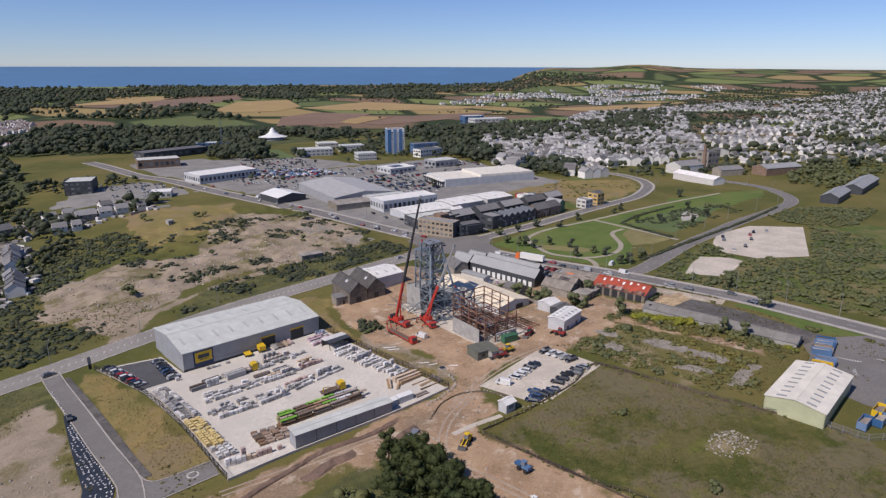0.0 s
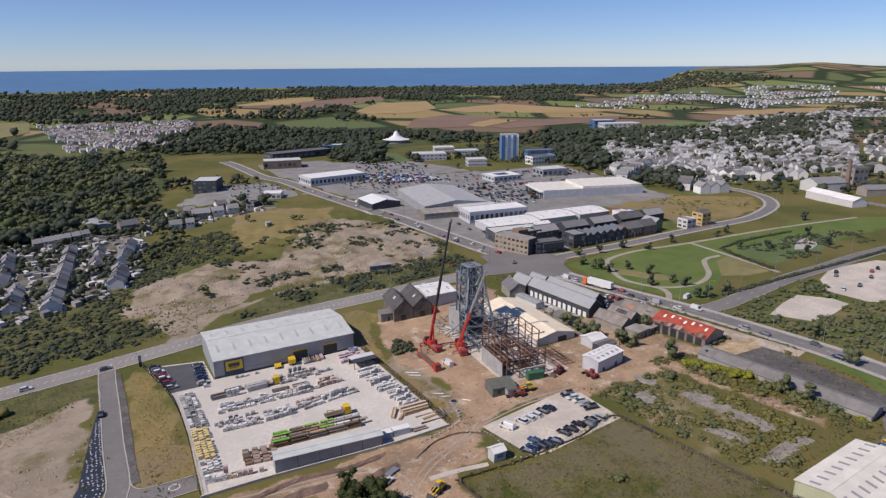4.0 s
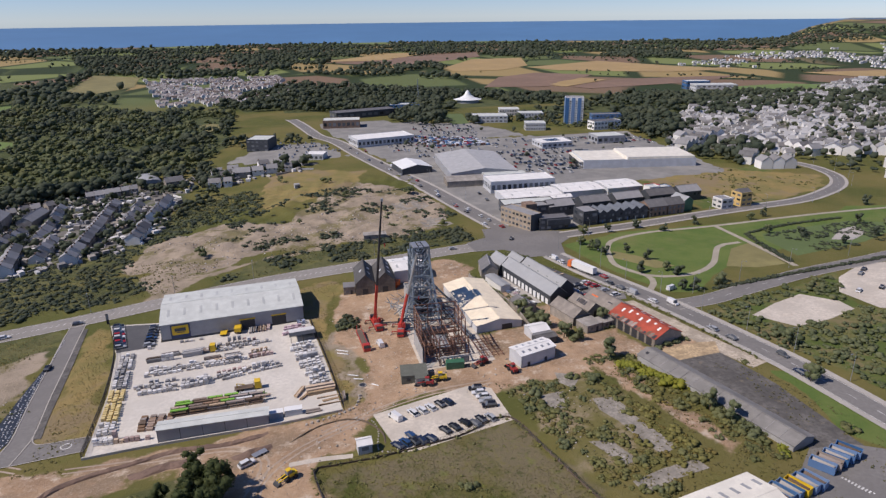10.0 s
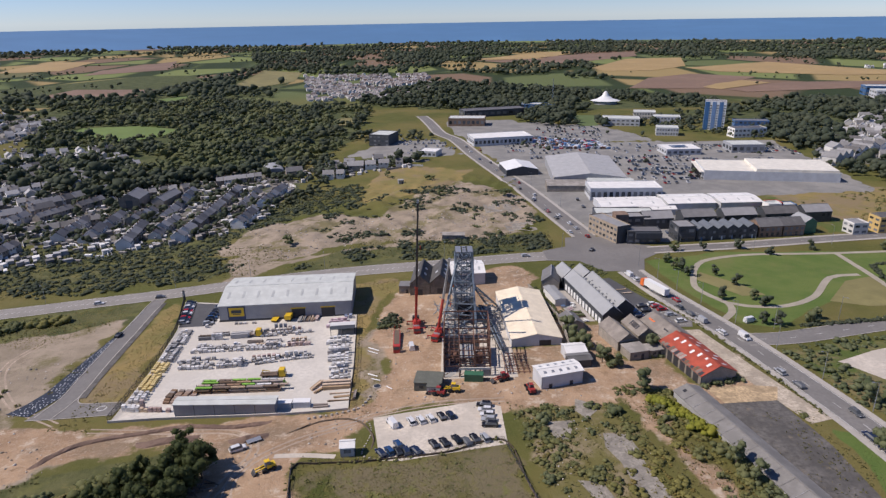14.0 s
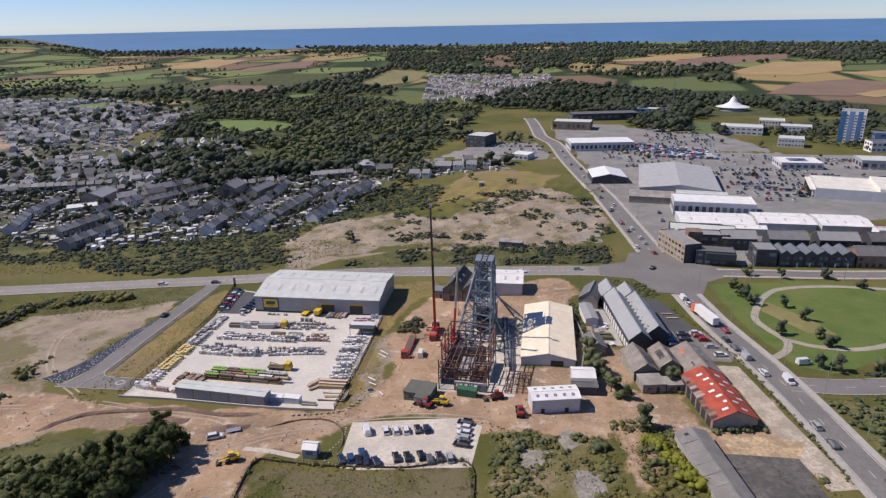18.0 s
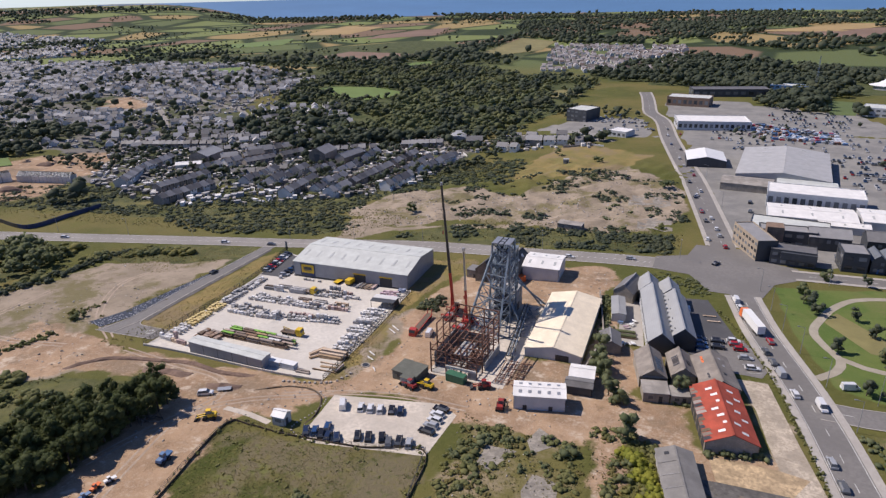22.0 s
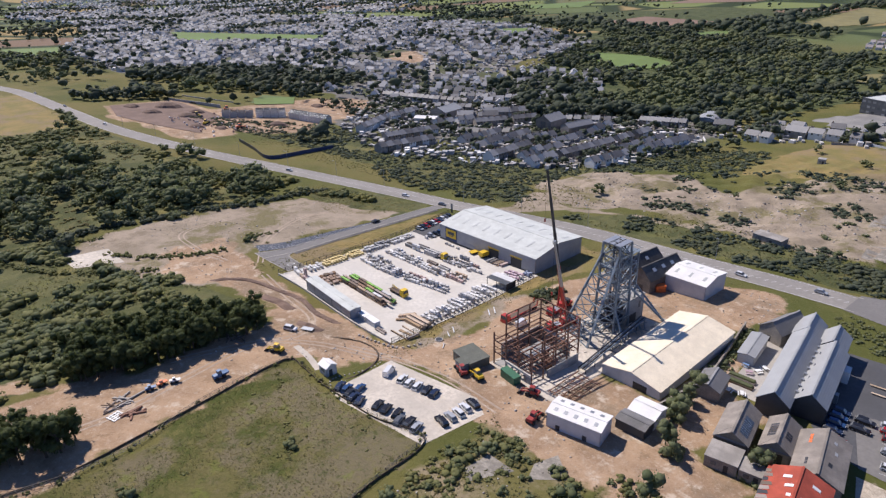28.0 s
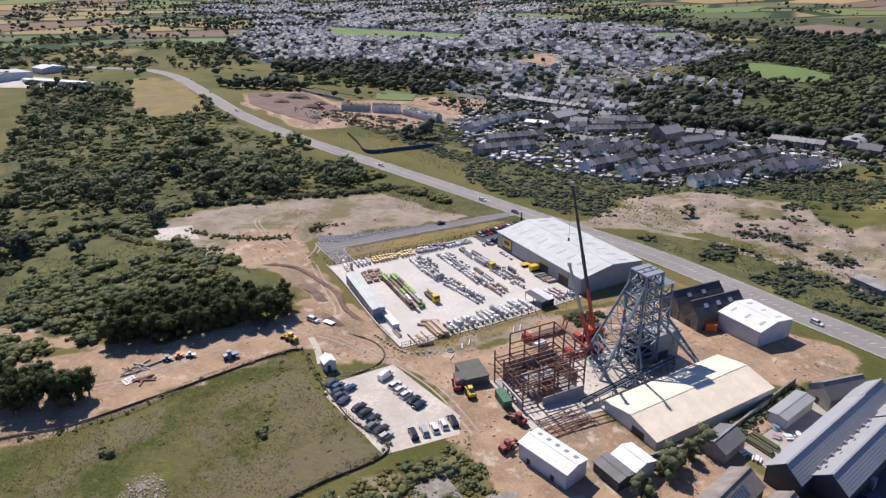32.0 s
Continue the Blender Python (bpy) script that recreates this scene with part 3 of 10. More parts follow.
def build_ground():
    gx, gy = axis_of(-190, 300, -4300, 4300, 2.2), axis_of(-110, 300, -700, 4000, 2.2)
    X, Y = np.meshgrid(gx, gy)
    Z = np.array([[ground(x, y) for x in gx] for y in gy])
    me = bpy.data.meshes.new("ground")
    ny, nx = X.shape
    idx = np.arange(nx * ny).reshape(ny, nx)
    quads = np.stack([idx[:-1, :-1], idx[:-1, 1:], idx[1:, 1:], idx[1:, :-1]], -1).reshape(-1, 4)
    me.vertices.add(nx * ny)
    me.vertices.foreach_set("co", np.stack([X, Y, Z], -1).astype(np.float32).ravel())
    me.loops.add(quads.size)
    me.loops.foreach_set("vertex_index", quads.ravel().astype(np.int32))
    me.polygons.add(len(quads))
    me.polygons.foreach_set("loop_start", np.arange(0, quads.size, 4, dtype=np.int32))
    me.update(calc_edges=True)
    wob = (vnoise(X, Y, 9, 1) - 0.5) * 7 + (vnoise(X, Y, 3.5, 2) - 0.5) * 4
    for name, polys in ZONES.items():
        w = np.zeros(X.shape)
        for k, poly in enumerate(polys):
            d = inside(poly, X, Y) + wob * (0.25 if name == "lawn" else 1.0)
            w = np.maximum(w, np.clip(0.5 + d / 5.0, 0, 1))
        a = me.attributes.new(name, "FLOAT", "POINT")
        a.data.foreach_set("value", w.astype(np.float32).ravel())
    m, nt, p = nodes_of("ground_cover")
    at = {}
    for name in ZONES:
        n = nt.nodes.new("ShaderNodeAttribute")
        n.attribute_name = name
        at[name] = n.outputs["Fac"]
    n_patch = noise_node(nt, 0.035, 6, 0.7)
    n_big, n_mid, n_fine = noise_node(nt, 0.012, 4), noise_node(nt, 0.06, 5, 0.7), noise_node(nt, 0.7, 6, 0.75)

    def edge(w, lo=0.3, hi=0.7, amp=0.7):
        add = nt.nodes.new("ShaderNodeMath")
        add.operation = "MULTIPLY_ADD"
        nt.links.new(n_fine, add.inputs[0])
        add.inputs[1].default_value = amp
        sub = nt.nodes.new("ShaderNodeMath")
        sub.operation = "ADD"
        nt.links.new(w, sub.inputs[0])
        sub.inputs[1].default_value = -amp / 2
        nt.links.new(sub.outputs[0], add.inputs[2])
        return ramp(nt, add.outputs[0], lo, hi)

    c = mixc(nt, ramp(nt, n_big, 0.38, 0.62), (0.085, 0.092, 0.024), (0.15, 0.128, 0.044))
    c = mixc(nt, ramp(nt, n_mid, 0.45, 0.7, 0, 0.8), c, (0.125, 0.122, 0.034))
    c = mixc(nt, ramp(nt, n_fine, 0.5, 0.8, 0, 0.6), c, (0.20, 0.175, 0.085))
    # far farmland: fields of their own colour, parted by hedges
    tc = nt.nodes.new("ShaderNodeTexCoord")
    vm = nt.nodes.new("ShaderNodeVectorMath")
    vm.operation = "LENGTH"
    nt.links.new(tc.outputs["Object"], vm.inputs[0])
    far = ramp(nt, vm.outputs["Value"], 800, 1100)
    mp = nt.nodes.new("ShaderNodeMapping")
    mp.inputs["Scale"].default_value = (0.0052, 0.0034, 0.0)
    nt.links.new(tc.outputs["Object"], mp.inputs["Vector"])
    vo = nt.nodes.new("ShaderNodeTexVoronoi")
    vo.inputs["Scale"].default_value = 1.0
    nt.links.new(mp.outputs[0], vo.inputs["Vector"])
    ve = nt.nodes.new("ShaderNodeTexVoronoi")
    ve.feature = "DISTANCE_TO_EDGE"
    ve.inputs["Scale"].default_value = 1.0
    nt.links.new(mp.outputs[0], ve.inputs["Vector"])
    sep = nt.nodes.new("ShaderNodeSeparateColor")
    nt.links.new(vo.outputs["Color"], sep.inputs[0])
    fc = mixc(nt, ramp(nt, sep.outputs[0], 0.35, 0.4), (0.115, 0.14, 0.055), (0.17, 0.20, 0.07))
    fc = mixc(nt, ramp(nt, sep.outputs[1], 0.62, 0.66), fc, (0.30, 0.225, 0.10))
    fc = mixc(nt, ramp(nt, sep.outputs[2], 0.72, 0.76), fc, (0.19, 0.13, 0.085))
    fc = mixc(nt, ramp(nt, ve.outputs["Distance"], 0.04, 0.11), (0.035, 0.05, 0.02), fc)
    c = mixc(nt, far, c, fc)
    md = mixc(nt, ramp(nt, n_mid, 0.4, 0.6), (0.066, 0.077, 0.018), (0.122, 0.108, 0.04))
    md = mixc(nt, ramp(nt, n_patch, 0.48, 0.58, 0, 0.8), md, (0.165, 0.135, 0.085))
    md = mixc(nt, ramp(nt, n_fine, 0.5, 0.72, 0, 0.5), md, (0.15, 0.145, 0.05))
    md = mixc(nt, ramp(nt, noise_node(nt, 0.13, 5, 0.7), 0.55, 0.68, 0, 0.6), md, (0.135, 0.155, 0.03))
    # Understorey tone: darker ground within the wood outlines makes them read dense.
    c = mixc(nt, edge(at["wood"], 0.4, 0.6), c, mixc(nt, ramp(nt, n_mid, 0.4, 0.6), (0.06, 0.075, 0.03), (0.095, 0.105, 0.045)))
    tw = mixc(nt, ramp(nt, n_patch, 0.45, 0.55), (0.075, 0.085, 0.035), (0.16, 0.15, 0.135))
    tw = mixc(nt, ramp(nt, n_fine, 0.5, 0.7, 0, 0.6), tw, (0.20, 0.19, 0.175))
    c = mixc(nt, edge(at["town"], 0.4, 0.6), c, tw)
    he = mixc(nt, ramp(nt, n_mid, 0.4, 0.6), (0.07, 0.078, 0.03), (0.12, 0.118, 0.05))
    he = mixc(nt, ramp(nt, n_patch, 0.55, 0.65, 0, 0.8), he, (0.20, 0.17, 0.062))
    he = mixc(nt, ramp(nt, noise_node(nt, 0.11, 6, 0.75), 0.5, 0.64, 0, 0.65), he, (0.148, 0.145, 0.048))
    c = mixc(nt, edge(at["heath"]), c, he)
    c = mixc(nt, edge(at["green"]), c, mixc(nt, ramp(nt, n_patch, 0.5, 0.6, 0, 0.8), mixc(nt, ramp(nt, n_mid, 0.42, 0.62), (0.085, 0.115, 0.03), (0.15, 0.14, 0.055)), (0.20, 0.16, 0.085)))
    n_sward = noise_node(nt, 0.32, 6, 0.75)
    md = mixc(nt, ramp(nt, n_sward, 0.52, 0.66, 0, 0.75), md, (0.155, 0.138, 0.046))
    md = mixc(nt, ramp(nt, n_sward, 0.47, 0.34, 0, 0.75), md, (0.05, 0.062, 0.014))
    c = mixc(nt, edge(at["meadow"]), c, md)
    dry = mixc(nt, ramp(nt, n_mid, 0.35, 0.65), (0.27, 0.20, 0.08), (0.19, 0.165, 0.06))
    dry = mixc(nt, ramp(nt, n_patch, 0.48, 0.6, 0, 0.8), dry, (0.23, 0.175, 0.105))
    c = mixc(nt, edge(at["dry"]), c, dry)
    lawn = mixc(nt, ramp(nt, n_mid, 0.35, 0.65), (0.092, 0.14, 0.034), (0.13, 0.165, 0.046))
    lawn = mixc(nt, ramp(nt, n_patch, 0.5, 0.68, 0, 0.55), lawn, (0.17, 0.165, 0.065))
    c = mixc(nt, edge(at["lawn"], 0.4, 0.6, 0.2), c, lawn)
    rub = mixc(nt, ramp(nt, n_mid, 0.44, 0.62), (0.145, 0.13, 0.045), (0.26, 0.21, 0.13))
    c = mixc(nt, edge(at["rubble"]), c, rub)
    pale = mixc(nt, ramp(nt, n_mid, 0.35, 0.65), (0.35, 0.285, 0.215), (0.25, 0.205, 0.15))
    pale = mixc(nt, ramp(nt, n_patch, 0.5, 0.6, 0, 0.9), pale, (0.16, 0.14, 0.065))
    pale = mixc(nt, ramp(nt, n_fine, 0.52, 0.75, 0, 0.6), pale, (0.27, 0.225, 0.13))
    pale = mixc(nt, ramp(nt, noise_node(nt, 0.11, 6, 0.75), 0.53, 0.66, 0, 0.7), pale, (0.205, 0.165, 0.115))
    c = mixc(nt, edge(at["pale"]), c, pale)
    dirt = mixc(nt, ramp(nt, n_mid, 0.35, 0.65), (0.415, 0.285, 0.18), (0.285, 0.19, 0.118))
    dirt = mixc(nt, ramp(nt, n_patch, 0.5, 0.62, 0, 0.75), dirt, (0.22, 0.165, 0.11))
    dirt = mixc(nt, ramp(nt, n_fine, 0.5, 0.75, 0, 0.7), dirt, (0.50, 0.405, 0.31))
    n_spot = noise_node(nt, 0.16, 6, 0.72)
    dirt = mixc(nt, ramp(nt, n_spot, 0.54, 0.66, 0, 0.75), dirt, (0.55, 0.46, 0.36))
    dirt = mixc(nt, ramp(nt, n_spot, 0.44, 0.32, 0, 0.7), dirt, (0.215, 0.145, 0.085))
    n_grit = noise_node(nt, 2.2, 5, 0.8)
    dirt = mixc(nt, ramp(nt, n_grit, 0.56, 0.72, 0, 0.7), dirt, (0.57, 0.49, 0.40))
    dirt = mixc(nt, ramp(nt, n_grit, 0.44, 0.3, 0, 0.7), dirt, (0.17, 0.115, 0.07))
    c = mixc(nt, edge(at["dirt"]), c, dirt)
    tar = mixc(nt, ramp(nt, n_mid, 0.35, 0.65), (0.20, 0.195, 0.185), (0.27, 0.26, 0.24))
    c = mixc(nt, edge(at["tar"], 0.45, 0.55, 0.1), c, tar)
    nt.links.new(c, p.inputs["Base Color"])
    p.inputs["Roughness"].default_value = 0.95
    p.inputs["Specular IOR Level"].default_value = 0.15
    bn = nt.nodes.new("ShaderNodeBump")
    bn.inputs["Strength"].default_value, bn.inputs["Distance"].default_value = 0.7, 0.5
    nt.links.new(n_fine, bn.inputs["Height"])
    nt.links.new(bn.outputs[0], p.inputs["Normal"])
    me.materials.append(m)
    tagged(new("ground", me), "rolling rough grassland with bare dirt, scrub and lawns", "ground", kind="structure")


build_ground()

# ---- sea and far hills ----
def build_sea():
    g = Geo()
    n = 72
    for i in range(n + 1):
        a = radians(-50 + 106 * i / n)
        for r, z in ((3450, -20), (4100, 22), (4750, 71)):
            g.v.append((r * math.sin(a), r * math.cos(a), z))
    for i in range(n):
        for k in range(2):
            a = i * 3 + k
            g.f.append((a, a + 1, a + 4, a + 3))
            g.m.append(0)
    tagged(new("sea", g.data("sea", M["sea"])), "calm blue sea up to the horizon", "sea", kind="structure")


build_sea()

# ---- roads ----
JUNCTION = Vector((108, 160, 0))


def road(name, pts, width, mats="asphalt", lift=0.06, label="grey asphalt road with worn white lines", dash=True, kerb=True, step=5.0, edge=False, walks=(), hatch=()):
    line = spline(pts, step)
    full, line = line, [q for q in line if (q - JUNCTION).length > 25]
    ob = tagged(new(name, ribbon(full, -width / 2, width / 2, lift).data(name, M[mats])), label, "road", kind="structure")
    if kerb:
        for s in (-1, 1):
            g = Geo()
            a, b = (width / 2, width / 2 + 0.35)
            top = ribbon(line, s * a, s * b, lift + 0.11, 1)
            side = ribbon(line, s * a, s * a * 1.0001, lift, 1)
            g.add(top.v, top.f)
            n = len(line)
            g.add([top.v[2 * i] for i in range(n)] + [side.v[2 * i] for i in range(n)], [(i, i + 1, n + i + 1, n + i) for i in range(n - 1)])
            part("kerb", g, M["paving"], ob)
    if dash:
        g = Geo()
        for i in range(1, len(line) - 1, 2):
            d = (line[i + 1] - line[i]).normalized()
            sd = Vector((-d.y, d.x, 0)) * 0.09
            q = [line[i] - sd, line[i] + d * 3.2 - sd, line[i] + d * 3.2 + sd, line[i] + sd]
            g.face([(w.x, w.y, ground(w.x, w.y) + lift + 0.012) for w in q])
        part("centre_line", g, M["white_line"], ob)
    for s in walks:
        h = width / 2 + 0.35
        part("footway", ribbon(line, s * h, s * (h + 1.8), lift + 0.1, 1), M["paving"], ob, "pale paved footway")
    if hatch:
        g = Geo()
        for q, d in ((line[i], (line[i + 1] - line[i]).normalized()) for i in range(len(line) - 1)):
            if hatch[0] < q.x < hatch[1]:
                for k in range(2):
                    w = q + d * (k * 2.5)
                    sd = Vector((-d.y, d.x, 0))
                    c = [w - sd * 0.9, w - sd * 0.9 + d * 0.3, w + sd * 0.9 + d * 1.5, w + sd * 0.9 + d * 1.2]
                    g.face([(v.x, v.y, ground(v.x, v.y) + lift + 0.014) for v in c])
        part("hatching", g, M["white_line"], ob, "white hatched lane marking")
    if edge:
        for s in (-1, 1):
            part("edge_line", ribbon(line, s * (width / 2 - 0.45), s * (width / 2 - 0.28), lift + 0.012, 1), M["white_line"], ob)
    return ob


MAIN = [(-830, -120), (-752, -44), (-706, -5), (-632, 21), (-493, 37), (-402, 48), (-310, 70), (-225, 97), (-152, 119), (-97, 131), (-30, 147), (30, 152), (90, 158), (112, 158)]
SOUTHEAST = [(112, 158), (113.5, 138), (116.5, 120), (119.5, 104), (123.5, 88), (128.5, 69), (133, 48), (136.5, 27), (139.5, 8), (142, -12), (144, -32), (147.5, -65), (154, -130)]
NORTH = [(111, 160), (106, 200), (98, 250), (88, 309), (79, 355), (63, 442), (50, 523), (34.5, 569), (27, 620), (20, 670), (12, 715)]
EAST = [(114, 160), (146, 163), (185, 166.5), (229, 173), (274, 178.5), (312, 183), (344, 195), (370, 210), (388, 229), (396, 248), (398, 268), (390, 300)]
SIDE = [(133, 57), (150, 57.5), (178, 64), (210, 71), (249, 76), (285, 81), (372, 89), (411, 114), (435, 150), (440, 200)]
ACCESS = [(-100.6, 127), (-99.9, 112), (-97.9, 86), (-96.3, 62), (-94.9, 46), (-94.2, 35.5), (-96, 24)]
road("road_main", MAIN, 13, "asphalt_pale", edge=True, dash=False, hatch=(-330, 92))
road("road_southeast", [(x + 0.7, y) for x, y in SOUTHEAST], 8.8, lift=0.075, edge=True, walks=(-1, 1))
road("road_north", NORTH, 11, lift=0.09, walks=(-1, 1))
road("road_east", EAST, 7.5, lift=0.085, walks=(-1, 1))
road("road_side", SIDE, 9, lift=0.065)
acc = road("access_road", ACCESS, 5.4, "asphalt", lift=0.05, label="grey asphalt access road with pale kerbs", dash=False)
part("footway", ribbon(spline([(-96.8, 119), (-95.2, 101), (-93.6, 82), (-92.2, 62), (-91.2, 46), (-90.1, 35.5)], 4), -1.2, 1.3, 0.14, 1), M["asphalt_old"], acc, "dark asphalt footway beside the kerb")
entry = tagged(new("yard_entry", draped([(-100.8, 23), (-91.4, 23.5), (-75.2, 25), (-74.6, 32), (-82, 31.9), (-87, 31.9), (-90, 33.2), (-91.4, 37), (-94, 42), (-96.8, 36)], 0.066, 4).data("yard_entry", M["asphalt"])), "grey asphalt turning to the yard gate", "road", kind="structure")
part("kerb", ribbon(spline([(-91.7, 41), (-91, 35.6), (-89.6, 32.8), (-86.5, 31.9), (-75, 32.3)], 1.5), -0.16, 0.16, 0.19, 1), M["paving"], entry)
part("kerb", ribbon(spline([(-100.6, 22.8), (-91.4, 23.3), (-75, 24.8)], 2), -0.16, 0.16, 0.19, 1), M["paving"], entry)
ring = [(math.cos(k * math.pi / 10), math.sin(k * math.pi / 10)) for k in range(20)]
g = Geo()
for (a, b), (c, d) in zip(ring, ring[1:] + ring[:1]):
    g.face([(-80.6 + u * r, 29 + w * r, ground(-80.6 + u * r, 29 + w * r) + 0.08) for u, w, r in ((a, b, 1.2), (c, d, 1.2), (c, d, 1.55), (a, b, 1.55))])
part("painted_ring", g, M["white_line"], entry, "white painted ring")
tagged(new("road_junction", draped([(103, 132), (122, 132), (127, 148), (137, 157), (137, 170), (121, 176), (115, 188), (96, 188), (93, 172), (80, 166), (80, 150), (95, 148)], 0.1, 6).data("road_junction", M["asphalt"])), "wide asphalt road junction", "road junction", kind="structure")


# ---- large sheds and blocks ----
def shed(name, x, y, w, d, eave, ridge, turn, roof, wall, label, category="warehouse", axis="x", lights=0, over=0.25, z=None, doors=(), group="", end=None, glazed="skylight"):
    """A gabled shed: walls, two roof slopes, skylights. The origin is its front left corner on the plan, w along its front, d deep."""
    ob = thing(name, x, y, turn, label, category, group, z=z)
    for nm, pts in (("front_wall", ((0, 0), (w, 0))), ("back_wall", ((w, d), (0, d))), ("end_wall", ((0, d), (0, 0))), ("end_wall", ((w, 0), (w, d)))):
        (ax, ay), (bx, by) = pts
        ln = Vector((bx - ax, by - ay, 0))
        nr = Vector((ln.y, -ln.x, 0)).normalized() * -0.2
        gable = (nm == "end_wall") == (axis == "x")
        prof = [(ax, ay, -1.0), (bx, by, -1.0), (bx, by, eave)] + ([((ax + bx) / 2, (ay + by) / 2, ridge - 0.05)] if gable else []) + [(ax, ay, eave)]
        part(nm, Geo().hull([(p[0] + nr.x, p[1] + nr.y, p[2]) for p in prof][::-1], prof[::-1]), M[(end or wall) if nm == "end_wall" else wall], ob)
    o = over
    for s in (0, 1):
        if axis == "x":
            y0, y1 = (-o, d / 2) if s == 0 else (d + o, d / 2)
            k = (ridge - eave) / (d / 2) * o
            q = [(-o, y0, eave - k), (w + o, y0, eave - k), (w + o, y1, ridge), (-o, y1, ridge)]
        else:
            x0, x1 = (-o, w / 2) if s == 0 else (w + o, w / 2)
            k = (ridge - eave) / (w / 2) * o
            q = [(x0, -o, eave - k), (x0, d + o, eave - k), (x1, d + o, ridge), (x1, -o, ridge)]
        q = [Vector(p) for p in q]
        slope = part("roof_slope", Geo().hull([p - Vector((0, 0, 0.12)) for p in q], [p + Vector((0, 0, 0.06)) for p in q]), M[roof], ob)
        for i in range(lights):
            f0 = (i + 0.5) / lights
            a, b = q[0].lerp(q[1], f0), q[3].lerp(q[2], f0)
            t = (q[1] - q[0]).normalized() * 0.45
            p0, p1 = a.lerp(b, 0.36), a.lerp(b, 0.68)
            part("skylight", Geo().hull([v + Vector((0, 0, 0.06)) for v in (p0 - t, p0 + t, p1 + t, p1 - t)], [v + Vector((0, 0, 0.12)) for v in (p0 - t, p0 + t, p1 + t, p1 - t)]), M[glazed], slope, "faint translucent strip")
    if axis == "x":
        part("ridge_cap", Geo().beam((-o, d / 2, ridge + 0.08), (w + o, d / 2, ridge + 0.08), 0.5, 0.08), M[roof], ob)
    else:
        part("ridge_cap", Geo().beam((w / 2, -o, ridge + 0.08), (w / 2, d + o, ridge + 0.08), 0.5, 0.08), M[roof], ob)
    for side, a, wd, ht in doors:
        g, lab = Geo(), "dark open doorway"
        if side == "f":
            g.box(a, -0.06, -0.6, a + wd, 0.02, ht)
        elif side == "r":
            g.box(w - 0.02, a, -0.6, w + 0.06, a + wd, ht)
        else:
            g.box(-0.06, a, -0.6, 0.02, a + wd, ht)
        part("door", g, M["dark_steel"], ob, lab)
    return ob
merchant = shed("merchant_shed", -63.5, 92.6, 53.5, 30, 7.2, 9.4, 3.2, "roof_white", "wall_grey", "long grey builders' merchant shed with a white sheet roof", lights=9, doors=(("f", 29, 5.5, 4.6), ("f", 41, 5.5, 4.6)), end="wall_grey_y")
part("sign_frame", Geo().box(3.5, -0.14, 1.0, 10.5, -0.03, 6.6), M["navy_board"], merchant, "dark violet surround of the sign")
sign = part("sign_panel", Geo().box(4, -0.25, 2.4, 10, -0.15, 6.2), M["yellow"], merchant, "large square yellow sign panel")
part("front_band", Geo().box(10.5, -0.09, 1.0, 29, -0.012, 2.3).box(34.5, -0.09, 1.0, 41, -0.012, 2.3), M["wall_grey_y"], merchant, "darker lower sheeting")
part("sign_mark", Geo().box(5, -0.3, 3.8, 9, -0.26, 5.2).box(5.5, -0.29, 3.2, 8.5, -0.26, 3.5), M["clad_dark"], sign, "dark sign block")
part("plinth", Geo().box(-0.15, -0.12, -0.8, 53.65, -0.02, 1.0), M["clad_dark"], merchant, "charcoal plinth")
for k in (29, 41):
    part("door_hood", Geo().box(k - 0.3, -0.2, 4.6, k + 5.8, -0.05, 5.1), M["yellow"], merchant, "yellow door header")
store = shed("store_shed", -54.5, 20.3, 30.5, 4.2, 4.6, 4.9, -1.5, "roof_white", "wall_grey", "long low grey sheet-clad store beside the yard wall", "store", end="wall_grey_y")
for k in range(1, 5):
    part("panel_joint", Geo().box(k * 6.1 - 0.06, -0.05, -0.6, k * 6.1 + 0.06, -0.005, 4.5), M["dark_steel"], store, "dark vertical seam")
shed("cream_shed", 50.5, 56.6, 17.9, 42, 3.3, 5.2, 2, "roof_cream", "wall_pale", "long shed with a cream sheet roof and pale blue walls", axis="y", doors=(("f", 9.8, 4.2, 2.6),), z=-0.9)
white = shed("white_building", 56.0, 26.6, 14.0, 7.0, 5.0, 5.7, 14.5, "roof_bluewhite", "wall_pale", "white steel building with small skylights", "building", doors=(("f", 2.5, 1.1, 2.0), ("f", 9.5, 1.1, 2.0)), z=0.3)
olive = shed("olive_shed", 54.4, -49.2, 15.4, 30, 5.2, 6.6, -81, "roof_pale", "wall_olive", "olive green shed with a cream roof and skylight strips", lights=9, axis="y", z=3.2, glazed="roof_grey")
redshed = shed("red_roofed_shed", 105.0, 26.0, 12.4, 24, 3.6, 6.3, 12, "roof_red", "stone", "old stone shed with a rusty red sheet roof", axis="y", z=0.9)
for k in range(14):
    s, f0 = k % 2, 2 + (k // 2) * 3.0
    x0 = 3.2 + (k % 3) * 0.8 if s == 0 else 7.4 + (k % 3) * 1.3
    zz = lambda x: 3.6 + 2.7 * (1 - abs(x - 6.2) / 6.2) + 0.1
    part("patch_light", Geo().hull([(x0, f0, zz(x0)), (x0 + 1.6, f0, zz(x0 + 1.6)), (x0 + 1.6, f0 + 0.9, zz(x0 + 1.6)), (x0, f0 + 0.9, zz(x0))], [(x0, f0, zz(x0) + .05), (x0 + 1.6, f0, zz(x0 + 1.6) + .05), (x0 + 1.6, f0 + 0.9, zz(x0 + 1.6) + .05), (x0, f0 + 0.9, zz(x0) + .05)]), M["white_paint"], redshed, "white plastic roof light")
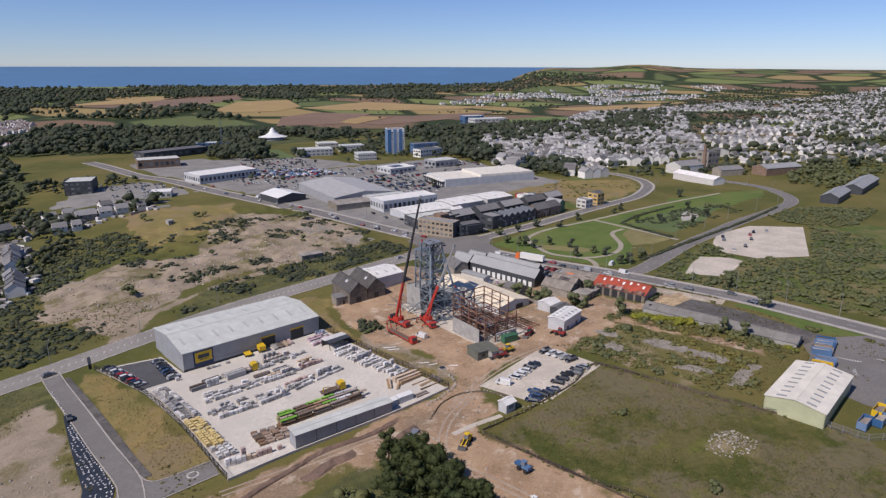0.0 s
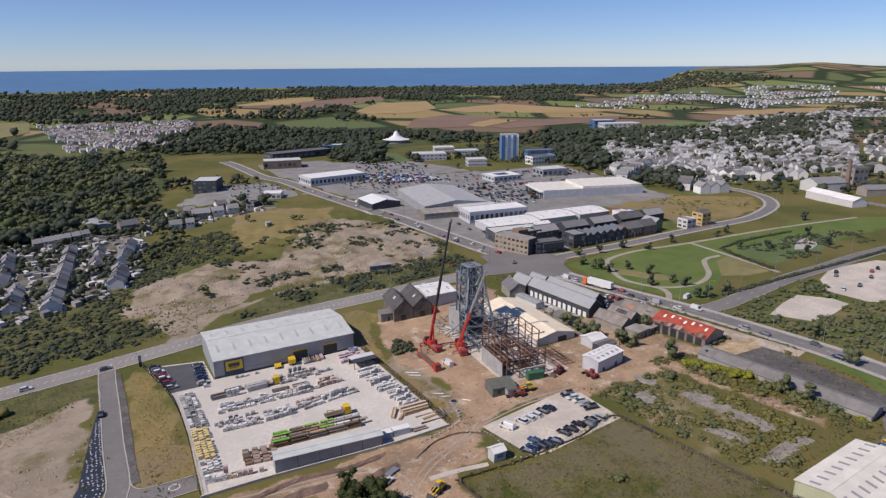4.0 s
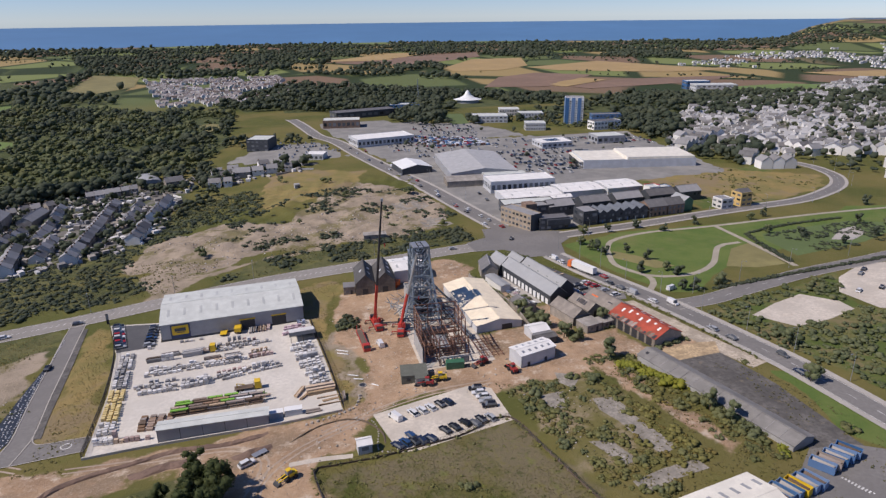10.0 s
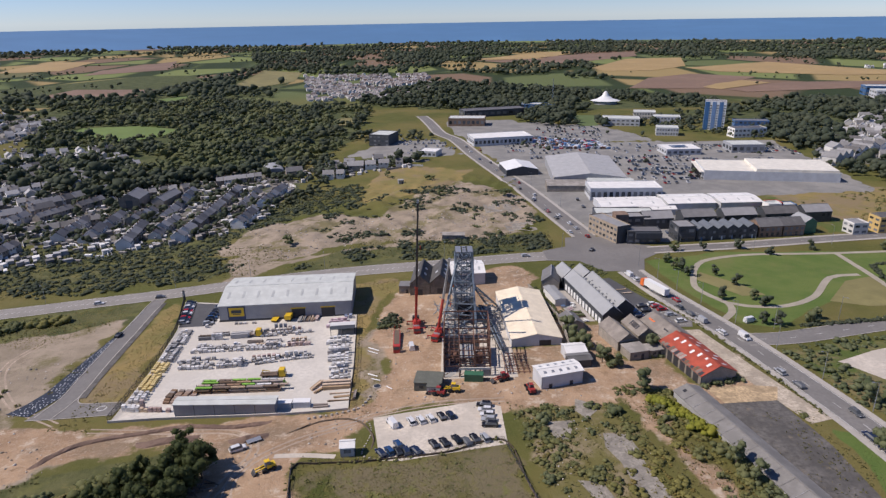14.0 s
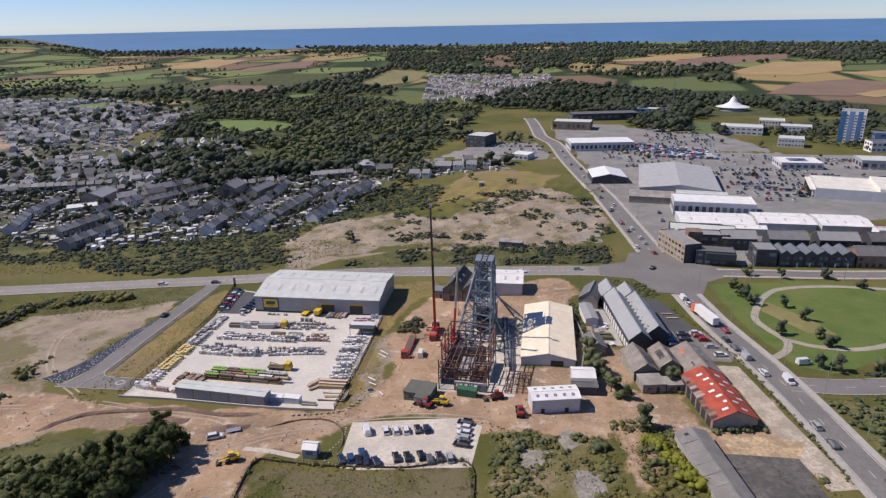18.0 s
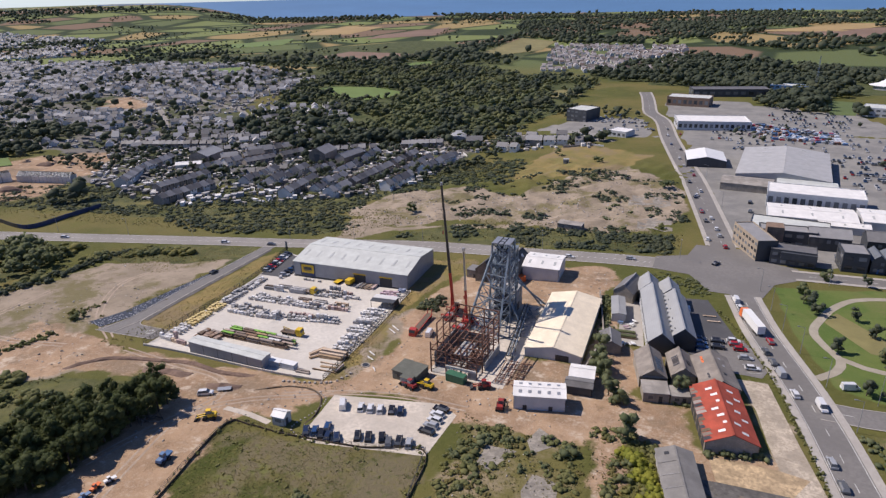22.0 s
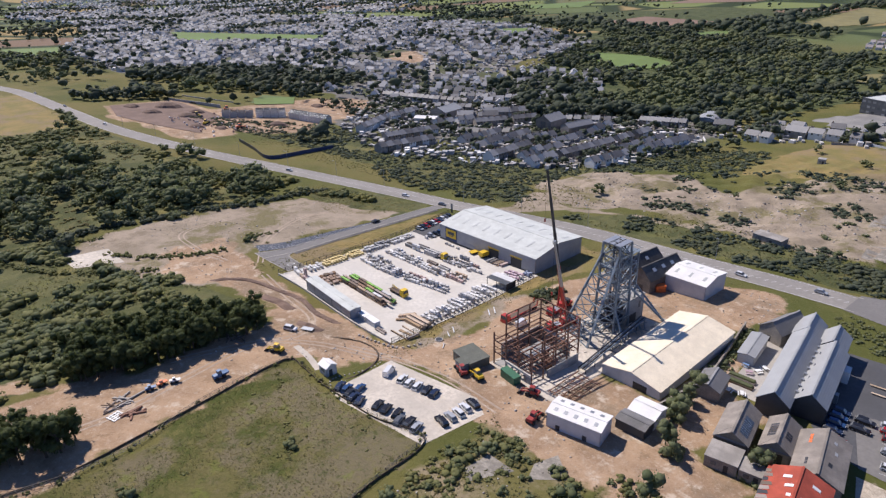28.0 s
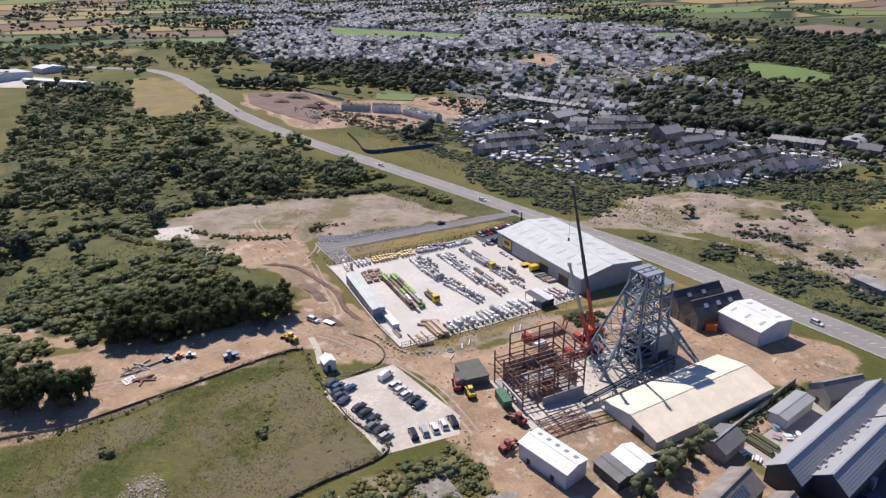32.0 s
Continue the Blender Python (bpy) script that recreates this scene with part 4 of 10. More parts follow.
for k in range(6):
    part("doorway", Geo().box(-0.08, 1.5 + k * 3.6, -0.5, 0.02, 4.1 + k * 3.6, 3.0), M["dark_steel"], redshed, "dark open bay")
darkA = shed("charcoal_hall", 86.5, 71.8, 7.6, 38, 5.4, 8.6, 10.6, "roof_grey", "clad_dark", "charcoal timber-clad hall with a grey roof and white windows", "hall", axis="y", z=-1.6)
darkB = shed("charcoal_hall", 92.9, 77.8, 7.6, 30, 5.2, 8.3, 10.6, "roof_grey", "clad_dark", "charcoal timber-clad hall beside its twin", "hall", axis="y", z=-1.6)
for k in range(12):
    part("window", Geo().box(-0.08, 1.6 + k * 3.0, 0.3, 0.02, 3.4 + k * 3.0, 3.0), M["white_paint"], darkA, "white framed shopfront")
for k in range(4):
    part("roof_window", Geo().box(1.2, 3 + k * 7, 6.3, 2.3, 4 + k * 7, 6.45), M["glass"], darkB)
for k in range(9):
    part("roof_vent", Geo().box(7.3, 7 + k * 3.2, 5.3, 7.9, 7.7 + k * 3.2, 6.2), M["galv"], darkA, "small roof vent in the valley")
part("entrance_box", Geo().box(7.6, 24, -0.5, 9.2, 27.5, 3.2), M["white_paint"], darkB, "white entrance lobby")
part("rear_door", Geo().box(7.6, 12, -0.5, 8.6, 13.6, 2.6), M["galv"], darkB)
shed("white_shed", 31.5, 118.6, 15, 15.5, 5.6, 7.0, 3, "roof_bluewhite", "wall_pale", "white sheet-metal shed beside the main road", axis="x", lights=3, z=-3.1)
for x, y, e, r in ((78.9, 110.3, 5.6, 8.8), (86.4, 108.6, 5.4, 8.4)):
    ob = shed("rear_hall", x, y, 7.4, 10, e, r, 10.6, "roof_grey", "clad_dark", "short charcoal gabled block behind the long hall", "hall", axis="y", z=-2.4)
    part("window", Geo().box(2.6, -0.06, 5.4, 4.6, 0.02, 6.6), M["glass"], ob)
for i in range(10):
    x0, y0 = 1.3 + (i % 5) * 2.6, (1.0 if i < 5 else 4.8)
    z0 = 5.0 + 0.7 * (1 - abs(y0 + 0.55 - 3.5) / 3.5) + 0.07
    s = 0.2 * (1 if y0 < 3.5 else -1) * 0.55
    part("skylight", Geo().hull([(x0, y0, z0 - s), (x0 + 0.9, y0, z0 - s), (x0 + 0.9, y0 + 1.1, z0 + s), (x0, y0 + 1.1, z0 + s)], [(x0, y0, z0 - s + .06), (x0 + 0.9, y0, z0 - s + .06), (x0 + 0.9, y0 + 1.1, z0 + s + .06), (x0, y0 + 1.1, z0 + s + .06)]), M["galv"], white, "grey roof light")
er = random.Random(12)
for k in range(15):
    y0, ln = 0.3 + k * 1.5, er.uniform(0.5, 2.6)
    zt = lambda x: 3.6 + 2.7 * x / 6.2 + 0.09
    part("broken_edge", Geo().hull([(-0.3, y0, zt(-0.3)), (ln, y0 + 0.2, zt(ln)), (ln * 0.8, y0 + 1.3, zt(ln * 0.8)), (-0.3, y0 + 1.4, zt(-0.3))], [(-0.3, y0, zt(-0.3) + .03), (ln, y0 + 0.2, zt(ln) + .03), (ln * 0.8, y0 + 1.3, zt(ln * 0.8) + .03), (-0.3, y0 + 1.4, zt(-0.3) + .03)]), M["timber_dark" if k % 3 else "dark_steel"], redshed, "bare dark battens")
tagged(new("concrete_apron", draped([(112.5, 66), (121, 66.5), (127, 37), (134, 6), (127, 4), (121.5, 27), (119.5, 36), (117.5, 50)], 0.05, 6).data("concrete_apron", M["apron"])), "pale worn concrete strip beside the red-roofed shed", "hardstanding", kind="structure")

# ---- the builders' yard ----
YARD = [(-73.5, 19.6), (-3.0, 20.6), (-4.6, 50), (-8.2, 93.0), (-64, 92.5), (-66, 113), (-87, 118.5), (-78.5, 86), (-75, 56)]
tagged(new("yard_slab", draped([settle(*q) for q in YARD], 0.16, 10, 0.3).data("yard_slab", M["concrete"])), "pale concrete slab of a builders' yard", "yard", kind="structure")
tagged(new("parking_bay", draped([settle(*q) for q in [(-79, 89), (-65.5, 89), (-66.5, 112), (-85.5, 117)]], 0.2, 10).data("parking_bay", M["asphalt_new"])), "dark asphalt parking bay", "parking bay", kind="structure")
tagged(new("gravel_carpark", draped([settle(*q) for q in [(5, 15), (8.5, -5.2), (14, -5.6), (42.5, -0.6), (42.5, 18), (36, 21.5), (24, 19)]], 0.05, 8).data("gravel_carpark", M["gravel"])), "pale gravel car park", "car park", kind="structure")
tagged(new("path_pale", ribbon(spline([settle(*q) for q in ((-20, -1.2), (-12, -1.4), (-3.5, -2.6))], 2), -1, 1, 0.05).data("path_pale", M["gravel"])), "pale gravel path to the kiosk", "path", kind="structure")
tagged(new("hall_yard", draped([(98.5, 77), (96.5, 94), (91.5, 121), (103, 123), (111.5, 97), (121, 73), (111, 69.5)], 0.05, 8).data("hall_yard", M["asphalt_new"])), "dark asphalt car park beside the halls", "car park", kind="structure")
bays = tagged(new("bay_parking", draped([(111.8, 69.2), (119.6, 69), (121.2, 73.4), (115.6, 93), (108, 92), (104, 90)], 0.07, 5).data("bay_parking", M["asphalt"])), "grey asphalt parking bays beside the halls", "car park", kind="structure")
for k in range(9):
    x, y = 117.6 - k * 0.62, 71.5 + k * 2.4
    part("bay_line", Geo().turned(x, y, ground(x, y) + 0.09, 4.4, 0.12, 0.012, 12), M["white_line"], bays)
tagged(new("patio", draped([(77, 76), (85, 76), (80, 112), (72, 112)], 0.07, 8).data("patio", M["paving"])), "paved patio", "patio", kind="structure")
tagged(new("old_tarmac", draped([(102, 15), (124, 17), (127, -6), (127, -60), (113, -60), (112, -23)], 0.04, 8).data("old_tarmac", M["asphalt_old"])), "cracked old tarmac with weeds", "tarmac", kind="structure")
tagged(new("steel_pad", draped([settle(*q) for q in [(25, 36), (50, 35), (52, 95), (27, 95)]], 0.03, 8).data("steel_pad", M["gravel"])), "dusty concrete hardstanding round the headframe", "hardstanding", kind="structure")


def fence(name, pts, height, gap, label, post, rail, mesh=None, rails=2, lift=0.0, exact=False):
    line = spline(pts if exact else [settle(*q) for q in pts], gap)
    ob = thing(name, 0, 0, 0, label, "fence", z=0)
    pm = Geo().box(-0.06, -0.06, -0.3, 0.06, 0.06, height).data("post", M[post])
    for q in line:
        part("post", pm, None, ob, at=(q.x, q.y, ground(q.x, q.y) + lift))
    for r in range(rails):
        g = Geo()
        zz = height * (r + 1) / rails - 0.06
        g.loft([[(q.x + u, q.y, ground(q.x, q.y) + zz + lift + w) for u, w in ((-.035, -.035), (.035, -.035), (.035, .035), (-.035, .035))] for q in line])
        part("rail", g, M[rail], ob)
    if mesh:
        g = Geo()
        for a, b in zip(line, line[1:]):
            n = 14
            for i in range(n):
                p = a.lerp(b, (i + 0.5) / n)
                z = ground(p.x, p.y) + lift
                g.beam((p.x, p.y, z + 0.05), (p.x, p.y, z + height - 0.05), 0.03)
        part("mesh", g, M[mesh], ob)
    return ob


fence("palisade_fence", [(-74, 19.4), (-75.5, 56), (-79, 86), (-87.5, 119)], 2.4, 3.0, "dark steel palisade fence along the yard", "dark_steel", "dark_steel", "dark_steel")
fence("palisade_fence", [(-2.6, 20.4), (-4.2, 50), (-7.6, 90)], 2.4, 3.0, "dark steel palisade fence along the yard", "dark_steel", "dark_steel", "dark_steel")
wall_line = spline([settle(*q) for q in ((-74, 19.2), (-56, 19.6), (-24, 18.9), (-3, 20.1))], 4)
bw = thing("yard_wall", 0, 0, 0, "low pale concrete yard wall", "wall", z=0)
for a, b in zip(wall_line, wall_line[1:]):
    part("wall_block", Geo().beam((a.x, a.y, ground(a.x, a.y) + 0.35), (b.x - 0.03, b.y, ground(b.x, b.y) + 0.35), 0.35, 0.9), M["concrete"], bw)

rng = random.Random(4)


STACK_H = {}


def stack_proto(kind, col, seed):
    r = random.Random(seed)
    ob = thing("pallet_stack", 0, 0, 0, kind, "pallet", "pallets in the builders' yard", z=0)
    p = Geo().loft([[(-0.6, -0.5, 0), (0.6, -0.5, 0), (0.6, 0.5, 0), (-0.6, 0.5, 0)], [(-0.6, -0.5, 0.03), (0.6, -0.5, 0.03), (0.6, 0.5, 0.03), (-0.6, 0.5, 0.03)], [(-0.5, -0.42, 0.035), (0.5, -0.42, 0.035), (0.5, 0.42, 0.035), (-0.5, 0.42, 0.035)], [(-0.5, -0.42, 0.1), (0.5, -0.42, 0.1), (0.5, 0.42, 0.1), (-0.5, 0.42, 0.1)], [(-0.6, -0.5, 0.105), (0.6, -0.5, 0.105), (0.6, 0.5, 0.105), (-0.6, 0.5, 0.105)], [(-0.6, -0.5, 0.14), (0.6, -0.5, 0.14), (0.6, 0.5, 0.14), (-0.6, 0.5, 0.14)]])
    part("pallet", p, M["timber"], ob, "wooden pallet")
    rings, z = [], 0.14
    for k in range(r.choice((2, 3, 3, 4))):
        e, dx, dy = r.uniform(0.0, 0.06), r.uniform(-0.04, 0.04), r.uniform(-0.04, 0.04)
        h = r.uniform(0.28, 0.42)
        ring = [(-0.62 + e + dx, -0.52 + e + dy), (0.62 - e + dx, -0.52 + e + dy), (0.62 - e + dx, 0.52 - e + dy), (-0.62 + e + dx, 0.52 - e + dy)]
        rings += [[(*q, z) for q in ring], [(*q, z + h - 0.03) for q in ring], [(q[0] * 0.93, q[1] * 0.93, z + h - 0.02) for q in ring]]
        z += h
    STACK_H[ob.name] = z - 0.02
    g = Geo().loft(rings)
    part("load", g, M[col], ob, kind.split(" on ")[0])
    return ob


PROTO = {}
for col, kind in (("block_grey", "grey concrete blocks on a pallet"), ("block_buff", "buff paving stones on a pallet"), ("block_white", "white wrapped goods on a pallet"), ("block_red", "terracotta bricks on a pallet"),
                  ("block_dark", "dark wrapped goods on a pallet"), ("bag_yellow", "yellow bags on a pallet"), ("bag_pink", "pink wrapped goods on a pallet"), ("bag_blue", "blue wrapped goods on a pallet"), ("timber", "sawn timber on a pallet")):
    PROTO[col] = [stack_proto(kind, col, sum(map(ord, col)) + k) for k in range(3)]
used = set()


far_stacks = Geo()
STACK_MATS = ["timber"] + list(PROTO)


def join_stack(pr, m):
    for ob in pr.children:
        me = ob.data
        far_stacks.add([m @ v.co for v in me.vertices], [tuple(f.vertices) for f in me.polygons], STACK_MATS.index(next(k for k in STACK_MATS if M[k] == me.materials[0])))


def put_stack(col, x, y, turn=0, tiers=1, which=None):
    """One loaded pallet; those far from the camera, and the second tiers, are joined."""
    pr = PROTO[col][rng.randrange(3) if which is None else which]
    z = ground(x, y) + 0.16
    m = pose(x, y, z, 0, 0, turn)
    if tiers > 1:
        join_stack(pr, pose(x, y, z + STACK_H[pr.name], 0, 0, turn + 1))
    if y > 60:
        join_stack(pr, m)
    elif pr.name in used:
        copy_thing(pr, m)
    else:
        pr.matrix_basis = m
        used.add(pr.name)


def pick(*pairs):
    t = rng.random() * sum(w for _, w in pairs)
    for c, w in pairs:
        t -= w
        if t <= 0:
            return c
    return pairs[-1][0]


def row(pts, step, mix, keep=0.94, side=False, two=0.15, run=5):
    """Pallets set close along a line, in runs of the same goods and height."""
    line = spline(pts, step)
    left = 0
    for i, (a, b) in enumerate(zip(line, line[1:])):
        if left <= 0:
            left, col, which, tiers = rng.randint(2, run), mix(i / len(line)), rng.randrange(3), 2 if rng.random() < two else 1
        left -= 1
        if rng.random() < keep:
            d = b - a
            put_stack(col, a.x + rng.uniform(-.06, .06), a.y + rng.uniform(-.1, .1), math.degrees(math.atan2(d.y, d.x)) + (90 if side else 0) + rng.uniform(-2, 2), tiers if col.startswith("block") else 1, which if rng.random() < 0.8 else None)


def pile(x, y, turn, ln, wd, h, col, label="strapped pile of sawn timber boards", cat="timber", n=4):
    """Long packs lying side by side on bearers, with tight gaps."""
    ob = thing("timber_pile" if cat == "timber" else "pipe_pile", x, y, turn, label, cat, "long packs in the yard", z="here", lift=0.16)
    for i in range(n):
        w0 = wd / n
        part("pack", Geo().box(rng.uniform(0, .4), i * w0 + 0.03, 0.12, ln - rng.uniform(0, .6), (i + 1) * w0 - 0.03, h - rng.uniform(0, 0.35 * h)), M[col if rng.random() < 0.75 else "timber_dark"], ob)
    part("bearer", Geo().box(0.6, 0, 0, 0.8, wd, 0.12).box(ln - 1, 0, 0, ln - 0.8, wd, 0.12), M["timber_dark"], ob)


GREY = lambda f0: pick(("block_grey", 5), ("block_white", 4), ("block_dark", 1), ("block_buff", 1 + 2 * f0))
WARM = lambda f0: pick(("block_red", 3), ("block_buff", 2), ("block_grey", 1), ("timber", 1))
PALE = lambda f0: pick(("block_white", 5), ("block_grey", 4), ("block_buff", 0.5))
# the three long rows across the yard
row([(-46, 79.2), (-23.5, 81)], 1.45, GREY)
row([(-44, 81), (-30, 82.4)], 1.5, GREY, 0.8)
row([(-65, 66.8), (-50, 67.8), (-31, 68.6)], 1.4, GREY)
row([(-64, 68.6), (-50, 69.5), (-33, 70.4)], 1.45, lambda f0: pick(("block_grey", 3), ("block_dark", 2), ("timber", 1), ("block_white", 2)))
row([(-64, 70.4), (-50, 71.2), (-48, 71.4)], 1.5, GREY, 0.8)
row([(-66, 59.4), (-52, 59.6)], 1.6, lambda f0: pick(("block_dark", 2), ("block_grey", 2), ("timber", 1)), 0.6)
row([(-52, 57.4), (-43, 58.2)], 1.45, GREY, 0.85, False, 0.3)
row([(-42, 83), (-28, 84)], 1.6, lambda f0: pick(("block_dark", 2), ("block_grey", 3), ("block_red", 1)), 0.6)
row([(-72, 88), (-66, 88.4)], 1.5, lambda f0: pick(("block_dark", 2), ("block_grey", 2)), 0.8)
row([(-58, 90.5), (-46, 91)], 1.6, lambda f0: pick(("block_dark", 3), ("block_grey", 2), ("timber", 1)), 0.6)
row([(-30.5, 69), (-22, 70)], 1.4, WARM)
row([(-31, 71), (-22.5, 72)], 1.45, WARM, 0.9)
row([(-30, 73.2), (-24, 73.8)], 1.5, WARM, 0.8)
row([(-65, 52.8), (-53, 52.8)], 1.4, lambda f0: pick(("block_grey", 2), ("block_white", 3)))
row([(-66, 54.8), (-53, 55)], 1.45, GREY, 0.85)
row([(-67, 57.4), (-54, 57.6)], 1.5, GREY, 0.8)
for k in range(3):
    row([(-52, 53.1 + k * 1.35), (-43.4, 54.3 + k * 1.35)], 1.32, lambda f0: pick(("block_grey", 3), ("block_white", 1)), 1.0, False, 0.8)
row([(-42, 54.6), (-31, 57.3), (-19.6, 59.2)], 1.4, lambda f0: pick(("block_grey", 4), ("block_white", 3), ("block_buff", 3 * f0), ("block_dark", 1)))
row([(-42, 56.6), (-31, 59.2), (-20, 61)], 1.45, lambda f0: pick(("block_grey", 3), ("block_dark", 1), ("block_buff", 2), ("block_white", 3)))
row([(-41, 59), (-31, 61.2), (-22, 62.8)], 1.5, WARM, 0.75)
row([(-65, 65.2), (-50, 66.2), (-34, 67)], 1.5, GREY, 0.75)
row([(-66, 56.2), (-54, 56.3)], 1.5, lambda f0: pick(("block_white", 3), ("block_grey", 3), ("block_dark", 1)), 0.8)
row([(-41, 57.8), (-31, 60.2), (-23, 61.6)], 1.5, lambda f0: pick(("block_grey", 2), ("block_red", 2), ("block_dark", 1)), 0.7)
row([(-46, 77.6), (-25, 79.4)], 1.6, lambda f0: pick(("block_dark", 2), ("block_grey", 3), ("block_white", 2)), 0.7)
# along the east fence: short rows set one behind another
for k in range(17):
    y = 40.6 + k * 2.05
    f0 = k / 16
    tone_mix = ("block_grey", "block_white", "block_white", "block_grey", "block_white")[k % 5]
    x0, x1 = -9.8 - 6.2 * f0, -4.6 - 3.4 * f0
    row([(x0 + rng.uniform(-1.2, 0.6), y), (x1, y + 0.3)], 1.3, lambda q, c=tone_mix: c if rng.random() < 0.8 else PALE(q), 0.97, False, 0.45 if k < 9 else 0.1, 6)
for k in range(4):
    row([(-18.6 + k * 0.3, 84.4 + k * 1.9), (-9.5, 85.2 + k * 1.9)], 1.35, lambda q: pick(("bag_pink", 3), ("block_white", 2), ("block_dark", 1)), 0.9)
row([(-12.6, 94), (-8.8, 94.3)], 1.3, lambda q: "bag_blue", 1.0)
row([(-12.2, 92.4), (-9, 92.7)], 1.3, lambda q: "bag_blue", 0.9)
# along the west fence
for k in range(3):
    row([(-72.6 + k * 1.7, 31.5), (-73 + k * 1.7, 38)], 1.35, lambda q: pick(("block_white", 5), ("bag_pink", 1)), 0.95, True)
    row([(-73 + k * 1.7, 38.6), (-74 + k * 1.7, 58)], 1.3, lambda q: pick(("bag_yellow", 8), ("block_white", 1)), 0.93, True)
    row([(-74 + k * 1.7, 58.8), (-76 + k * 1.7, 86)], 1.4, lambda q: pick(("block_grey", 3), ("block_white", 4), ("block_dark", 2), ("timber", 1)), 0.92, True)
row([(-72.4, 26.6), (-57, 25.4)], 1.4, lambda q: pick(("block_red", 4), ("block_white", 2), ("timber", 1)), 0.95)
row([(-71.6, 28.4), (-66, 28)], 1.4, lambda q: pick(("block_white", 3), ("block_red", 1)), 0.9)
for x, y, t, ln, wd, h, col in ((-66.8, 75.6, 4, 5.5, 2.4, 1.5, "block_dark"), (-54.5, 76.4, 6, 7.0, 2.6, 1.9, "block_grey"), (-62, 78.6, 5, 6.5, 2.0, 1.5, "block_dark"), (-55, 79.4, 6, 8.0, 1.6, 1.2, "block_grey"), (-47, 71.6, 3, 6, 1.6, 1.0, "timber_dark"), (-40, 72, 3, 6, 1.6, 1.1, "block_grey")):
    pile(x, y, t, ln, wd, h, col, "bundle of dark posts and pipes on bearers", "pipes", 6)
row([(-61, 76.2), (-56.6, 76.7)], 1.3, lambda q: "block_white", 1.0, False, 1.0)
for x, y, ln, col in ((-30.6, 90.2, 7, "block_dark"), (-29, 90.4, 6, "block_dark"), (-27.2, 90.4, 6.5, "timber_dark"), (-25.4, 90.2, 6.5, "timber"), (-23.8, 91, 5, "block_red")):
    pile(x, y, 88, ln, 1.2, 0.9, col, "long pack lying before the shed doors", "timber", 3)
for x, y, t, ln, wd, h, col in ((-13.0, 34.4, 3, 9.4, 4.6, 1.7, "timber"), (-16.2, 34.6, 62, 6.6, 1.2, 0.9, "timber"), (-15, 32.4, 50, 5.4, 1.0, 0.7, "timber"), (-10.2, 27.0, 2, 8.6, 0.6, 0.6, "timber"), (-10.4, 31.6, 2, 8.8, 0.5, 0.6, "timber"), (-8.6, 29, 8, 5.4, 1.0, 0.5, "timber"), (-1.6, 27.4, 88, 5.2, 0.9, 0.8, "timber_dark"), (-14.2, 23.6, 2, 5, 1.4, 0.9, "timber_dark")):
    pile(x, y, t, ln, wd, h, col, n=5 if wd > 2 else 2)
for k in range(4):
    for j in range(3):
        pile(-62.4 + k * 2.5, 30.2 + j * 2.7 - k * 0.2, -8, 2.3, 2.2, 1.0 + 0.2 * (j % 2), "timber_brown", "brown stained timber pack in a short pile", n=2)


def timber_rack(x, y, length, turn, levels, label, cols):
    ob = thing("timber_rack", x, y, turn, label, "timber rack", z="here", lift=0.16)
    n = int(length / 2.4) + 1
    pm = Geo().box(-0.07, -0.07, 0, 0.07, 0.07, levels * 0.85 + 0.3).box(-0.08, -1.3, 0, 0.08, 1.3, 0.15).data("upright", M["dark_steel"])
    am = Geo().box(-0.05, -1.25, -0.06, 0.05, 1.25, 0.04).data("arm", M["dark_steel"])
    r = random.Random(9)
    for i in range(n):
        part("upright", pm, None, ob, at=(i * 2.4, 0, 0))
        for k in range(levels):
            part("arm", am, None, ob, at=(i * 2.4, 0, 0.25 + k * 0.85))
    for k in range(levels):
        for side in (-1, 1):
            a = r.uniform(-0.5, 0.2)
            while a < length - 3:
                ln, h, y0 = r.uniform(4.0, 6.2), r.uniform(0.3, 0.66), 0.1 if side > 0 else -1.2
                g = Geo()
                for j in range(3):
                    g.box(a + r.uniform(0, 0.25), y0 + j * 0.37, 0.3 + k * 0.85, a + ln - r.uniform(0, 0.3), y0 + j * 0.37 + 0.35, 0.3 + k * 0.85 + h - j * 0.04)
                part("timber_pack", g, M[r.choice(cols + (["timber_green", "block_white"] if k == levels - 1 else []))], ob)
                a += ln + r.uniform(0.05, 0.6)
    return ob


timber_rack(-53.4, 36.6, 28, 0, 3, "steel cantilever racks stacked with sawn timber", ["timber", "timber_dark", "timber_brown"])
timber_rack(-52.4, 39.8, 27, 0, 3, "steel cantilever racks with green-wrapped timber on top", ["timber", "timber_dark", "timber_green"])
for x, ln, col in ((-25.2, 4.6, "block_white"), (-20.2, 5.2, "wall_pale")):
    ob = thing("wrapped_crate", x, 25.4, -1, "white wrapped shed kit resting by the yard wall", "crate", "crates by the wall", z="here", lift=0.16)
    part("crate_body", Geo().box(0, -1.1, 0.12, ln, 1.2, 2.1), M[col], ob)
    part("lid", Geo().box(-0.05, -1.15, 2.1, ln + 0.05, 1.25, 2.22), M["white_paint"], ob, "white lid")
    part("skid", Geo().box(0.3, -1.1, 0, 0.5, 1.2, 0.12).box(ln - 0.5, -1.1, 0, ln - 0.3, 1.2, 0.12), M["timber_dark"], ob)
ob = thing("rack_canopy", -16.2, 76.2, 5, "dark steel canopy over wrapped goods", "canopy", z="here", lift=0.16)
for i in (0, 4.5, 9):
    for j in (0, 5.4):
        part("post", Geo().box(i - 0.08, j - 0.08, 0, i + 0.08, j + 0.08, 2.9), M["dark_steel"], ob)
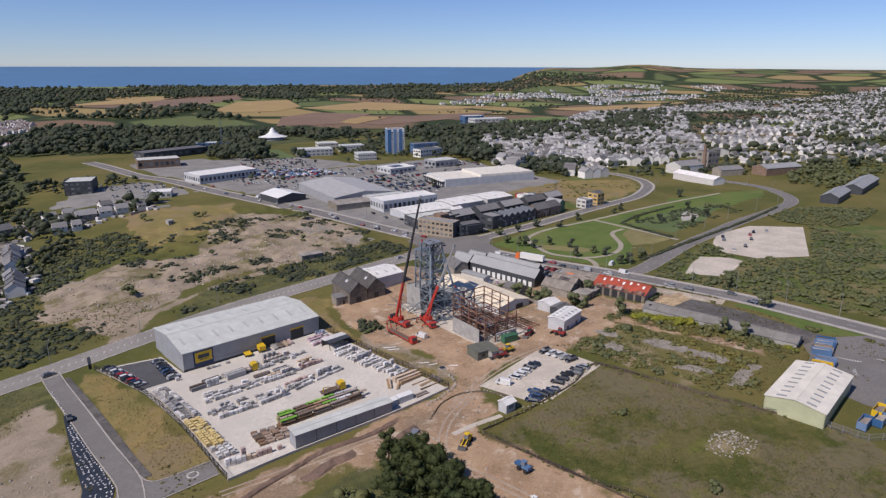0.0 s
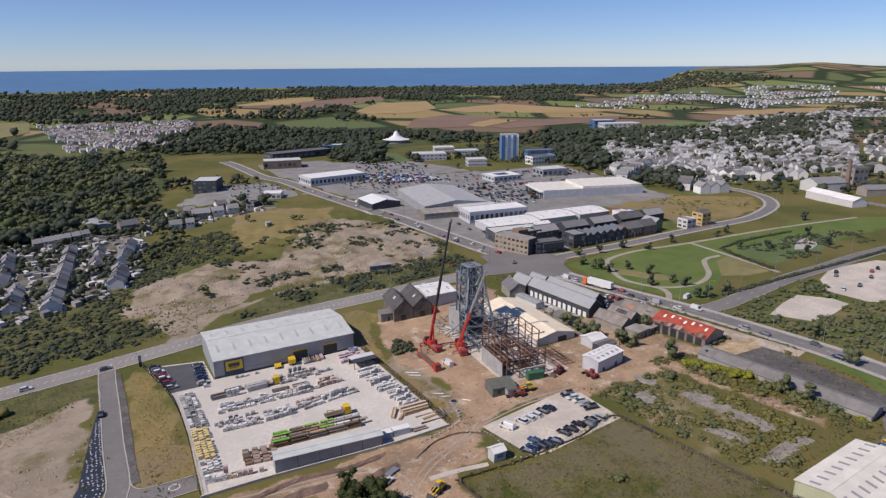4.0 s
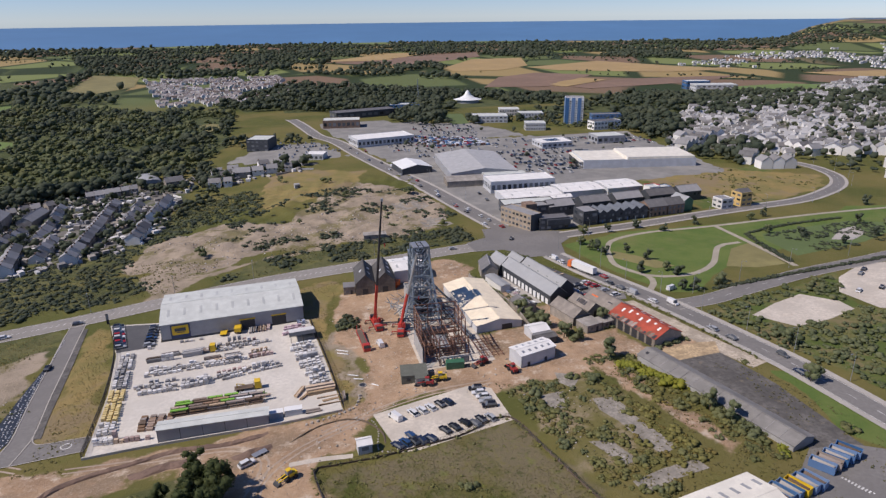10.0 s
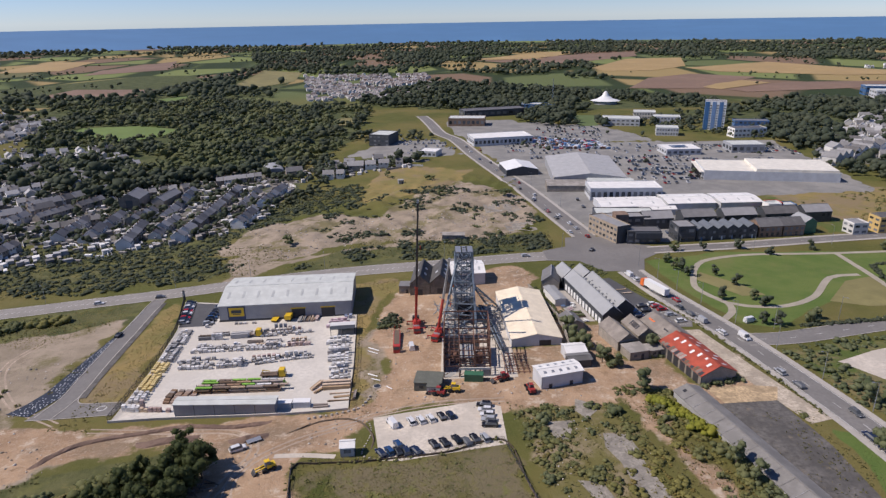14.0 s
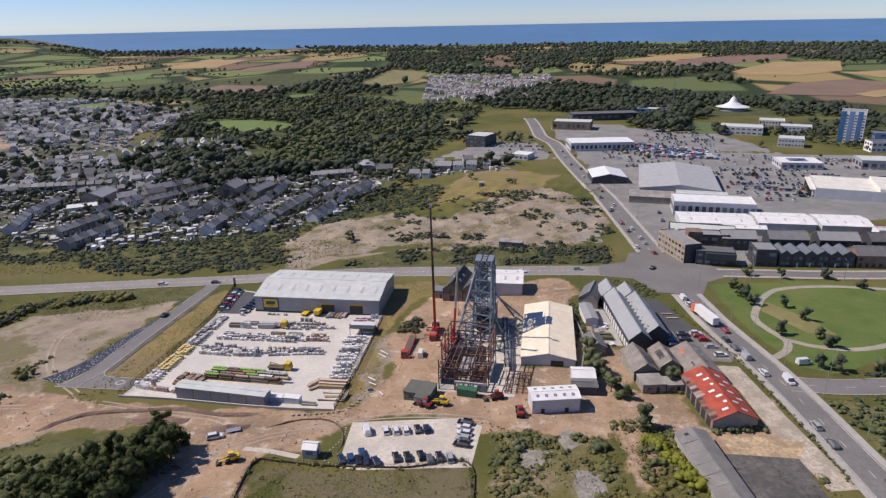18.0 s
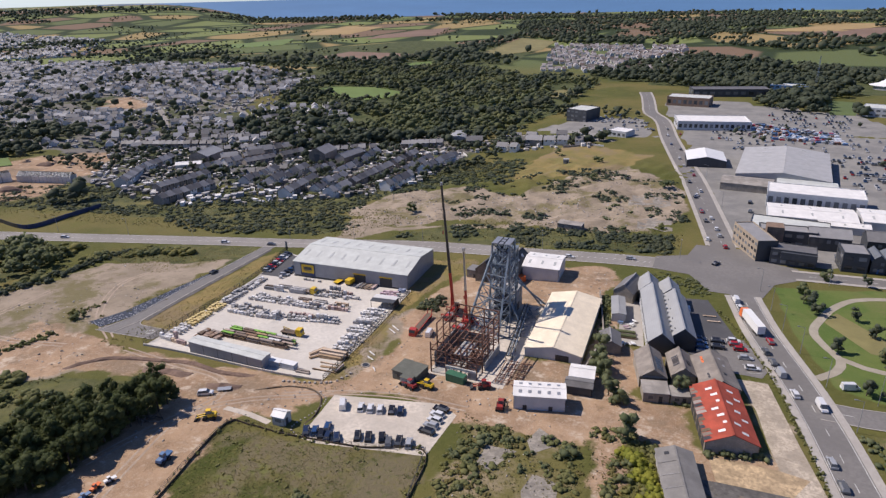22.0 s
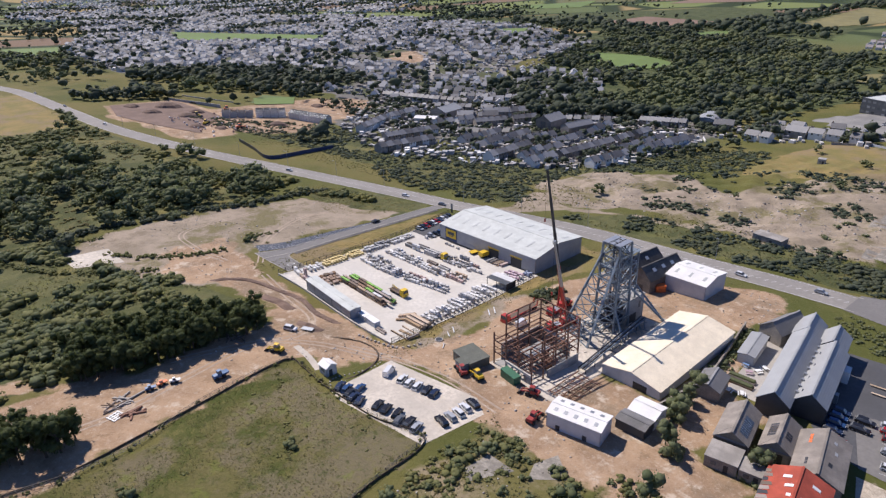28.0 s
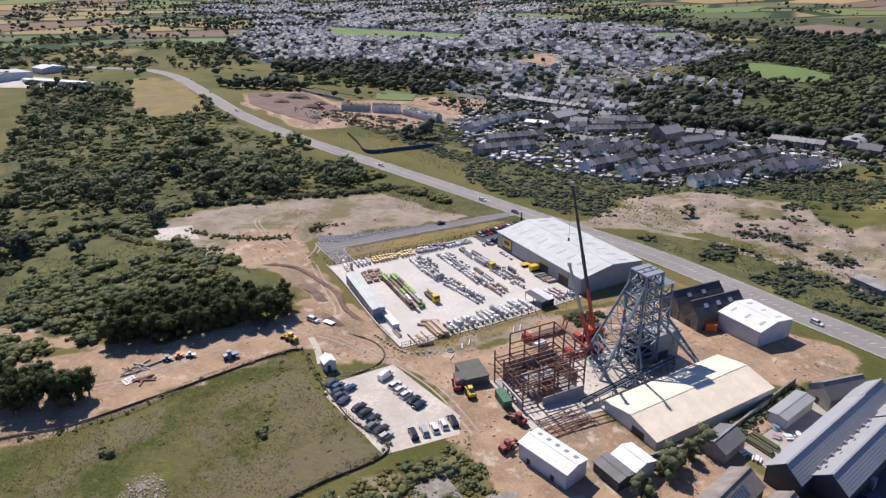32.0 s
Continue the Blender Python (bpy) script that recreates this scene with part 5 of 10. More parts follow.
part("canopy_roof", Geo().hull([(-0.3, -0.3, 2.9), (9.3, -0.3, 2.9), (9.3, 2.4, 3.05), (-0.3, 2.4, 3.05)], [(-0.3, -0.3, 3.0), (9.3, -0.3, 3.0), (9.3, 2.4, 3.15), (-0.3, 2.4, 3.15)]), M["clad_dark"], ob)
part("canopy_roof", Geo().hull([(-0.3, 2.5, 3.05), (9.3, 2.5, 3.05), (9.3, 5.8, 2.9), (-0.3, 5.8, 2.9)], [(-0.3, 2.5, 3.15), (9.3, 2.5, 3.15), (9.3, 5.8, 3.0), (-0.3, 5.8, 3.0)]), M["block_white"], ob, "pale sheet half of the roof")
part("back_sheet", Geo().box(9.1, 0, 0, 9.2, 5.4, 2.9).box(0, 5.4, 0, 9.1, 5.5, 2.9), M["clad_dark"], ob)


# ---- vehicles ----
def wheel_mesh(r=0.33, w=0.22):
    g = Geo().tube((0, -w / 2, 0), (0, w / 2, 0), r, 12)
    return g.data("wheel", M["tyre"])


WHEEL, WHEEL_L = wheel_mesh(), wheel_mesh(0.5, 0.3)
RIM = Geo().tube((0, -0.115, 0), (0, 0.115, 0), 0.2, 8).data("rim", M["galv"])
PAINTS = {k: mat("car_" + k, c, 0.25, metal=0.2, var=0.03) for k, c in dict(black=(0.02, 0.02, 0.023), navy=(0.022, 0.035, 0.075), silver=(0.42, 0.43, 0.44), white=(0.75, 0.75, 0.74), red=(0.42, 0.02, 0.02), grey=(0.13, 0.135, 0.14), blue=(0.03, 0.075, 0.18)).items()}
CAR = {}


def car_proto(paint, kind):
    L, W, H1, H2 = dict(car=(4.3, 1.78, 0.85, 1.46), van=(5.0, 1.95, 1.15, 2.15), suv=(4.6, 1.86, 1.0, 1.68))[kind]
    ob = thing("van" if kind == "van" else "car", 0, 0, 0, {"car": "parked %s hatchback car", "van": "parked %s panel van", "suv": "parked %s estate car"}[kind] % paint, "van" if kind == "van" else "car", "vehicles", z=-50)
    h, w = L / 2, W / 2
    lo = [(-h, -w + .08, 0.25), (h - .1, -w + .12, 0.25), (h - .1, w - .12, 0.25), (-h, w - .08, 0.25)]
    mid = [(-h - .02, -w, 0.6), (h, -w + .06, 0.55), (h, w - .06, 0.55), (-h - .02, w, 0.6)]
    top = [(-h + .06, -w + .05, H1), (h - .25, -w + .14, H1 - .14), (h - .25, w - .14, H1 - .14), (-h + .06, w - .05, H1)]
    g = Geo().hull(lo, mid).hull(mid, top)
    rx0, rx1 = (-h + .5, h - 1.75) if kind != "van" else (-h + .08, h - 1.3)
    gx0, gx1 = (-h + .1, h - 1.05) if kind != "van" else (-h + .05, h - .75)
    g.hull([(rx0, -w + .26, H2 - .04), (rx1, -w + .26, H2 - .04), (rx1, w - .26, H2 - .04), (rx0, w - .26, H2 - .04)], [(rx0 + .1, -w + .3, H2), (rx1 - .1, -w + .3, H2), (rx1 - .1, w - .3, H2), (rx0 + .1, w - .3, H2)])
    if kind == "van":
        g.hull([(gx0, -w + .08, H1), (rx1 - .3, -w + .08, H1), (rx1 - .3, w - .08, H1), (gx0, w - .08, H1)], [(rx0, -w + .24, H2 - .03), (rx1 - .3, -w + .24, H2 - .03), (rx1 - .3, w - .24, H2 - .03), (rx0, w - .24, H2 - .03)])
    part("body", g, PAINTS[paint], ob)
    part("glasshouse", Geo().hull([(gx0, -w + .1, H1 - .02), (gx1, -w + .16, H1 - .1), (gx1, w - .16, H1 - .1), (gx0, w - .1, H1 - .02)], [(rx0, -w + .26, H2 - .035), (rx1, -w + .26, H2 - .035), (rx1, w - .26, H2 - .035), (rx0, w - .26, H2 - .035)]), M["glass"], ob, "dark windows")
    for sx in (-h + .8, h - .85):
        for sy in (-w + .1, w - .1):
            wh = part("wheel", WHEEL, None, ob, at=(sx, sy, 0.33))
            part("rim", RIM, None, wh)
    for sy in (-1, 1):
        part("headlight", Geo().box(h - .04, sy * .6 - .16, .6, h + .015, sy * .6 + .16, .74), M["white_paint"], ob)
    return ob


cars_placed = set()


def put_car(paint, x, y, turn, kind="car", lift=0.06):
    key = (paint, kind)
    if key not in CAR:
        CAR[key] = car_proto(paint, kind)
    x, y = settle(x, y)
    m = pose(x, y, ground(x, y) + lift, 0, 0, turn)
    if key in cars_placed:
        return copy_thing(CAR[key], m)
    cars_placed.add(key)
    CAR[key].matrix_basis = m
    return CAR[key]


put_car("white", 10.8, 10.8, 118, "van", 0.08)
for x, y, p in ((16.2, 11.6, "white"), (19.0, 12.0, "white"), (21.8, 12.6, "white"), (24.9, 13.5, "black"), (27.5, 13.9, "navy")):
    put_car(p, x, y, 112, "car", 0.08)
for x, y, p in ((37.6, 18.6, "black"), (37.7, 16.0, "white"), (38.2, 13.4, "white"), (38.3, 10.8, "silver"), (38.4, 8.0, "black")):
    put_car(p, x, y, 172, "suv" if p == "black" else "car", 0.08)
for x, y, p in ((8.6, -2.6, "navy"), (10.9, -1.9, "blue"), (13.2, -2.2, "black"), (15.4, -2.4, "navy"), (17.9, -2.2, "navy"), (22.6, 0.2, "black"), (25.5, 0.8, "black"), (28.9, 1.8, "black"), (31.5, 0.6, "grey"), (33.7, 2.0, "black"), (36.6, 2.0, "silver"), (13.0, 0.6, "blue")):
    put_car(p, x, y, 105 + (x % 3) * 6, "car", 0.08)
for i, p in enumerate(("silver", "navy", "red", "black", "white", "red", "navy", "white", "grey", "black")):
    put_car(p, -80 - i * 0.55 + 1.6, 93 + i * 2.5, 8, "car", 0.24)
for i, p in enumerate(("silver", "black", "blue", "navy", "black", "grey", "navy")):
    put_car(p, -67.8 - i * 0.1, 91 + i * 2.9, 12, "car", 0.24)
for x, y, p, t in ((101.5, 88.2, "navy", 100), (101.8, 85.4, "blue", 100), (102.4, 82.2, "blue", 100), (102.8, 78.8, "navy", 100), (104.8, 75.6, "red", 100), (107, 88.2, "black", 100), (107.2, 84, "black", 100), (112.5, 88, "red", 100), (113.8, 85.0, "red", 10), (115.2, 79.6, "silver", 10), (117, 73.6, "white", 10), (111.8, 90.5, "white", 10)):
    put_car(p, x, y, t if t != 100 else 8, "suv" if p == "black" else "car", 0.1)
for x, y, p, t, k in ((-127, 122, "white", 15, "car"), (-101, 126, "grey", 14, "car"), (133.8, 58, "white", -77, "van"), (124.6, 73.5, "silver", 106, "van"), (121.2, 86.6, "grey", 104, "car"), (122.9, 80, "grey", 105, "car"), (127.6, 62.5, "white", 104, "car"), (133.2, 32.5, "silver", 99, "car"), (142, 8, "grey", -83, "car"), (138.6, -3, "navy", 97, "car"), (112.6, 125.6, "white", 104, "van"), (113.8, 119.4, "white", 104, "car"), (134.5, 24, "grey", 99, "car"), (105, 164, "black", 60, "car"), (96, 241, "red", 100, "car"), (92, 272, "white", 98, "car"), (86, 330, "silver", 96, "car"), (80, 380, "white", 96, "van"), (70, 460, "red", 96, "car"), (-215, 99, "white", 24, "car"), (-420, 47, "white", 7, "car"), (-300, 71, "black", 14, "car"), (-520, 40, "silver", 4, "car"), (-610, 33, "white", 8, "car"), (122.8, 94.5, "red", 104, "car"), (-100.5, 84, "black", 90, "car")):
    put_car(p, x, y, t, k, 0.13)


def lorry(x, y, turn, cab, body, label, length=9.0, box=None, name="lorry", lift=0.12):
    ob = thing(name, x, y, turn, label, "lorry", lift=lift)
    h = length / 2
    part("chassis", Geo().box(-h, -0.45, 0.7, h - 0.3, 0.45, 0.95), M["dark_steel"], ob)
    cb = part("cab", Geo().hull([(h - 2.2, -1.2, 0.5), (h, -1.2, 0.5), (h, 1.2, 0.5), (h - 2.2, 1.2, 0.5)], [(h - 2.2, -1.2, 2.9), (h - 0.35, -1.15, 2.9), (h - 0.35, 1.15, 2.9), (h - 2.2, 1.2, 2.9)]), M[cab], ob)
    part("windscreen", Geo().hull([(h - 0.14, -1.05, 1.7), (h - 0.1, -1.05, 1.7), (h - 0.1, 1.05, 1.7), (h - 0.14, 1.05, 1.7)], [(h - 0.34, -1.0, 2.7), (h - 0.28, -1.0, 2.7), (h - 0.28, 1.0, 2.7), (h - 0.34, 1.0, 2.7)]), M["glass"], cb, "dark windscreen")
    if box:
        part("cargo_box", Geo().box(-h, -1.25, 1.05, h - 2.5, 1.25, box), M[body], ob)
    else:
        part("flatbed", Geo().box(-h, -1.25, 0.95, h - 2.5, 1.25, 1.15), M[body], ob)
        part("headboard", Geo().box(h - 2.6, -1.2, 1.15, h - 2.48, 1.2, 2.2), M[body], ob)
    for sx in (h - 1.1, -h + 1.0, -h + 2.3):
        for sy in (-1.0, 1.0):
            part("wheel", WHEEL_L, None, ob, at=(sx, sy, 0.5))
    return ob


lorry(-40.6, 92.6, 84, "yellow", "yellow", "yellow flatbed delivery lorry parked by the shed", 7.5, lift=0.16)
lorry(-35.2, 92.8, 86, "yellow", "yellow", "yellow box lorry parked by the shed", 7.5, box=2.7, lift=0.16)
lorry(-30.5, 43.2, 2, "yellow", "timber_dark", "yellow flatbed lorry in the yard", 8.5, lift=0.16)
part("lorry_crane", Geo().beam((-3.4, 0, 1.1), (-3.4, 0, 2.6), 0.25).beam((-3.4, 0, 2.6), (-1.0, 0.1, 2.0), 0.2), M["yellow"], bpy.data.objects["lorry.002"])
lorry(-46.5, 77.2, 0, "yellow", "timber_dark", "yellow lorry with a dark flatbed beside the racks", 8.0, lift=0.16)
loader = lorry(9.5, 64.2, -88, "red_paint", "red_paint", "long red low-loader lorry on the dirt site", 16.5)
for sy in (-0.8, 0.8):
    part("ramp", Geo().beam((-8.1, sy, 1.1), (-8.6, sy, 3.0), 0.5, 0.14), M["red_paint"], loader, "raised loading ramp")
part("bed_planks", Geo().box(-8.0, -1.0, 1.16, 5.2, 1.0, 1.2), M["timber_dark"], loader, "worn planks of the bed")
put_car("white", 15.0, 59.6, 98, "van", 0.05)
put_car("white", -30.5, 2.2, 30, "suv", 0.05)
trailer = thing("flat_trailer", -27.2, 6.0, 30, "small flat trailer behind a pick-up", "trailer")
part("bed", Geo().box(-2, -0.9, 0.5, 2, 0.9, 0.62), M["galv"], trailer)
part("drawbar", Geo().beam((-2, 0, 0.55), (-3.1, 0, 0.5), 0.1), M["dark_steel"], trailer)
for sy in (-1, 1):
    part("wheel", WHEEL, None, trailer, at=(0, sy, 0.33))
# the articulated lorry on the road
artic = thing("articulated_lorry", 117.4, 105.5, 110, "orange cab with a long white box trailer on the road", "lorry", z=ground(117.4, 105.5) + 0.12)
part("trailer_box", Geo().box(-8, -1.27, 1.15, 5.2, 1.27, 4.0), M["white_paint"], artic, "plain white box trailer")
part("trailer_skirt", Geo().box(-5, -1.2, 0.55, 1.5, 1.2, 1.15), M["galv"], artic)
cb = part("cab", Geo().hull([(5.7, -1.22, 0.4), (8, -1.22, 0.4), (8, 1.22, 0.4), (5.7, 1.22, 0.4)], [(5.7, -1.22, 3.7), (7.6, -1.15, 3.3), (7.6, 1.15, 3.3), (5.7, 1.22, 3.7)]), M["orange_paint"], artic, "orange cab")
part("windscreen", Geo().box(7.72, -1.05, 1.9, 7.95, 1.05, 2.8), M["glass"], cb)
for sx in (-6.8, -5.5, -4.2, 4.6, 7.0):
    for sy in (-1.05, 1.05):
        part("wheel", WHEEL_L, None, artic, at=(sx, sy, 0.5))

# ---- the mine site ----
def headframe():
    ob = thing("headframe", 35.1, 81.6, 0, "tall blue-grey steel mine headframe with raking stays", "headframe")
    z1, hw, tw = 29.6, 3.9, 3.0
    cor = [(-1, -1), (1, -1), (1, 1), (-1, 1)]
    lev = [0, 4.4, 8.8, 13.2, 17.4, 21.4, 25.2, z1]
    wid = lambda z: hw + (tw - hw) * z / z1
    P = lambda c, z: (c[0] * wid(z), c[1] * wid(z), z)
    for c in cor:
        part("column", Geo().beam(P(c, -0.5), P(c, z1), 0.55), M["steel_blue"], ob)
    for a, b in zip(lev, lev[1:]):
        for i in range(4):
            c, d = cor[i], cor[(i + 1) % 4]
            part("girder", Geo().beam(P(c, b), P(d, b), 0.32, 0.4), M["steel_blue"], ob)
            part("brace", Geo().beam(P(c, a), P(d, b), 0.24), M["steel_blue"], ob)
            part("brace", Geo().beam(P(d, a), P(c, b), 0.2), M["steel_blue"], ob)
    for z in (17.4, 21.4, 25.2):
        deck = part("platform", Geo().box(-3.7, -3.7, z - 0.1, -3.6, 3.7, z + 0.1), M["steel_blue"], ob, "open steel grating")
        for i in range(9):
            part("grating_bar", Geo().box(-3.6, -3.5 + i * 0.86, z, 3.6, -3.36 + i * 0.86, z + 0.1), M["steel_blue"], deck)
        for i in range(4):
            c, d = cor[i], cor[(i + 1) % 4]
            part("handrail", Geo().beam((c[0] * 3.6, c[1] * 3.6, z + 1.1), (d[0] * 3.6, d[1] * 3.6, z + 1.1), 0.08).beam((c[0] * 3.6, c[1] * 3.6, z + .55), (d[0] * 3.6, d[1] * 3.6, z + .55), 0.06), M["steel_blue"], ob)
    for x0, x1 in ((-3.2, -1.2), (-0.7, 0.7), (1.2, 3.2)):
        part("roof_plate", Geo().box(x0, -3.2, z1, x1, 3.2, z1 + 0.25), M["galv"], ob, "pale steel roof plate")
    for y in (-1.3, 1.3):
        w = Geo()
        for i in range(20):
            a, b = 2 * math.pi * i / 20, 2 * math.pi * (i + 1) / 20
            w.beam((1.9 * math.cos(a), y, 28 + 1.9 * math.sin(a)), (1.9 * math.cos(b), y, 28 + 1.9 * math.sin(b)), 0.22)
        for i in range(6):
            a = math.pi * i / 6
            w.beam((1.9 * math.cos(a), y, 28 + 1.9 * math.sin(a)), (-1.9 * math.cos(a), y, 28 - 1.9 * math.sin(a)), 0.1)
        part("sheave_wheel", w, M["dark_steel"], ob, "dark winding wheel")
    # the rear bay stands over the shaft house and carries a lower platform
    for x in (-3.0, 3.0):
        part("column", Geo().beam((x, 7.6, 8.0), (x, 7.2, 25.2), 0.45), M["steel_blue"], ob)
        for a, b in ((8.8, 13.2), (13.2, 17.4), (17.4, 21.4), (21.4, 25.2)):
            part("girder", Geo().beam((x, 3.3, b), (x, 7.3, b), 0.28), M["steel_blue"], ob)
            part("brace", Geo().beam((x, 3.3, a), (x, 7.4, b), 0.2), M["steel_blue"], ob)
    for z in (13.2, 17.4, 21.4, 25.2):
        part("girder", Geo().beam((-3, 7.4, z), (3, 7.4, z), 0.28), M["steel_blue"], ob)
        part("brace", Geo().beam((-3, 7.5, z - 4), (3, 7.4, z), 0.2), M["steel_blue"], ob)
    part("rear_deck", Geo().box(-3.4, 3.4, 25.3, 3.4, 8.0, 25.42), M["steel_blue"], ob, "rear platform deck")
    part("handrail", Geo().beam((-3.4, 8.0, 26.4), (3.4, 8.0, 26.4), 0.08).beam((-3.4, 3.4, 26.4), (-3.4, 8.0, 26.4), 0.08).beam((3.4, 3.4, 26.4), (3.4, 8.0, 26.4), 0.08), M["steel_blue"], ob)
    # raking stays to their footings
    A0, A1, B0, B1 = Vector((-2.8, -3.0, 26.4)), Vector((-9.6, -12.0, 0)), Vector((2.8, -3.0, 26.4)), Vector((3.8, -17.2, 0))
    C0, C1, D0, D1 = Vector((2.0, 7.4, 14.5)), Vector((9.8, 15.0, 0)), Vector((3.0, 3.4, 14.5)), Vector((14.4, 12.6, 0))
    for top, foot in ((A0, A1), (B0, B1), (C0, C1), (D0, D1)):
        part("stay", Geo().beam(top, foot, 0.62, 0.62), M["steel_blue"], ob, "thick raking stay")
        part("footing", Geo().turned(foot[0], foot[1], -0.6, 1.8, 1.8, 1.0, 20), M["concrete_wall"], ob, "concrete footing")
    part("stay", Geo().beam((-3.6, -3.6, 9.0), (-10.4, 3.0, 0), 0.45, 0.45), M["steel_blue"], ob, "short raking stay")
    part("stay", Geo().beam((3.6, -3.6, 9.0), (9.4, -6.0, 0), 0.45, 0.45), M["steel_blue"], ob, "short raking stay")
    n = 7
    for i in range(1, n + 1):
        a, b = A0.lerp(A1, i / n * 0.97), B0.lerp(B1, i / n * 0.97)
        c, d = A0.lerp(A1, (i - 1) / n * 0.97), B0.lerp(B1, (i - 1) / n * 0.97)
        part("stay_tie", Geo().beam(a, b, 0.3), M["steel_blue"], ob)
        mid = (a + b) / 2
        part("stay_brace", Geo().beam(c, mid, 0.24), M["steel_blue"], ob)
        part("stay_brace", Geo().beam(d, mid, 0.24), M["steel_blue"], ob)
        zz = a.z
        if zz > 2:
            part("stay_tie", Geo().beam(a, (-wid(zz), -wid(zz), zz * 0.97), 0.22), M["steel_blue"], ob)
            part("stay_tie", Geo().beam(b, (wid(zz), -wid(zz), zz * 0.97), 0.22), M["steel_blue"], ob)
            part("stay_brace", Geo().beam(a, (-wid(zz - 4), -wid(zz - 4), zz - 4), 0.2), M["steel_blue"], ob)
            part("stay_brace", Geo().beam(b, (wid(zz - 4), -wid(zz - 4), zz - 4), 0.2), M["steel_blue"], ob)
    for i in range(1, 7):
        part("stay_brace", Geo().beam(C0.lerp(C1, i / 7), D0.lerp(D1, i / 7), 0.22).beam(C0.lerp(C1, i / 7), D0.lerp(D1, (i - 1) / 7), 0.2), M["steel_blue"], ob)
    for z in (4.4, 8.8):
        part("bin_wall", Geo().box(-2.6, -2.6, z - 2.6, 2.6, 2.6, z - 0.4), M["dark_steel"], ob, "dark steel chute")
    lad = Geo()
    for i in range(50):
        lad.beam((-1.2, 2.9, 0.5 + i * 0.5), (-0.6, 2.9, 0.5 + i * 0.5), 0.05)
    lad.beam((-1.2, 2.9, 0), (-1.2, 2.9, 26), 0.08).beam((-0.6, 2.9, 0), (-0.6, 2.9, 26), 0.08)
    part("ladder", lad, M["galv"], ob)
    r = random.Random(3)
    for k in range(34):
        z = r.uniform(1, 16)
        x, y = r.uniform(-2.6, 2.6), r.uniform(-2.6, 2.6)
        d = Vector((r.uniform(-1, 1), r.uniform(-1, 1), r.uniform(-0.7, 0.9))).normalized() * r.uniform(2, 5)
        part("inner_member", Geo().beam((x, y, z), (x + d.x * 0.5, y + d.y * 0.5, z + d.z), 0.16), M["steel_blue"], ob)
    for k in range(3):
        part("guide_rail", Geo().beam((-1 + k, 0, -0.3), (-1 + k, 0, 26), 0.2), M["dark_steel"], ob)


headframe()
winder = thing("shaft_house", 34.8, 89.6, 0, "square grey concrete shaft house beside the headframe", "building")
part("wall", Geo().box(-3.8, -5, -0.6, 3.8, 5, 8.6), M["concrete_wall"], winder)
part("parapet", Geo().box(-3.95, -5.15, 8.6, 3.95, -4.8, 9.1).box(-3.95, 4.8, 8.6, 3.95, 5.15, 9.1).box(-3.95, -4.8, 8.6, -3.6, 4.8, 9.1).box(3.6, -4.8, 8.6, 3.95, 4.8, 9.1), M["concrete_wall"], winder)
part("doorway", Geo().box(3.78, -3, -0.4, 3.88, 1, 3.4), M["dark_steel"], winder, "dark opening")
part("window", Geo().box(3.78, 2, 4.6, 3.88, 3, 7.0), M["glass"], winder)


def heap(name, cx, cy, rx, ry, n, material, label, cat, seed, w=0.2, hi=2.0):
    """A loose tangle of steel members on the ground."""
    r = random.Random(seed)
    ob = thing(name, cx, cy, 0, label, cat)
    for k in range(n):
        x, y, a = r.uniform(-rx, rx), r.uniform(-ry, ry), r.uniform(0, math.pi)
        ln, zz = r.uniform(2, 6), r.uniform(0.1, hi)
        c, s = math.cos(a) * ln / 2, math.sin(a) * ln / 2
        part("member", Geo().beam((x - c, y - s, r.uniform(0.1, 0.5)), (x + c, y + s, zz), w), M[material], ob)
    return ob


heap("steel_scrap", 31, 72, 4, 8, 34, "steel_blue", "dismantled blue-grey steel members lying by the headframe", "scrap steel", 2, 0.2, 4.0)
heap("steel_scrap", 45, 78, 3, 12, 26, "steel_blue", "dismantled blue-grey steel beside the shed", "scrap steel", 5, 0.22, 2.2)
heap("steel_scrap", 29, 92, 5, 8, 26, "steel_blue", "grey steel frames lying behind the headframe", "scrap steel", 6, 0.2, 5.0)


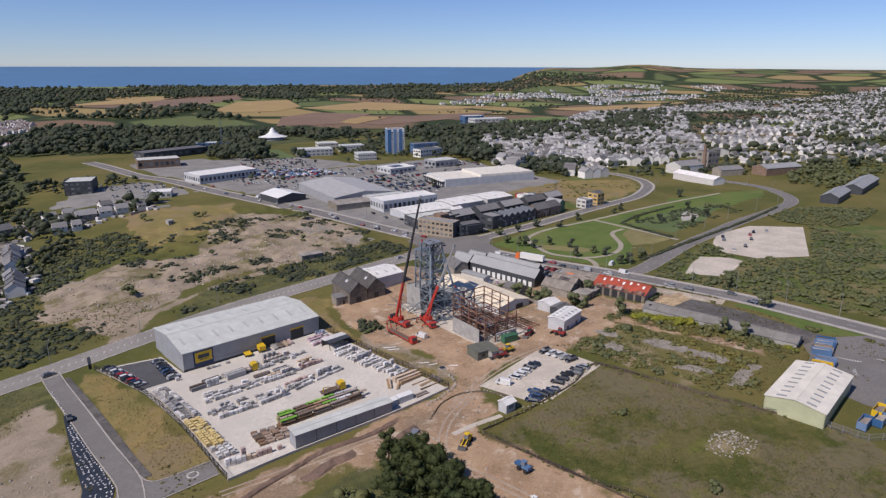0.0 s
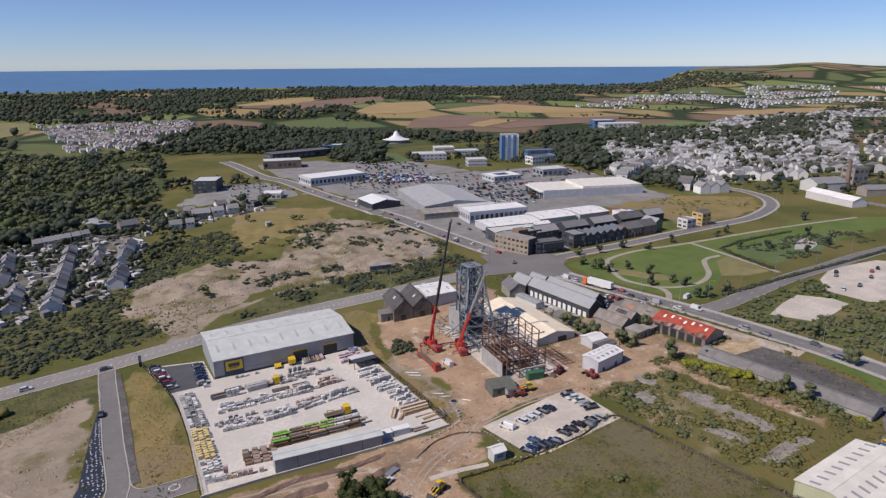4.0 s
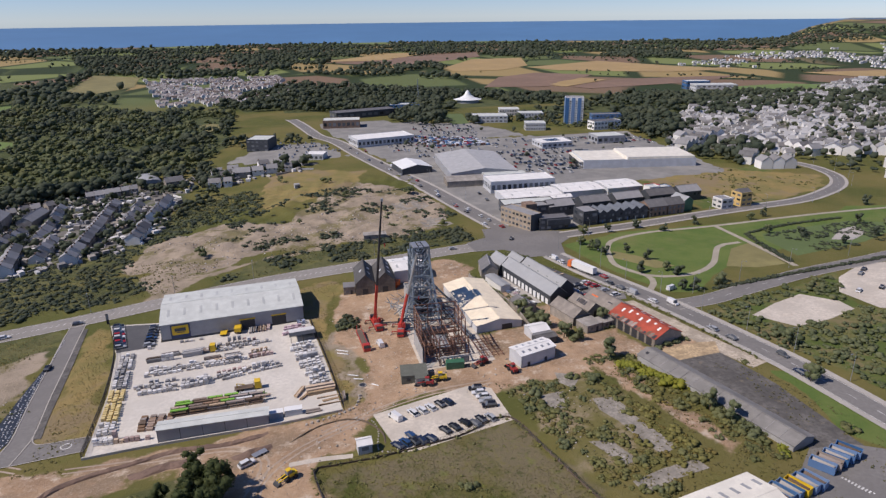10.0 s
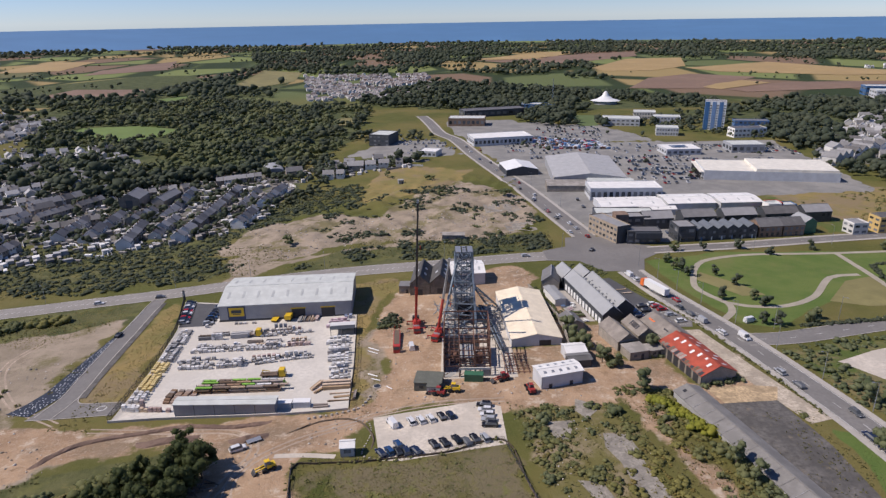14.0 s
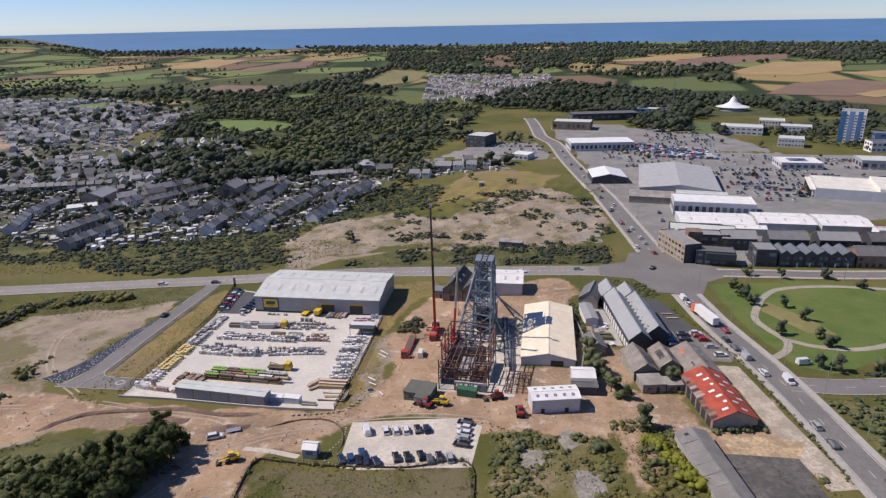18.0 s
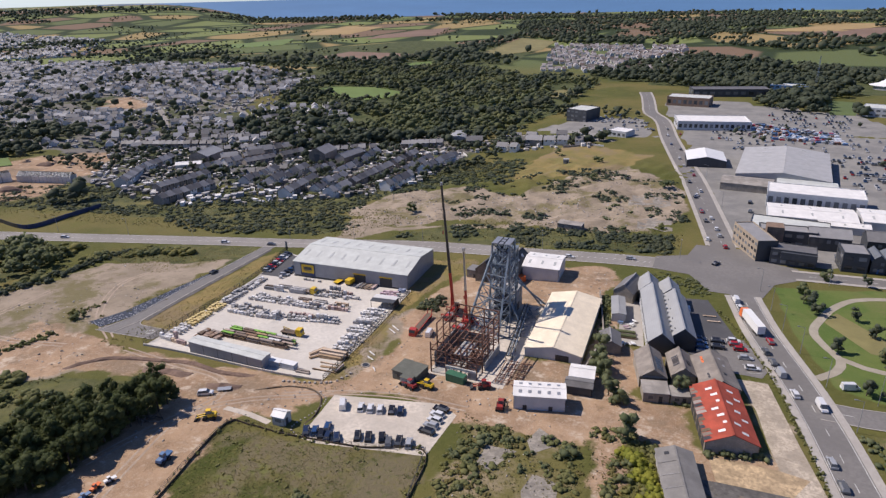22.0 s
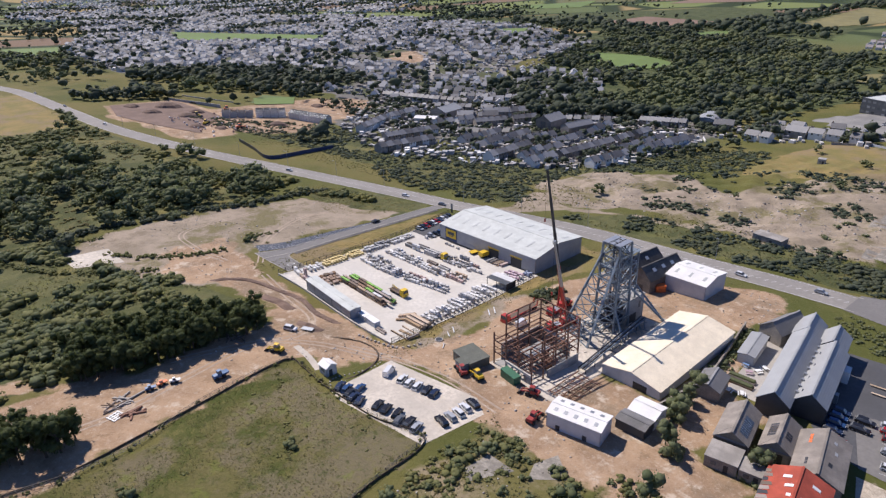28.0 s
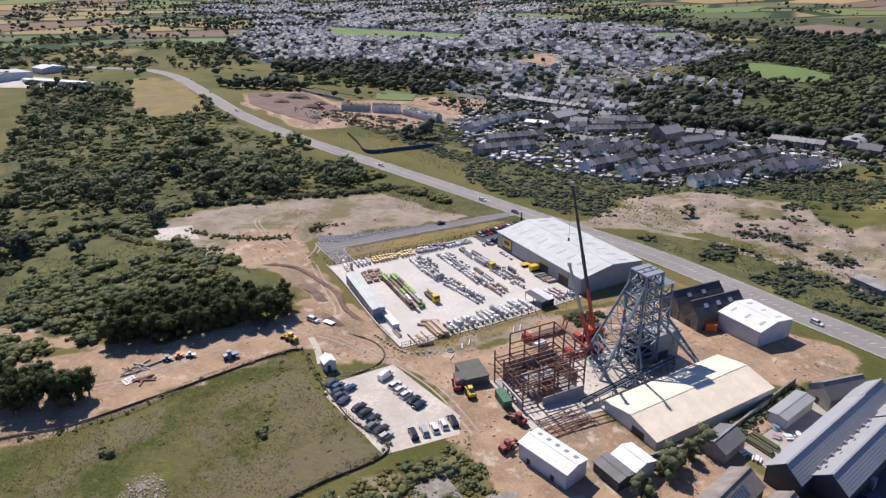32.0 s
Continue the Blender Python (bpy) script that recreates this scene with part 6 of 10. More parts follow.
def steel_frame():
    ob = thing("mill_skeleton", 26.2, 37.0, -2, "rusty skeleton of a dismantled mill building", "mill building")
    xs, ys, zs = [0, 5.0, 10.0, 15.0], [0, 4.7, 9.4, 14.2, 19.0], [4.2, 8.0, 11.4, 14.6]
    r = random.Random(8)
    hcol = {}
    for i, x in enumerate(xs):
        for j, y in enumerate(ys):
            inner = 0 < i < 3 and 0 < j < 4
            h = 14.6 if (i in (0, 3) and j > 0) or j == 4 else (8.0 if inner else 10.6 if j == 0 else 11.4)
            hcol[i, j] = h
            part("column", Geo().beam((x, y, -0.4), (x, y, h), 0.34), M["rust"], ob)
    for z in zs:
        for i, x in enumerate(xs):
            for j, y in enumerate(ys):
                if i < 3 and min(hcol[i, j], hcol[i + 1, j]) >= z - 0.3 and r.random() < 0.9:
                    part("beam", Geo().beam((x, y, z), (xs[i + 1], y, z), 0.22, 0.34), M["rust"], ob)
                if j < 4 and min(hcol[i, j], hcol[i, j + 1]) >= z - 0.3 and r.random() < 0.9:
                    part("beam", Geo().beam((x, y, z), (x, ys[j + 1], z), 0.22, 0.34), M["rust"], ob)
                if j < 4 and i in (0, 3) and z > 5 and hcol[i, j] >= z and r.random() < 0.85:
                    part("sheeting_rail", Geo().beam((x, y, z - 1.8), (x, ys[j + 1], z - 1.8), 0.14), M["rust"], ob)
                if i < 3 and j in (0, 2, 4) and r.random() < 0.6 and hcol[i, j] >= z - 0.3:
                    part("cross_brace", Geo().beam((x, y, z - 3.4), (xs[i + 1], y, z - 0.2), 0.13), M["rust"], ob)
    for i in range(3):
        for j in range(4):
            for z in (4.2, 8.0):
                for k in (1, 2):
                    if r.random() < 0.75:
                        part("joist", Geo().beam((xs[i] + k * 1.66, ys[j], z), (xs[i] + k * 1.66, ys[j + 1], z), 0.16, 0.26), M["rust"], ob)
    for z in (6.1, 9.8, 12.9):
        for i in range(3):
            part("sheeting_rail", Geo().beam((xs[i], 19.0, z), (xs[i + 1], 19.0, z), 0.13), M["rust"], ob)
            if z < 10:
                part("sheeting_rail", Geo().beam((xs[i], 0, z), (xs[i + 1], 0, z), 0.13), M["rust"], ob)
    for j in range(4):
        for k in range(2):
            part("purlin", Geo().beam((1.6 + k * 1.7, ys[j] + 1, 8.1), (1.6 + k * 1.7, ys[j + 1], 8.1), 0.16), M["rust"], ob)
            part("floor_joist", Geo().beam((5, ys[j] + 1.4 + k * 1.6, 4.3), (15, ys[j] + 1.4 + k * 1.6, 4.3), 0.18, 0.28), M["rust"], ob)
    part("wall_panel", Geo().box(-0.3, 3, -0.5, -0.08, 19, 5.4), M["concrete_wall"], ob, "grey concrete wall panel")
    part("wall_panel", Geo().box(15.1, 6, -0.5, 15.35, 19, 3.0), M["concrete_wall"], ob, "grey concrete wall panel")
    part("wall_panel", Geo().box(0, 18.9, -0.5, 12, 19.15, 5.2), M["concrete_wall"], ob, "grey concrete wall panel")
    part("wall_panel", Geo().box(12.4, -0.2, -0.5, 15, 0, 3.0), M["concrete_wall"], ob, "grey concrete wall panel")
    part("lintel", Geo().box(5, -0.5, 3.1, 15, 0.1, 3.8), M["concrete"], ob, "pale concrete lintel")
    for k in range(4):
        part("pier", Geo().box(5.2 + k * 2.4, -0.4, -0.4, 5.5 + k * 2.4, 0, 3.1), M["concrete_wall"], ob)
    for k in range(3):
        part("tank", Geo().tube((3.5 + k * 4, 10 + (k % 2) * 3, 0), (3.5 + k * 4, 10 + (k % 2) * 3, 3.2), 1.5, 14), M["rust"], ob, "rusty round tank")
    part("floor_slab", Geo().box(0, 0, -0.4, 15, 19, 0.12), M["concrete_wall"], ob)
    part("mezzanine", Geo().box(5.2, 5, 4.4, 9.8, 14, 4.55), M["concrete_wall"], ob)


steel_frame()
frames = thing("lying_frame", 46.5, 37, -2, "rusty roof trusses laid flat on the ground", "steel frame")
for i in range(5):
    part("truss_chord", Geo().beam((0.3 + i * 1.8, 0.5, 0.35), (0.3 + i * 1.8 - 1, 14, 0.35), 0.22), M["rust"], frames)
for j in range(7):
    part("truss_tie", Geo().beam((0.2, 1 + j * 2, 0.55), (8, 1 + j * 2, 0.55), 0.16), M["rust"], frames)
for j in range(4):
    part("truss_tie", Geo().beam((0.2, 1 + j * 3.2, 0.5), (7.4, 4 + j * 3.2, 0.5), 0.12), M["rust"], frames)
gantry = thing("pipe_gantry", 46.6, 52, 7, "long low steel gantry carrying pipes", "gantry")
for k in range(4):
    part("pipe", Geo().tube((k * 0.6 - 0.9, 0, 1.6), (k * 0.6 - 0.9, 37, 1.6), 0.22, 8), M["steel_blue" if k % 2 else "dark_steel"], gantry)
for k in range(8):
    part("trestle", Geo().beam((-1.1, k * 5 + 0.5, -0.2), (-1.1, k * 5 + 0.5, 1.4), 0.16).beam((1.1, k * 5 + 0.5, -0.2), (1.1, k * 5 + 0.5, 1.4), 0.16).beam((-1.2, k * 5 + 0.5, 1.35), (1.2, k * 5 + 0.5, 1.35), 0.16), M["dark_steel"], gantry)


def crane(x, y, turn, tip, label, lower, upper="dark_steel"):
    ob = thing("mobile_crane", x, y, turn, label, "crane", "mobile cranes", lift=0.05)
    inv = ob.matrix_basis.inverted()
    part("carrier", Geo().box(-5.6, -1.3, 0.9, 4.4, 1.3, 1.55).box(-5.6, -1.25, 1.55, -3.6, 1.25, 1.9), M["red_paint"], ob)
    cb = part("driver_cab", Geo().hull([(4.2, -1.3, 0.6), (6.2, -1.3, 0.6), (6.2, 1.3, 0.6), (4.2, 1.3, 0.6)], [(4.2, -1.25, 2.6), (5.8, -1.2, 2.5), (5.8, 1.2, 2.5), (4.2, 1.25, 2.6)]), M["red_paint"], ob)
    part("windscreen", Geo().box(6.0, -1.1, 1.5, 6.16, 1.1, 2.3), M["glass"], cb)
    for sx in (-4.4, -2.9, -0.6, 3.2, 4.9):
        for sy in (-1.15, 1.15):
            part("wheel", WHEEL_L, None, ob, at=(sx, sy, 0.5))
    for sx in (-3.6, 2.6):
        for sy in (-1, 1):
            g = Geo().beam((sx, sy * 1.2, 0.95), (sx, sy * 3.4, 0.95), 0.3).beam((sx, sy * 3.4, 0), (sx, sy * 3.4, 1.1), 0.22)
            leg = part("outrigger", g, M["red_paint"], ob)
            part("outrigger_pad", Geo().box(sx - .5, sy * 3.4 - .5, -0.06, sx + .5, sy * 3.4 + .5, 0.06), M["timber_dark"], leg)
    part("turret", Geo().turned(-1.0, 0, 1.6, 3.8, 2.0, 1.2, 0, taper=0.8), M["red_paint"], ob)
    part("winch", Geo().tube((-2.6, -0.8, 2.6), (-2.6, 0.8, 2.6), 0.45, 10), M["dark_steel"], ob, "dark rope winch")
    part("deck", Geo().box(-5.5, -1.1, 1.56, -3.7, 1.1, 1.6).box(0.8, -1.1, 1.56, 4.1, 1.1, 1.6), M["galv"], ob, "grey chequer-plate deck")
    part("operator_cab", Geo().turned(0.5, 1.25, 1.7, 1.7, 0.9, 1.6, 0, taper=0.85), M["red_paint"], ob)
    part("counterweight", Geo().box(-4.2, -1.3, 1.9, -2.8, 1.3, 3.2), M["dark_steel"], ob)
    root, tp = Vector((-1.4, 0, 3.0)), inv @ Vector(tip)
    a = root.lerp(tp, lower)
    part("boom_base", Geo().beam(root, a, 0.75, 0.95), M["red_paint"], ob, "red main boom")
    cuts = [lower, lower + (1 - lower) * 0.35, lower + (1 - lower) * 0.7, 1.0]
    for k in range(3):
        part("boom_section", Geo().beam(root.lerp(tp, cuts[k] - 0.01), root.lerp(tp, cuts[k + 1]), 0.72 - 0.12 * k, 0.8 - 0.12 * k), M[upper], ob, "telescopic section")
    part("boom_head", Geo().turned(tp.x, tp.y, tp.z - 0.5, 0.9, 0.7, 1.0), M["galv"], ob)
    part("luffing_ram", Geo().tube((1.2, 0, 2.2), root.lerp(tp, lower * 0.55), 0.28, 8), M["red_paint"], ob)
    part("hoist_rope", Geo().tube(tp, tp + Vector((0.3, 0.3, -16)), 0.035, 4), M["dark_steel"], ob)
    part("hook_block", Geo().turned(tp.x + 0.3, tp.y + 0.3, tp.z - 17, 0.5, 0.3, 1.0), M["red_paint"], ob)


crane(16.4, 77.4, -86, (18.75, 66.5, 50.6), "red mobile crane with a long dark raised boom", 0.3)
crane(24.6, 69.4, -104, (29.0, 59.2, 32.0), "red mobile crane with its boom raised beside the headframe", 0.44, "galv")


def box_hut(name, x, y, w, d, h, turn, wall, roof, label, cat="hut"):
    ob = thing(name, x, y, turn, label, cat)
    part("wall", Geo().box(0, 0, -0.5, w, d, h), M[wall], ob)
    part("roof", Geo().box(-0.15, -0.15, h, w + 0.15, d + 0.15, h + 0.18), M[roof], ob)
    part("door", Geo().box(w * 0.6, -0.06, -0.3, w * 0.6 + 1.0, 0.02, 2.05), M["dark_steel"], ob)
    part("window", Geo().box(w * 0.2, -0.06, 1.1, w * 0.2 + 1.2, 0.02, 2.0), M["glass"], ob)
    return ob


box_hut("grey_hut", 16.6, 29.3, 8.5, 7, 3.0, -8, "olive_felt", "olive_felt", "flat-roofed grey block hut")
box_hut("grey_annex", 20.6, 26.8, 3.6, 2.6, 2.7, -8, "concrete_wall", "olive_felt", "small grey block annex beside the hut")
kiosk = shed("kiosk", -2.0, -3.0, 3.7, 3.4, 3.0, 3.9, 3, "roof_bluewhite", "wall_pale", "small white gabled kiosk by the dirt track", "kiosk")
part("window", Geo().box(0.9, -0.06, 1.2, 2.8, 0.02, 2.3), M["glass"], kiosk)
part("door", Geo().box(3.68, 0.8, -0.3, 3.76, 1.9, 2.05), M["clad_dark"], kiosk)
shed("small_white_shed", 67.4, 44.4, 7.0, 6.5, 3.2, 4.2, 6, "roof_bluewhite", "wall_pale", "small white shed with a low roof", "shed")
shed("dark_leanto", 67.3, 39.3, 7.6, 4.6, 2.8, 3.3, 6, "slate", "clad_dark", "dark lean-to shed with roof windows", "shed")
for x, y, t, c, lab, ln in ((32.5, 33.6, -8, "green_paint", "dark green shipping container", 6.0), (31.6, 114.5, 50, "orange_paint", "small red-orange container on the dirt", 3.4)):
    ob = thing("container", x, y, t, lab, "container")
    part("container_body", Geo().box(0, 0, 0.12, ln, 2.4, 2.6), M[c], ob)
    for i in range(int(ln / 0.5)):
        part("rib", Geo().box(i * 0.5 + 0.1, -0.05, 0.2, i * 0.5 + 0.3, 0, 2.5), M[c], ob)
    part("container_roof", Geo().box(-0.04, -0.06, 2.6, ln + 0.04, 2.44, 2.68), M[c], ob)


def ridge(line, wide, high, seed):
    """A low bank of dug earth along a line."""
    r, g, pts = random.Random(seed), Geo(), spline(line, 1.5)
    rows = []
    for i, q in enumerate(pts):
        d = (pts[min(i + 1, len(pts) - 1)] - pts[max(i - 1, 0)]).normalized()
        n, z, taper = Vector((-d.y, d.x, 0)), ground(q.x, q.y), min(1, i / 3 + 0.1, (len(pts) - 1 - i) / 3 + 0.1)
        rows.append([(q.x + n.x * o * wide, q.y + n.y * o * wide, z + u * high * taper * r.uniform(0.6, 1.3) - 0.1) for o, u in ((-1, -0.5), (-0.5, 0.7), (0.1 + r.uniform(-.15, .15), 1.0), (0.55, 0.6), (1, -0.5))])
    g.loft(rows)
    return g


def digger(name, x, y, turn, col, label, arm=True, cat="digger", size=1.0, z=None):
    ob = thing(name, x, y, turn, label, cat, "site plant", lift=0.02, z=z)
    ob.scale = (size, size, size)
    part("chassis", Geo().box(-1.8, -0.7, 0.6, 1.6, 0.7, 1.1), M["dark_steel"], ob)
    part("bodywork", Geo().hull([(-2, -0.9, 1.0), (0.4, -0.9, 1.0), (0.4, 0.9, 1.0), (-2, 0.9, 1.0)], [(-1.9, -0.8, 1.8), (0.4, -0.8, 1.9), (0.4, 0.8, 1.9), (-1.9, 0.8, 1.8)]), M[col], ob)
    cb = part("cab", Geo().turned(0.1, 0, 1.6, 1.4, 1.3, 1.2, 0, taper=0.85), M["glass"], ob, "glazed cab")
    part("cab_roof", Geo().turned(0.1, 0, 2.8, 1.35, 1.25, 0.1), M[col], cb)
    for sx in (-1.2, 1.2):
        for sy in (-0.95, 0.95):
            part("wheel", Geo().tube((sx, sy - .25, 0.62), (sx, sy + .25, 0.62), 0.62, 12), M["tyre"], ob)
    if arm:
        part("arm", Geo().beam((0.6, 0.5, 1.5), (3.4, 0.5, 0.9), 0.25).beam((0.6, -0.5, 1.5), (3.4, -0.5, 0.9), 0.25), M[col], ob)
        part("bucket", Geo().hull([(3.3, -1.1, 0.1), (4.2, -1.1, 0.05), (4.2, 1.1, 0.05), (3.3, 1.1, 0.1)], [(3.3, -1.1, 1.0), (3.7, -1.1, 0.8), (3.7, 1.1, 0.8), (3.3, 1.1, 1.0)]), M["dark_steel"], ob)
    else:
        part("skip", Geo().hull([(0.9, -0.8, 0.9), (2.6, -0.8, 0.9), (2.6, 0.8, 0.9), (0.9, 0.8, 0.9)], [(0.7, -1, 1.7), (3.0, -1, 1.6), (3.0, 1, 1.6), (0.7, 1, 1.7)]), M[col], ob)
    return ob


digger("loading_shovel", 29.0, 28.0, 170, "yellow", "yellow loading shovel by the steel frame")
digger("telehandler", 24.3, 26.3, 160, "red_dull", "red telehandler parked by the hut")
digger("telehandler", 44.9, 33.6, 200, "red_dull", "red telehandler on the dirt")
digger("telehandler", 52.6, 25.4, 100, "red_dull", "red telehandler beside the white building")
digger("bulldozer", -20.2, -6.6, 210, "yellow", "yellow bulldozer on the dirt track")
for x, y, t, c, lab in ((-25.1, -43, 80, "blue_paint", "blue-grey site dumper on the dirt"), (-25.2, -39.8, 100, "orange_paint", "orange-brown site dumper on the dirt"), (-24.1, -36.7, 70, "white_paint", "white site dumper on the dirt"), (-17.5, -26.4, 95, "blue_paint", "blue site dumper beside the field fence")):
    digger("dumper", x, y, t, c, lab, False, "dumper", 0.58 if x < -20 else 0.9, "here")
for nm, x, y, col, n, rx, w, lab, cat in (("pipe_heap", -25.5, -47, "rubble", 9, 2.2, 0.4, "stacked kerb stones on the dirt", "stones"), ("timber_heap", -35.8, -12.7, "timber_dark", 14, 2.2, 0.22, "heap of old timber under the pines", "timber"), ("scrap_heap", -18.7, -47.2, "rust", 8, 1.4, 0.45, "rusty scrap heap on the dirt", "scrap"), ("pole_heap", -24.5, -50.5, "timber_dark", 8, 1.6, 0.25, "pile of dark poles on the dirt", "poles")):
    heap(nm, x, y, rx, rx, n, col, lab, cat, len(nm), w, 0.5)
ob = thing("timber_grid", -20, -55.4, 20, "white timber frame lying on the dirt", "timber", z="here")
for i in range(4):
    part("slat", Geo().box(i * 0.9, 0, 0, i * 0.9 + 0.35, 3.4, 0.2), M["white_paint"], ob)
    part("cross_slat", Geo().box(-0.1, i * 1.0, 0.2, 3.2, i * 1.0 + 0.25, 0.32), M["white_paint"], ob)
# stone blocks along the track
blocks = thing("boundary_stone", 0, 0, 0, "row of pale boulders edging the dirt track", "boulders", z=0)
for i, q in enumerate(spline([settle(*q) for q in ((-14, 16), (-6, 18), (0, 20.4), (2, 23.5), (3, 27))], 1.6)):
    part("boulder", Geo().turned(q.x, q.y, ground(q.x, q.y) - 0.1, rng.uniform(.7, 1.0), rng.uniform(.6, .8), rng.uniform(.45, .7), rng.uniform(0, 90), taper=0.75), M["rubble"], blocks)
for i, q in enumerate(spline([settle(*q) for q in ((7, -4.6), (3.5, -2), (5, 6), (4.2, 12), (1, 14))], 1.2)):
    part("boulder", Geo().turned(q.x, q.y, ground(q.x, q.y) - 0.1, rng.uniform(.4, .7), rng.uniform(.4, .6), rng.uniform(.25, .4), rng.uniform(0, 90), taper=0.7), M["rubble"], blocks)
fence("field_fence", [(-9, -100), (-6.8, -84), (-3, -68), (-3.6, -52), (-8.2, -41), (-11.3, -28), (-14, -7.5)], 1.3, 3.0, "dark wire field fence with wooden posts", "timber_dark", "dark_steel", rails=3, exact=True)
fence("field_fence", [(-14, -7.4), (-8, -5.6), (3, -5.8), (13, -5.4), (26.5, -3.6), (41, 0.2)], 1.3, 3.0, "dark wire field fence with wooden posts", "timber_dark", "dark_steel", rails=3, exact=True)
fence("field_fence", [(41.4, 0.2), (45.5, -20), (49, -36), (53, -48), (59, -62)], 1.3, 3.0, "dark wire field fence with wooden posts", "timber_dark", "dark_steel", rails=3, exact=True)
for x0, y0, x1, y1 in ((-0.8, 64.3, 3.2, 61.2), (-0.6, 61.5, 3, 58.8), (1.0, 43.9, 4.2, 41.8), (2.4, 40.4, 5.3, 38.8), (7.6, 34.6, 9.5, 32.5)):
    ob = thing("drain_pipe", x0, y0, 0, "white plastic drain pipe lying on the stony verge", "pipe", "drain pipes", z="here")
    part("pipe", Geo().tube((0, 0, 0.22), (x1 - x0, y1 - y0, ground(x1, y1) - ground(x0, y0) + 0.22), 0.16, 8), M["white_paint"], ob)
    part("collar", Geo().tube((0, 0, 0.22), ((x1 - x0) * 0.08, (y1 - y0) * 0.08, 0.22), 0.21, 8), M["galv"], ob)
ob = thing("manhole_ring", 4.6, 35.0, 0, "round concrete manhole ring with a dark mouth", "manhole", z="here")
part("ring", Geo().tube((0, 0, -0.1), (0, 0, 0.35), 1.3, 18), M["rubble"], ob)
# Flat black disc closes the mouth; the ring itself is solid.
part("mouth", Geo().tube((0, 0, 0.3), (0, 0, 0.37), 1.05, 18), M["liner"], ob, "flat black disc in the ring")
ob = thing("track_edging", 0, 0, 0, "dark earth edging round the kiosk plot", "edging", z=0)
part("bank", ridge([(-20, 9.4), (-15.5, 12.6), (-10.8, 15.6), (-4.3, 16.6), (0.6, 14.8), (3.9, 10.6), (6.1, 4.2), (5.6, -1.2)], 0.45, 0.5, 7), M["soil_edge"], ob)
# Added dark strip: the field's low bank and hedge line, with their shadow in its colour.
field_edge = spline([(-9, -100), (-7, -83), (-4.4, -68), (-6.4, -52.3), (-9.8, -31.7), (-14, -8), (-8, -6.2), (3, -6.4), (14, -5.6), (26.5, -4.2), (41.4, -0.2), (45.5, -20), (49, -36), (53, -48), (59, -62)], 2)
ob = thing("silt_fence", 0, 0, 0, "low dark strip along the rough field, shadow included", "fence", z=0)
for p0, p1 in zip(field_edge, field_edge[1:]):
    part("sheet", Geo().beam((p0.x, p0.y, ground(p0.x, p0.y) + 0.2), (p1.x, p1.y, ground(p1.x, p1.y) + 0.2), 0.1, 0.8), M["soil_edge"], ob)

# ---- old mine buildings, halls' neighbours, ruins ----
def skylit(ob, w, d, eave, ridge, spots):
    """Pale roof windows on the slopes of a shed that runs along y."""
    for x, y in spots:
        z = eave + (ridge - eave) * (1 - abs(x - w / 2) / (w / 2)) + 0.1
        sl = (ridge - eave) / (w / 2) * (1 if x < w / 2 else -1)
        part("roof_window", Geo().hull([(x - .5, y, z - .5 * sl), (x + .5, y, z + .5 * sl), (x + .5, y + 1.6, z + .5 * sl), (x - .5, y + 1.6, z - .5 * sl)], [(x - .5, y, z - .5 * sl + .08), (x + .5, y, z + .5 * sl + .08), (x + .5, y + 1.6, z + .5 * sl + .08), (x - .5, y + 1.6, z - .5 * sl + .08)]), M["wall_pale"], ob, "pale roof window")


for x, spots in ((13.2, ((6.2, 5), (6.2, 11), (2.6, 8))), (21.9, ((6.2, 4), (6.2, 9), (6.2, 14), (2.4, 6)))):
    ob = shed("engine_house", x, 111.6, 8.6, 19.5, 5.6, 9.6, -5, "slate_dark", "stone_dark", "old dark stone mine building with a steep slate roof", "mine building", axis="y", doors=(("f", 3, 2.4, 3.0),))
    skylit(ob, 8.6, 19.5, 5.6, 9.6, spots)
box_hut("ruined_store", 8.2, 114.5, 5, 5.5, 3.6, -5, "stone", "slate", "small dark stone outbuilding")
shed("stone_cottage", 70.2, 111.5, 7.6, 12.5, 4.0, 7.0, -12, "slate", "stone", "stone cottage with a steep slate roof", "cottage", axis="y", doors=(("f", 3, 1.1, 2.0),))
shed("workshop_wing", 72.6, 92, 4.6, 14, 3.0, 3.4, 10, "roof_grey", "render_white", "low grey workshop wing beside the patio", "workshop", axis="y")
shed("workshop_wing", 72.5, 67, 6.5, 9, 3.0, 4.6, 12, "slate", "stone", "small slate workshop by the garden wall", "workshop", axis="y")
for x, y in ((104, 108), (105.5, 104)):
    ob = thing("long_bench", x, y, 8, "pale timber bench on the dark yard", "bench")
    part("seat", Geo().box(-2.2, -0.3, 0.42, 2.2, 0.3, 0.5), M["timber"], ob)
    for sx in (-1.8, 1.8):
        part("leg", Geo().box(sx - .08, -.25, 0, sx + .08, .25, 0.42), M["timber_dark"], ob)
for x, y in ((74.8, 79.2), (74.2, 82.0)):
    ob = thing("planter", x, y, 5, "timber raised planter with clipped hedge", "planter", z="here")
    part("planter_box", Geo().box(0, 0, 0, 7.4, 1.7, 0.55), M["timber_dark"], ob)
    part("clipped_hedge", Geo().turned(3.7, 0.85, 0.55, 7.1, 1.4, 0.5, 0, taper=0.93), M["leaf"], ob, "clipped green hedge")
